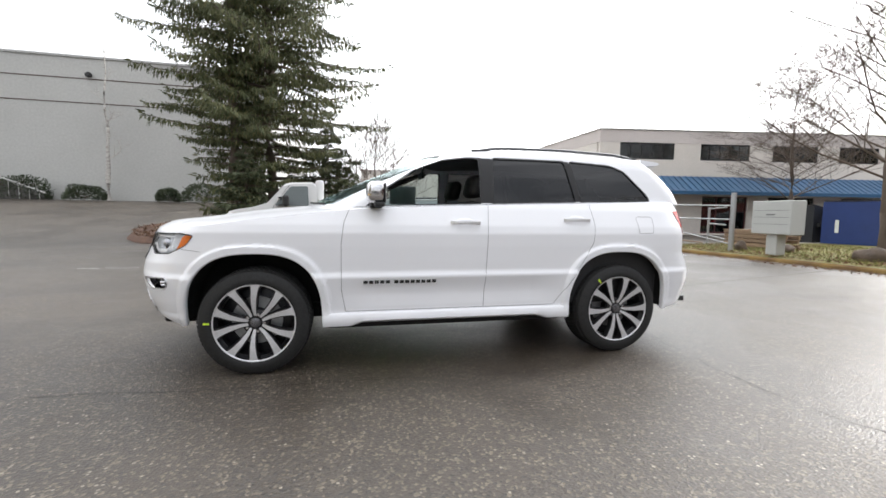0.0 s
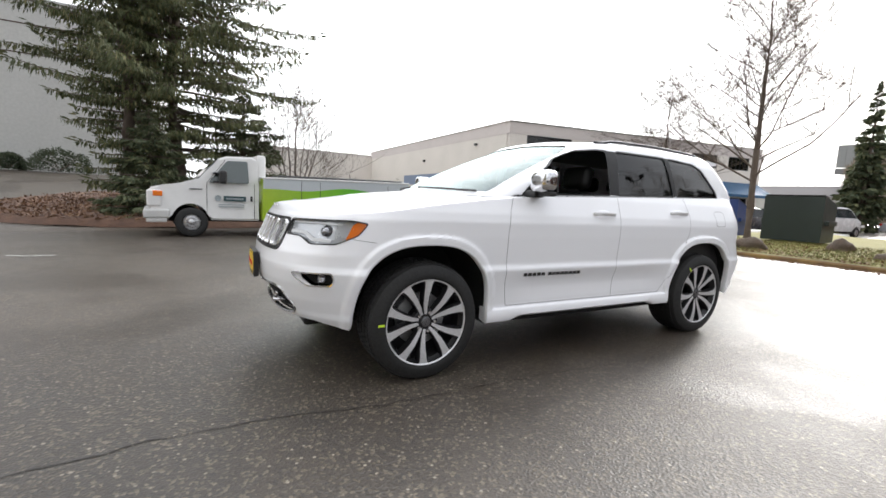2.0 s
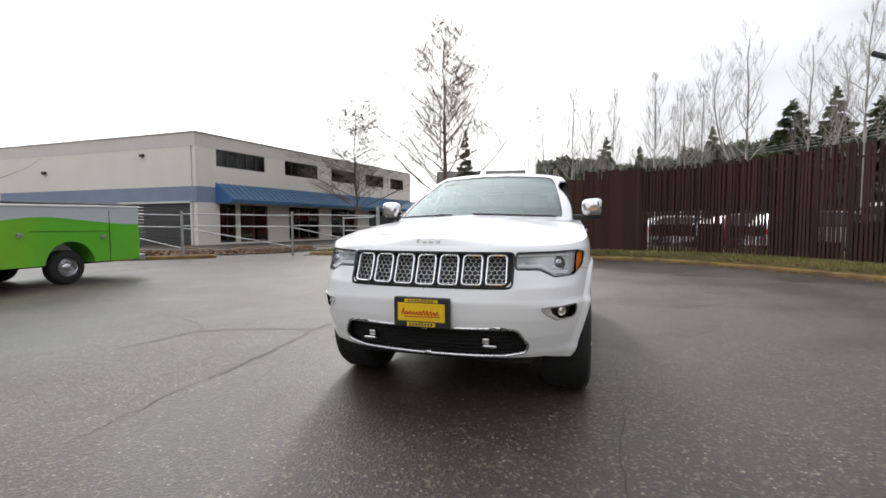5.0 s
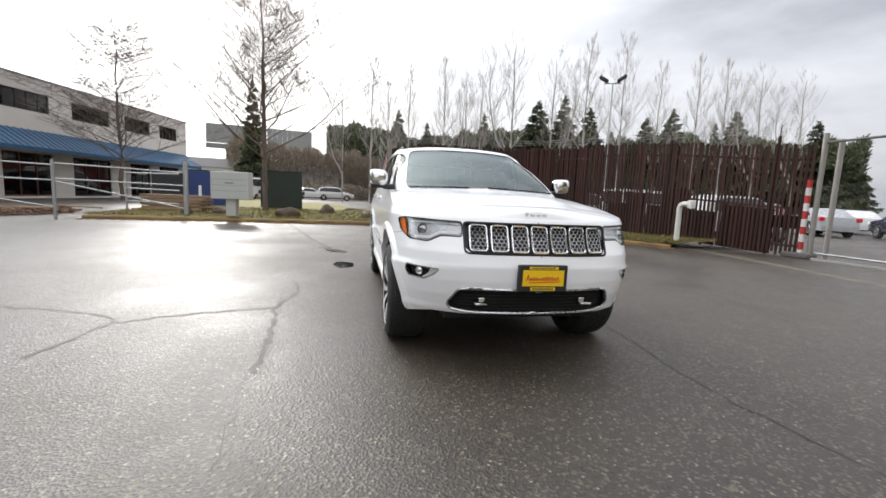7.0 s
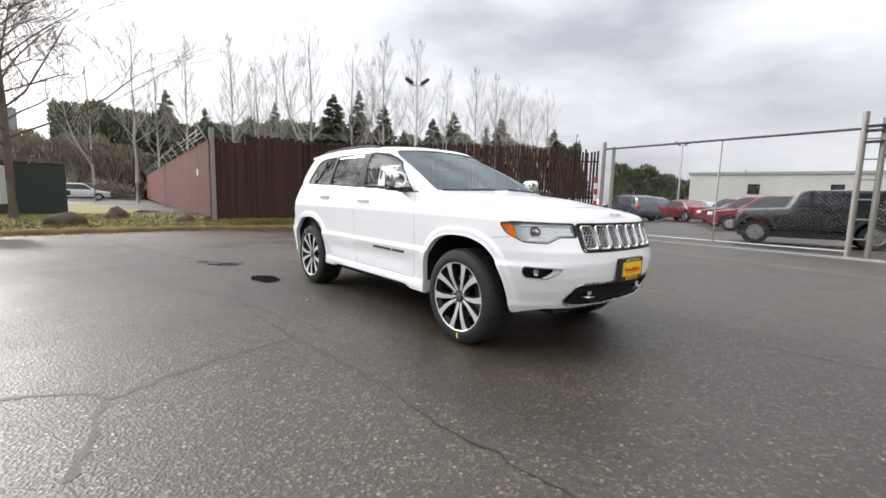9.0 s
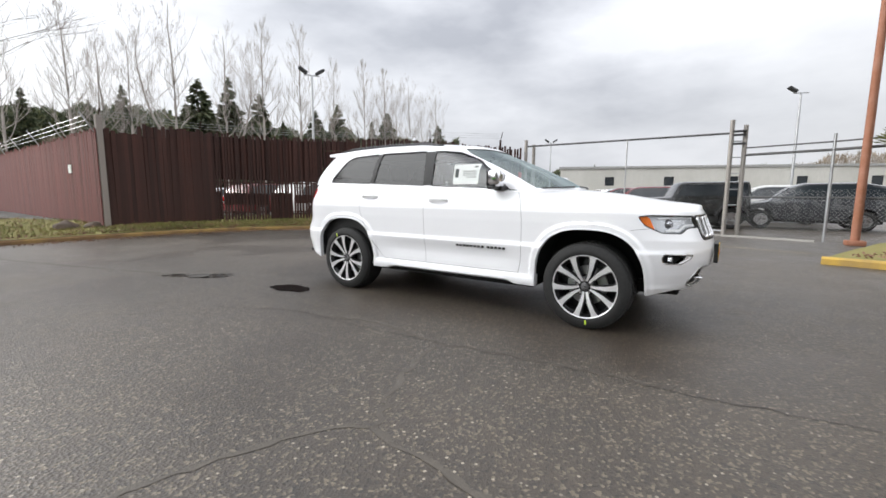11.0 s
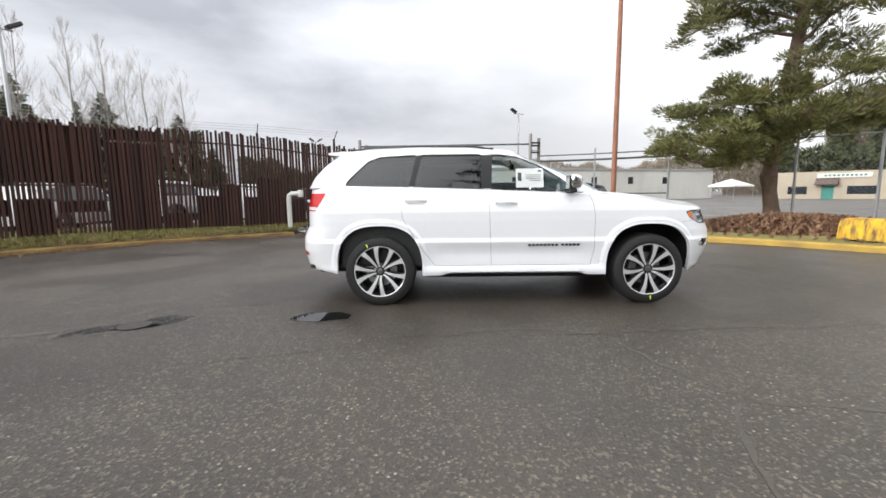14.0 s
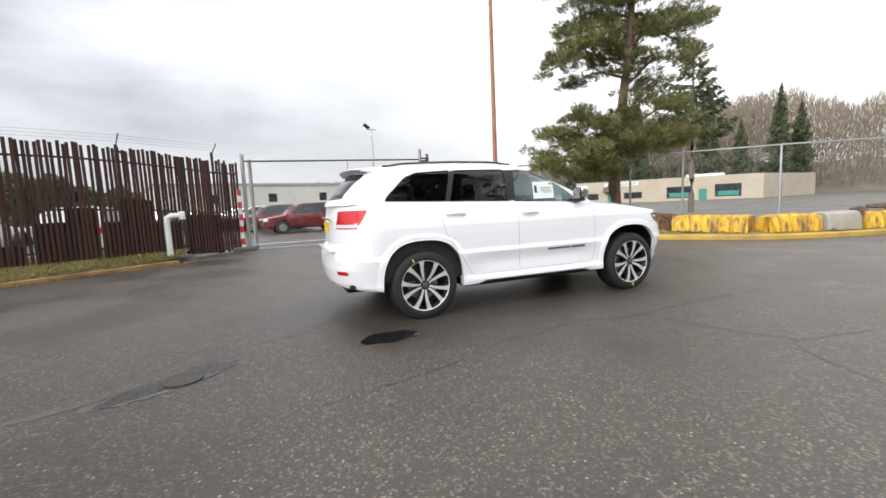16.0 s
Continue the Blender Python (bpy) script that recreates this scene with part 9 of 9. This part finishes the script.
def woods(name, line, depth, h0, h1, n, mat, label, seed, leaf=1.1, tall=1.2, slim=0.34):
    """A far belt of woods: many small clumps under an uneven skyline."""
    rng = np.random.default_rng(seed)
    pts = smooth_line(line, 10)
    cen, dirs = [], []
    for _ in range(n):
        a = rng.random() * (len(pts) - 1.001)
        i = int(a)
        x = pts[i][0] + (pts[i + 1][0] - pts[i][0]) * (a - i)
        y = pts[i][1] + (pts[i + 1][1] - pts[i][1]) * (a - i)
        back = rng.random() * depth
        r = math.hypot(x, y)
        top = h0 + (h1 - h0) * (0.5 + 0.9 * noise.noise(Vector((x * 0.06, y * 0.06, seed)))) + 1.6 * noise.noise(Vector((x * 0.4, y * 0.4, seed + 5)))
        z = rng.random() ** 0.75 * max(1.0, top)
        cen.append((x + x / r * back, y + y / r * back, z + back * 0.06))
        dirs.append((rng.normal() * 0.5, rng.normal() * 0.5, tall + 0.4 * rng.normal()))
    me = leaf_mesh(name, cen, dirs, leaf, leaf * slim, mat, rng)
    return tagged(link(name, me, None), label, "woods", kind="stuff")


woods("bare_woods", [(66, 20), (70, 4), (68, -14), (64, -26), (60, -36)], 14, 6.0, 9.5, 120000, FAR_WOOD, "brown leafless woods on the slope behind the yard", 3, 0.9, 1.6, 0.10)
woods("fir_woods", [(76, 6), (74, -8), (70, -22), (60, -40), (51, -53), (41, -66)], 12, 9.0, 13.5, 130000, FIR_GREEN, "dark fir woods on the slope behind the fence", 4, 0.75, 0.9, 0.28)
woods("fir_woods", [(38, -74), (34, -80), (28, -90), (10, -110), (-20, -120)], 10, 4.0, 8.0, 26000, FIR_GREEN, "low dark fir woods far across the yard", 9, 1.0, 0.5)
woods("bare_woods", [(-6, -128), (-36, -116), (-56, -102), (-70, -88)], 14, 7.0, 11.0, 40000, FAR_WOOD, "brown leafless woods far across the yard", 13, 1.2, 1.8, 0.10)
woods("hill_woods", [(-70, -76), (-82, -64), (-92, -52), (-100, -25), (-104, 0)], 34, 13.0, 22.0, 120000, FAR_WOOD, "tall brown leafless woods on the hill behind workshop", 5, 1.5, 3.0, 0.07)
woods("hill_firs", [(-66, -84), (-78, -70), (-94, -48)], 26, 5.0, 11.0, 8000, FIR_GREEN, "dark firs scattered in the hill woods", 6, 1.6, 0.6)
woods("street_hedge", [(58, 22), (62, 12), (60, 3), (56, -1)], 6, 1.2, 2.6, 9000, FAR_WOOD, "brown scrub and hedges along the street", 7, 0.35, 0.8)
hl_ = smooth_line([(-66, -98), (-80, -78), (-90, -62), (-98, -44), (-106, -20), (-110, 10)], 6)
bank("wooded_hill", hl_, [(x * 1.7, y * 1.7) for x, y in hl_], 0.0, 9.0, grainy("leaf_covered_hillside", (0.15, 0.125, 0.095), (0.21, 0.175, 0.135), 0.2, 4, (0.85, 0.95), 0.5), "brown scrub-covered hill behind the workshop", "hill", 12, 1.2, 8)
# low pale houses beyond the street
for i, (x, y, w, h, rz) in enumerate(((72, 10, 12, 3.6, 95), (66, 26, 14, 4.0, 100), (78, -1, 10, 3.4, 95))):
    hs = thing("street_building", T(x, y, 0, rz), "low pale building beyond the street", "building", "buildings beyond the street")
    bm = B()
    wall_with_holes(bm, -w / 2, w / 2, 0, h, [(-w / 2 + 1.2 + k * 2.6, -w / 2 + 2.6 + k * 2.6, 1.0, 2.2) for k in range(int(w / 2.8))], 0, 0.3)
    box(bm, -w / 2, w / 2, -6, -0.3, 0, 0.2)
    part("wall", bm, WH_WHITE, hs)
    bm = B()
    prism(bm, [(-6.2, h), (0.5, h), (-2.8, h + 1.5)], "x", -w / 2 - 0.3, w / 2 + 0.3)
    part("roof", bm, plain("grey_shingle_roof", (0.16, 0.15, 0.15), 0.85), hs)
    bm = B()
    box(bm, -w / 2 + 0.4, w / 2 - 0.4, -0.4, -0.35, 0.3, h - 0.3)
    part("room", bm, CAR_GLASS, hs)

# ---------------------------------------------------------------- marks on the asphalt
WET = Mat("puddle_water").set(Base_Color=(0.012, 0.012, 0.012, 1), Roughness=0.03, IOR=1.33).m
CRACK = plain("dark_wet_crack", (0.024, 0.020, 0.017), 0.5)
def blob(name, cx, cy, rx, ry, rot, z, mat, label, category, seed, rag=0.25, n=48):
    bm = B()
    c = bm.verts.new((cx, cy, z))
    ring = []
    for i in range(n):
        a = 2 * math.pi * i / n
        k = 1 + rag * noise.noise(Vector((math.cos(a) * 1.6, math.sin(a) * 1.6, seed)))
        x, y = rx * k * math.cos(a), ry * k * math.sin(a)
        ring.append(bm.verts.new((cx + x * math.cos(rot) - y * math.sin(rot), cy + x * math.sin(rot) + y * math.cos(rot), z)))
    for i in range(n):
        bm.faces.new((c, ring[i], ring[(i + 1) % n]))
    return tagged(part(name, bm, mat), label, category, kind="structure")


blob("puddle", 1.99, 1.36, 0.30, 0.15, 0.1, 0.004, WET, "small dark puddle on the asphalt", "puddle", 3)
DAMP = grainy("damp_sunken_asphalt", (0.016, 0.014, 0.012), (0.030, 0.026, 0.021), 5, 50, (0.14, 0.34), 0.5, 0.005)
SILT = grainy("dried_silt", (0.085, 0.075, 0.060), (0.13, 0.115, 0.095), 4, 50, (0.6, 0.85), 0.5, 0.003)
blob("wet_patch", 3.66, 1.50, 0.40, 0.15, 0.62, 0.0032, DAMP, "ragged wet patch round a sunken cover", "puddle", 9, 0.9, 90)
blob("silt_patch", 4.05, 1.86, 0.26, 0.055, 0.15, 0.0030, SILT, "pale dried silt beside the wet patch", "silt", 14, 0.9, 70)
blob("puddle", 3.60, 1.62, 0.16, 0.05, 0.4, 0.0045, WET, "thin puddle round a sunken cover", "puddle", 9, 0.7, 60)
bm = B()
lathe(bm, [(0.001, 0.006), (0.11, 0.006), (0.12, 0.010), (0.14, 0.010), (0.14, 0.0)], 28, Matrix.Translation((3.69, 1.60, 0.002)))
tagged(part("valve_cover", bm, plain("worn_iron", (0.06, 0.055, 0.05), 0.8, 0.2, 0.4, 40)), "small round iron cover in the asphalt", "cover")


def crack(pts, seed, w=0.0042, lift_=0.003):
    """An open wandering crack in the asphalt."""
    rr = random.Random(seed)
    bm = B()
    line = []
    sm = smooth_line(pts, 4)
    for (ax, ay), (bx, by) in zip(sm, sm[1:]):
        n = max(1, int(math.hypot(bx - ax, by - ay) / 0.06))
        for k in range(n):
            t = k / n
            line.append((ax + (bx - ax) * t + rr.gauss(0, 0.012), ay + (by - ay) * t + rr.gauss(0, 0.012)))
    prev = None
    for i, (x, y) in enumerate(line[:-1]):
        dx, dy = line[i + 1][0] - x, line[i + 1][1] - y
        d = math.hypot(dx, dy) + 1e-9
        ww = w * rr.uniform(0.3, 1.4)
        q = (bm.verts.new((x - dy / d * ww, y + dx / d * ww, lift_)), bm.verts.new((x + dy / d * ww, y - dx / d * ww, lift_)))
        if prev:
            bm.faces.new((prev[0], q[0], q[1], prev[1]))
        prev = q
    return tagged(part("asphalt_crack", bm, CRACK), "thin dark wandering crack in the asphalt", "crack", kind="structure")
for i, ln in enumerate(([(3.9, 1.2), (3.66, 0.92), (3.05, 0.9), (2.57, 0.63), (2.2, -0.1), (2.08, -0.7), (2.0, -1.3), (1.97, -1.75), (1.98, -2.15), (2.13, -2.5), (2.7, -3.3), (3.4, -4.4)], [(0.4, -1.25), (-1.1, -1.15), (-1.8, -1.15), (-2.5, -1.06), (-3.2, -1.1), (-4.2, -1.3)], [(-3.2, 1.75), (-2.4, 1.83), (-1.5, 1.84), (-0.5, 1.95), (0.4, 1.97), (1.1, 1.98), (1.8, 2.3), (3.0, 2.6)])):
    crack(ln, i)
# worn joints between old patches of asphalt, and a hill under the far woods
JOINT = grainy("crumbled_asphalt_joint", (0.066, 0.057, 0.047), (0.10, 0.087, 0.072), 6, 60, (0.53, 0.75), 0.55, 0.005)
for i, (ln, w) in enumerate((([(0.69, 1.94), (0.12, 1.82), (-0.62, 1.94), (-0.95, 1.88), (-1.75, 1.82), (-2.35, 1.80)], 0.022), ([(-0.58, 1.91), (-0.78, 2.57), (-1.05, 3.12), (-1.44, 3.20), (-1.95, 3.35)], 0.021), ([(-1.02, 3.14), (-0.82, 3.32), (-0.62, 3.80), (-0.40, 4.6)], 0.018), ([(10.4, 3.4), (5.7, 2.2), (4.3, 1.75), (3.6, 1.45)], 0.042))):
    ob = crack(ln, 40 + i, w, 0.0025)
    ob.data.materials[0] = JOINT
    tagged(ob, "crumbled dull joint between old asphalt patches", "asphalt joint")
bm = B()
for a, b in (((-5.84, 5.41), (-5.45, 5.36)), ((-5.4, 5.46), (-5.05, 5.36)), ((-5.1, 5.38), (-4.8, 5.42))):
    v = [bm.verts.new((p[0], p[1] + d, 0.004)) for p, d in ((a, -0.03), (b, -0.03), (b, 0.03), (a, 0.03))]
    bm.faces.new(v)
tagged(part("paint_mark", bm, grainy("worn_white_paint", (0.55, 0.55, 0.52), (0.25, 0.25, 0.24), 8, 40, (0.7, 0.9), 0.2)), "worn white survey mark sprayed on asphalt", "road marking", kind="structure")
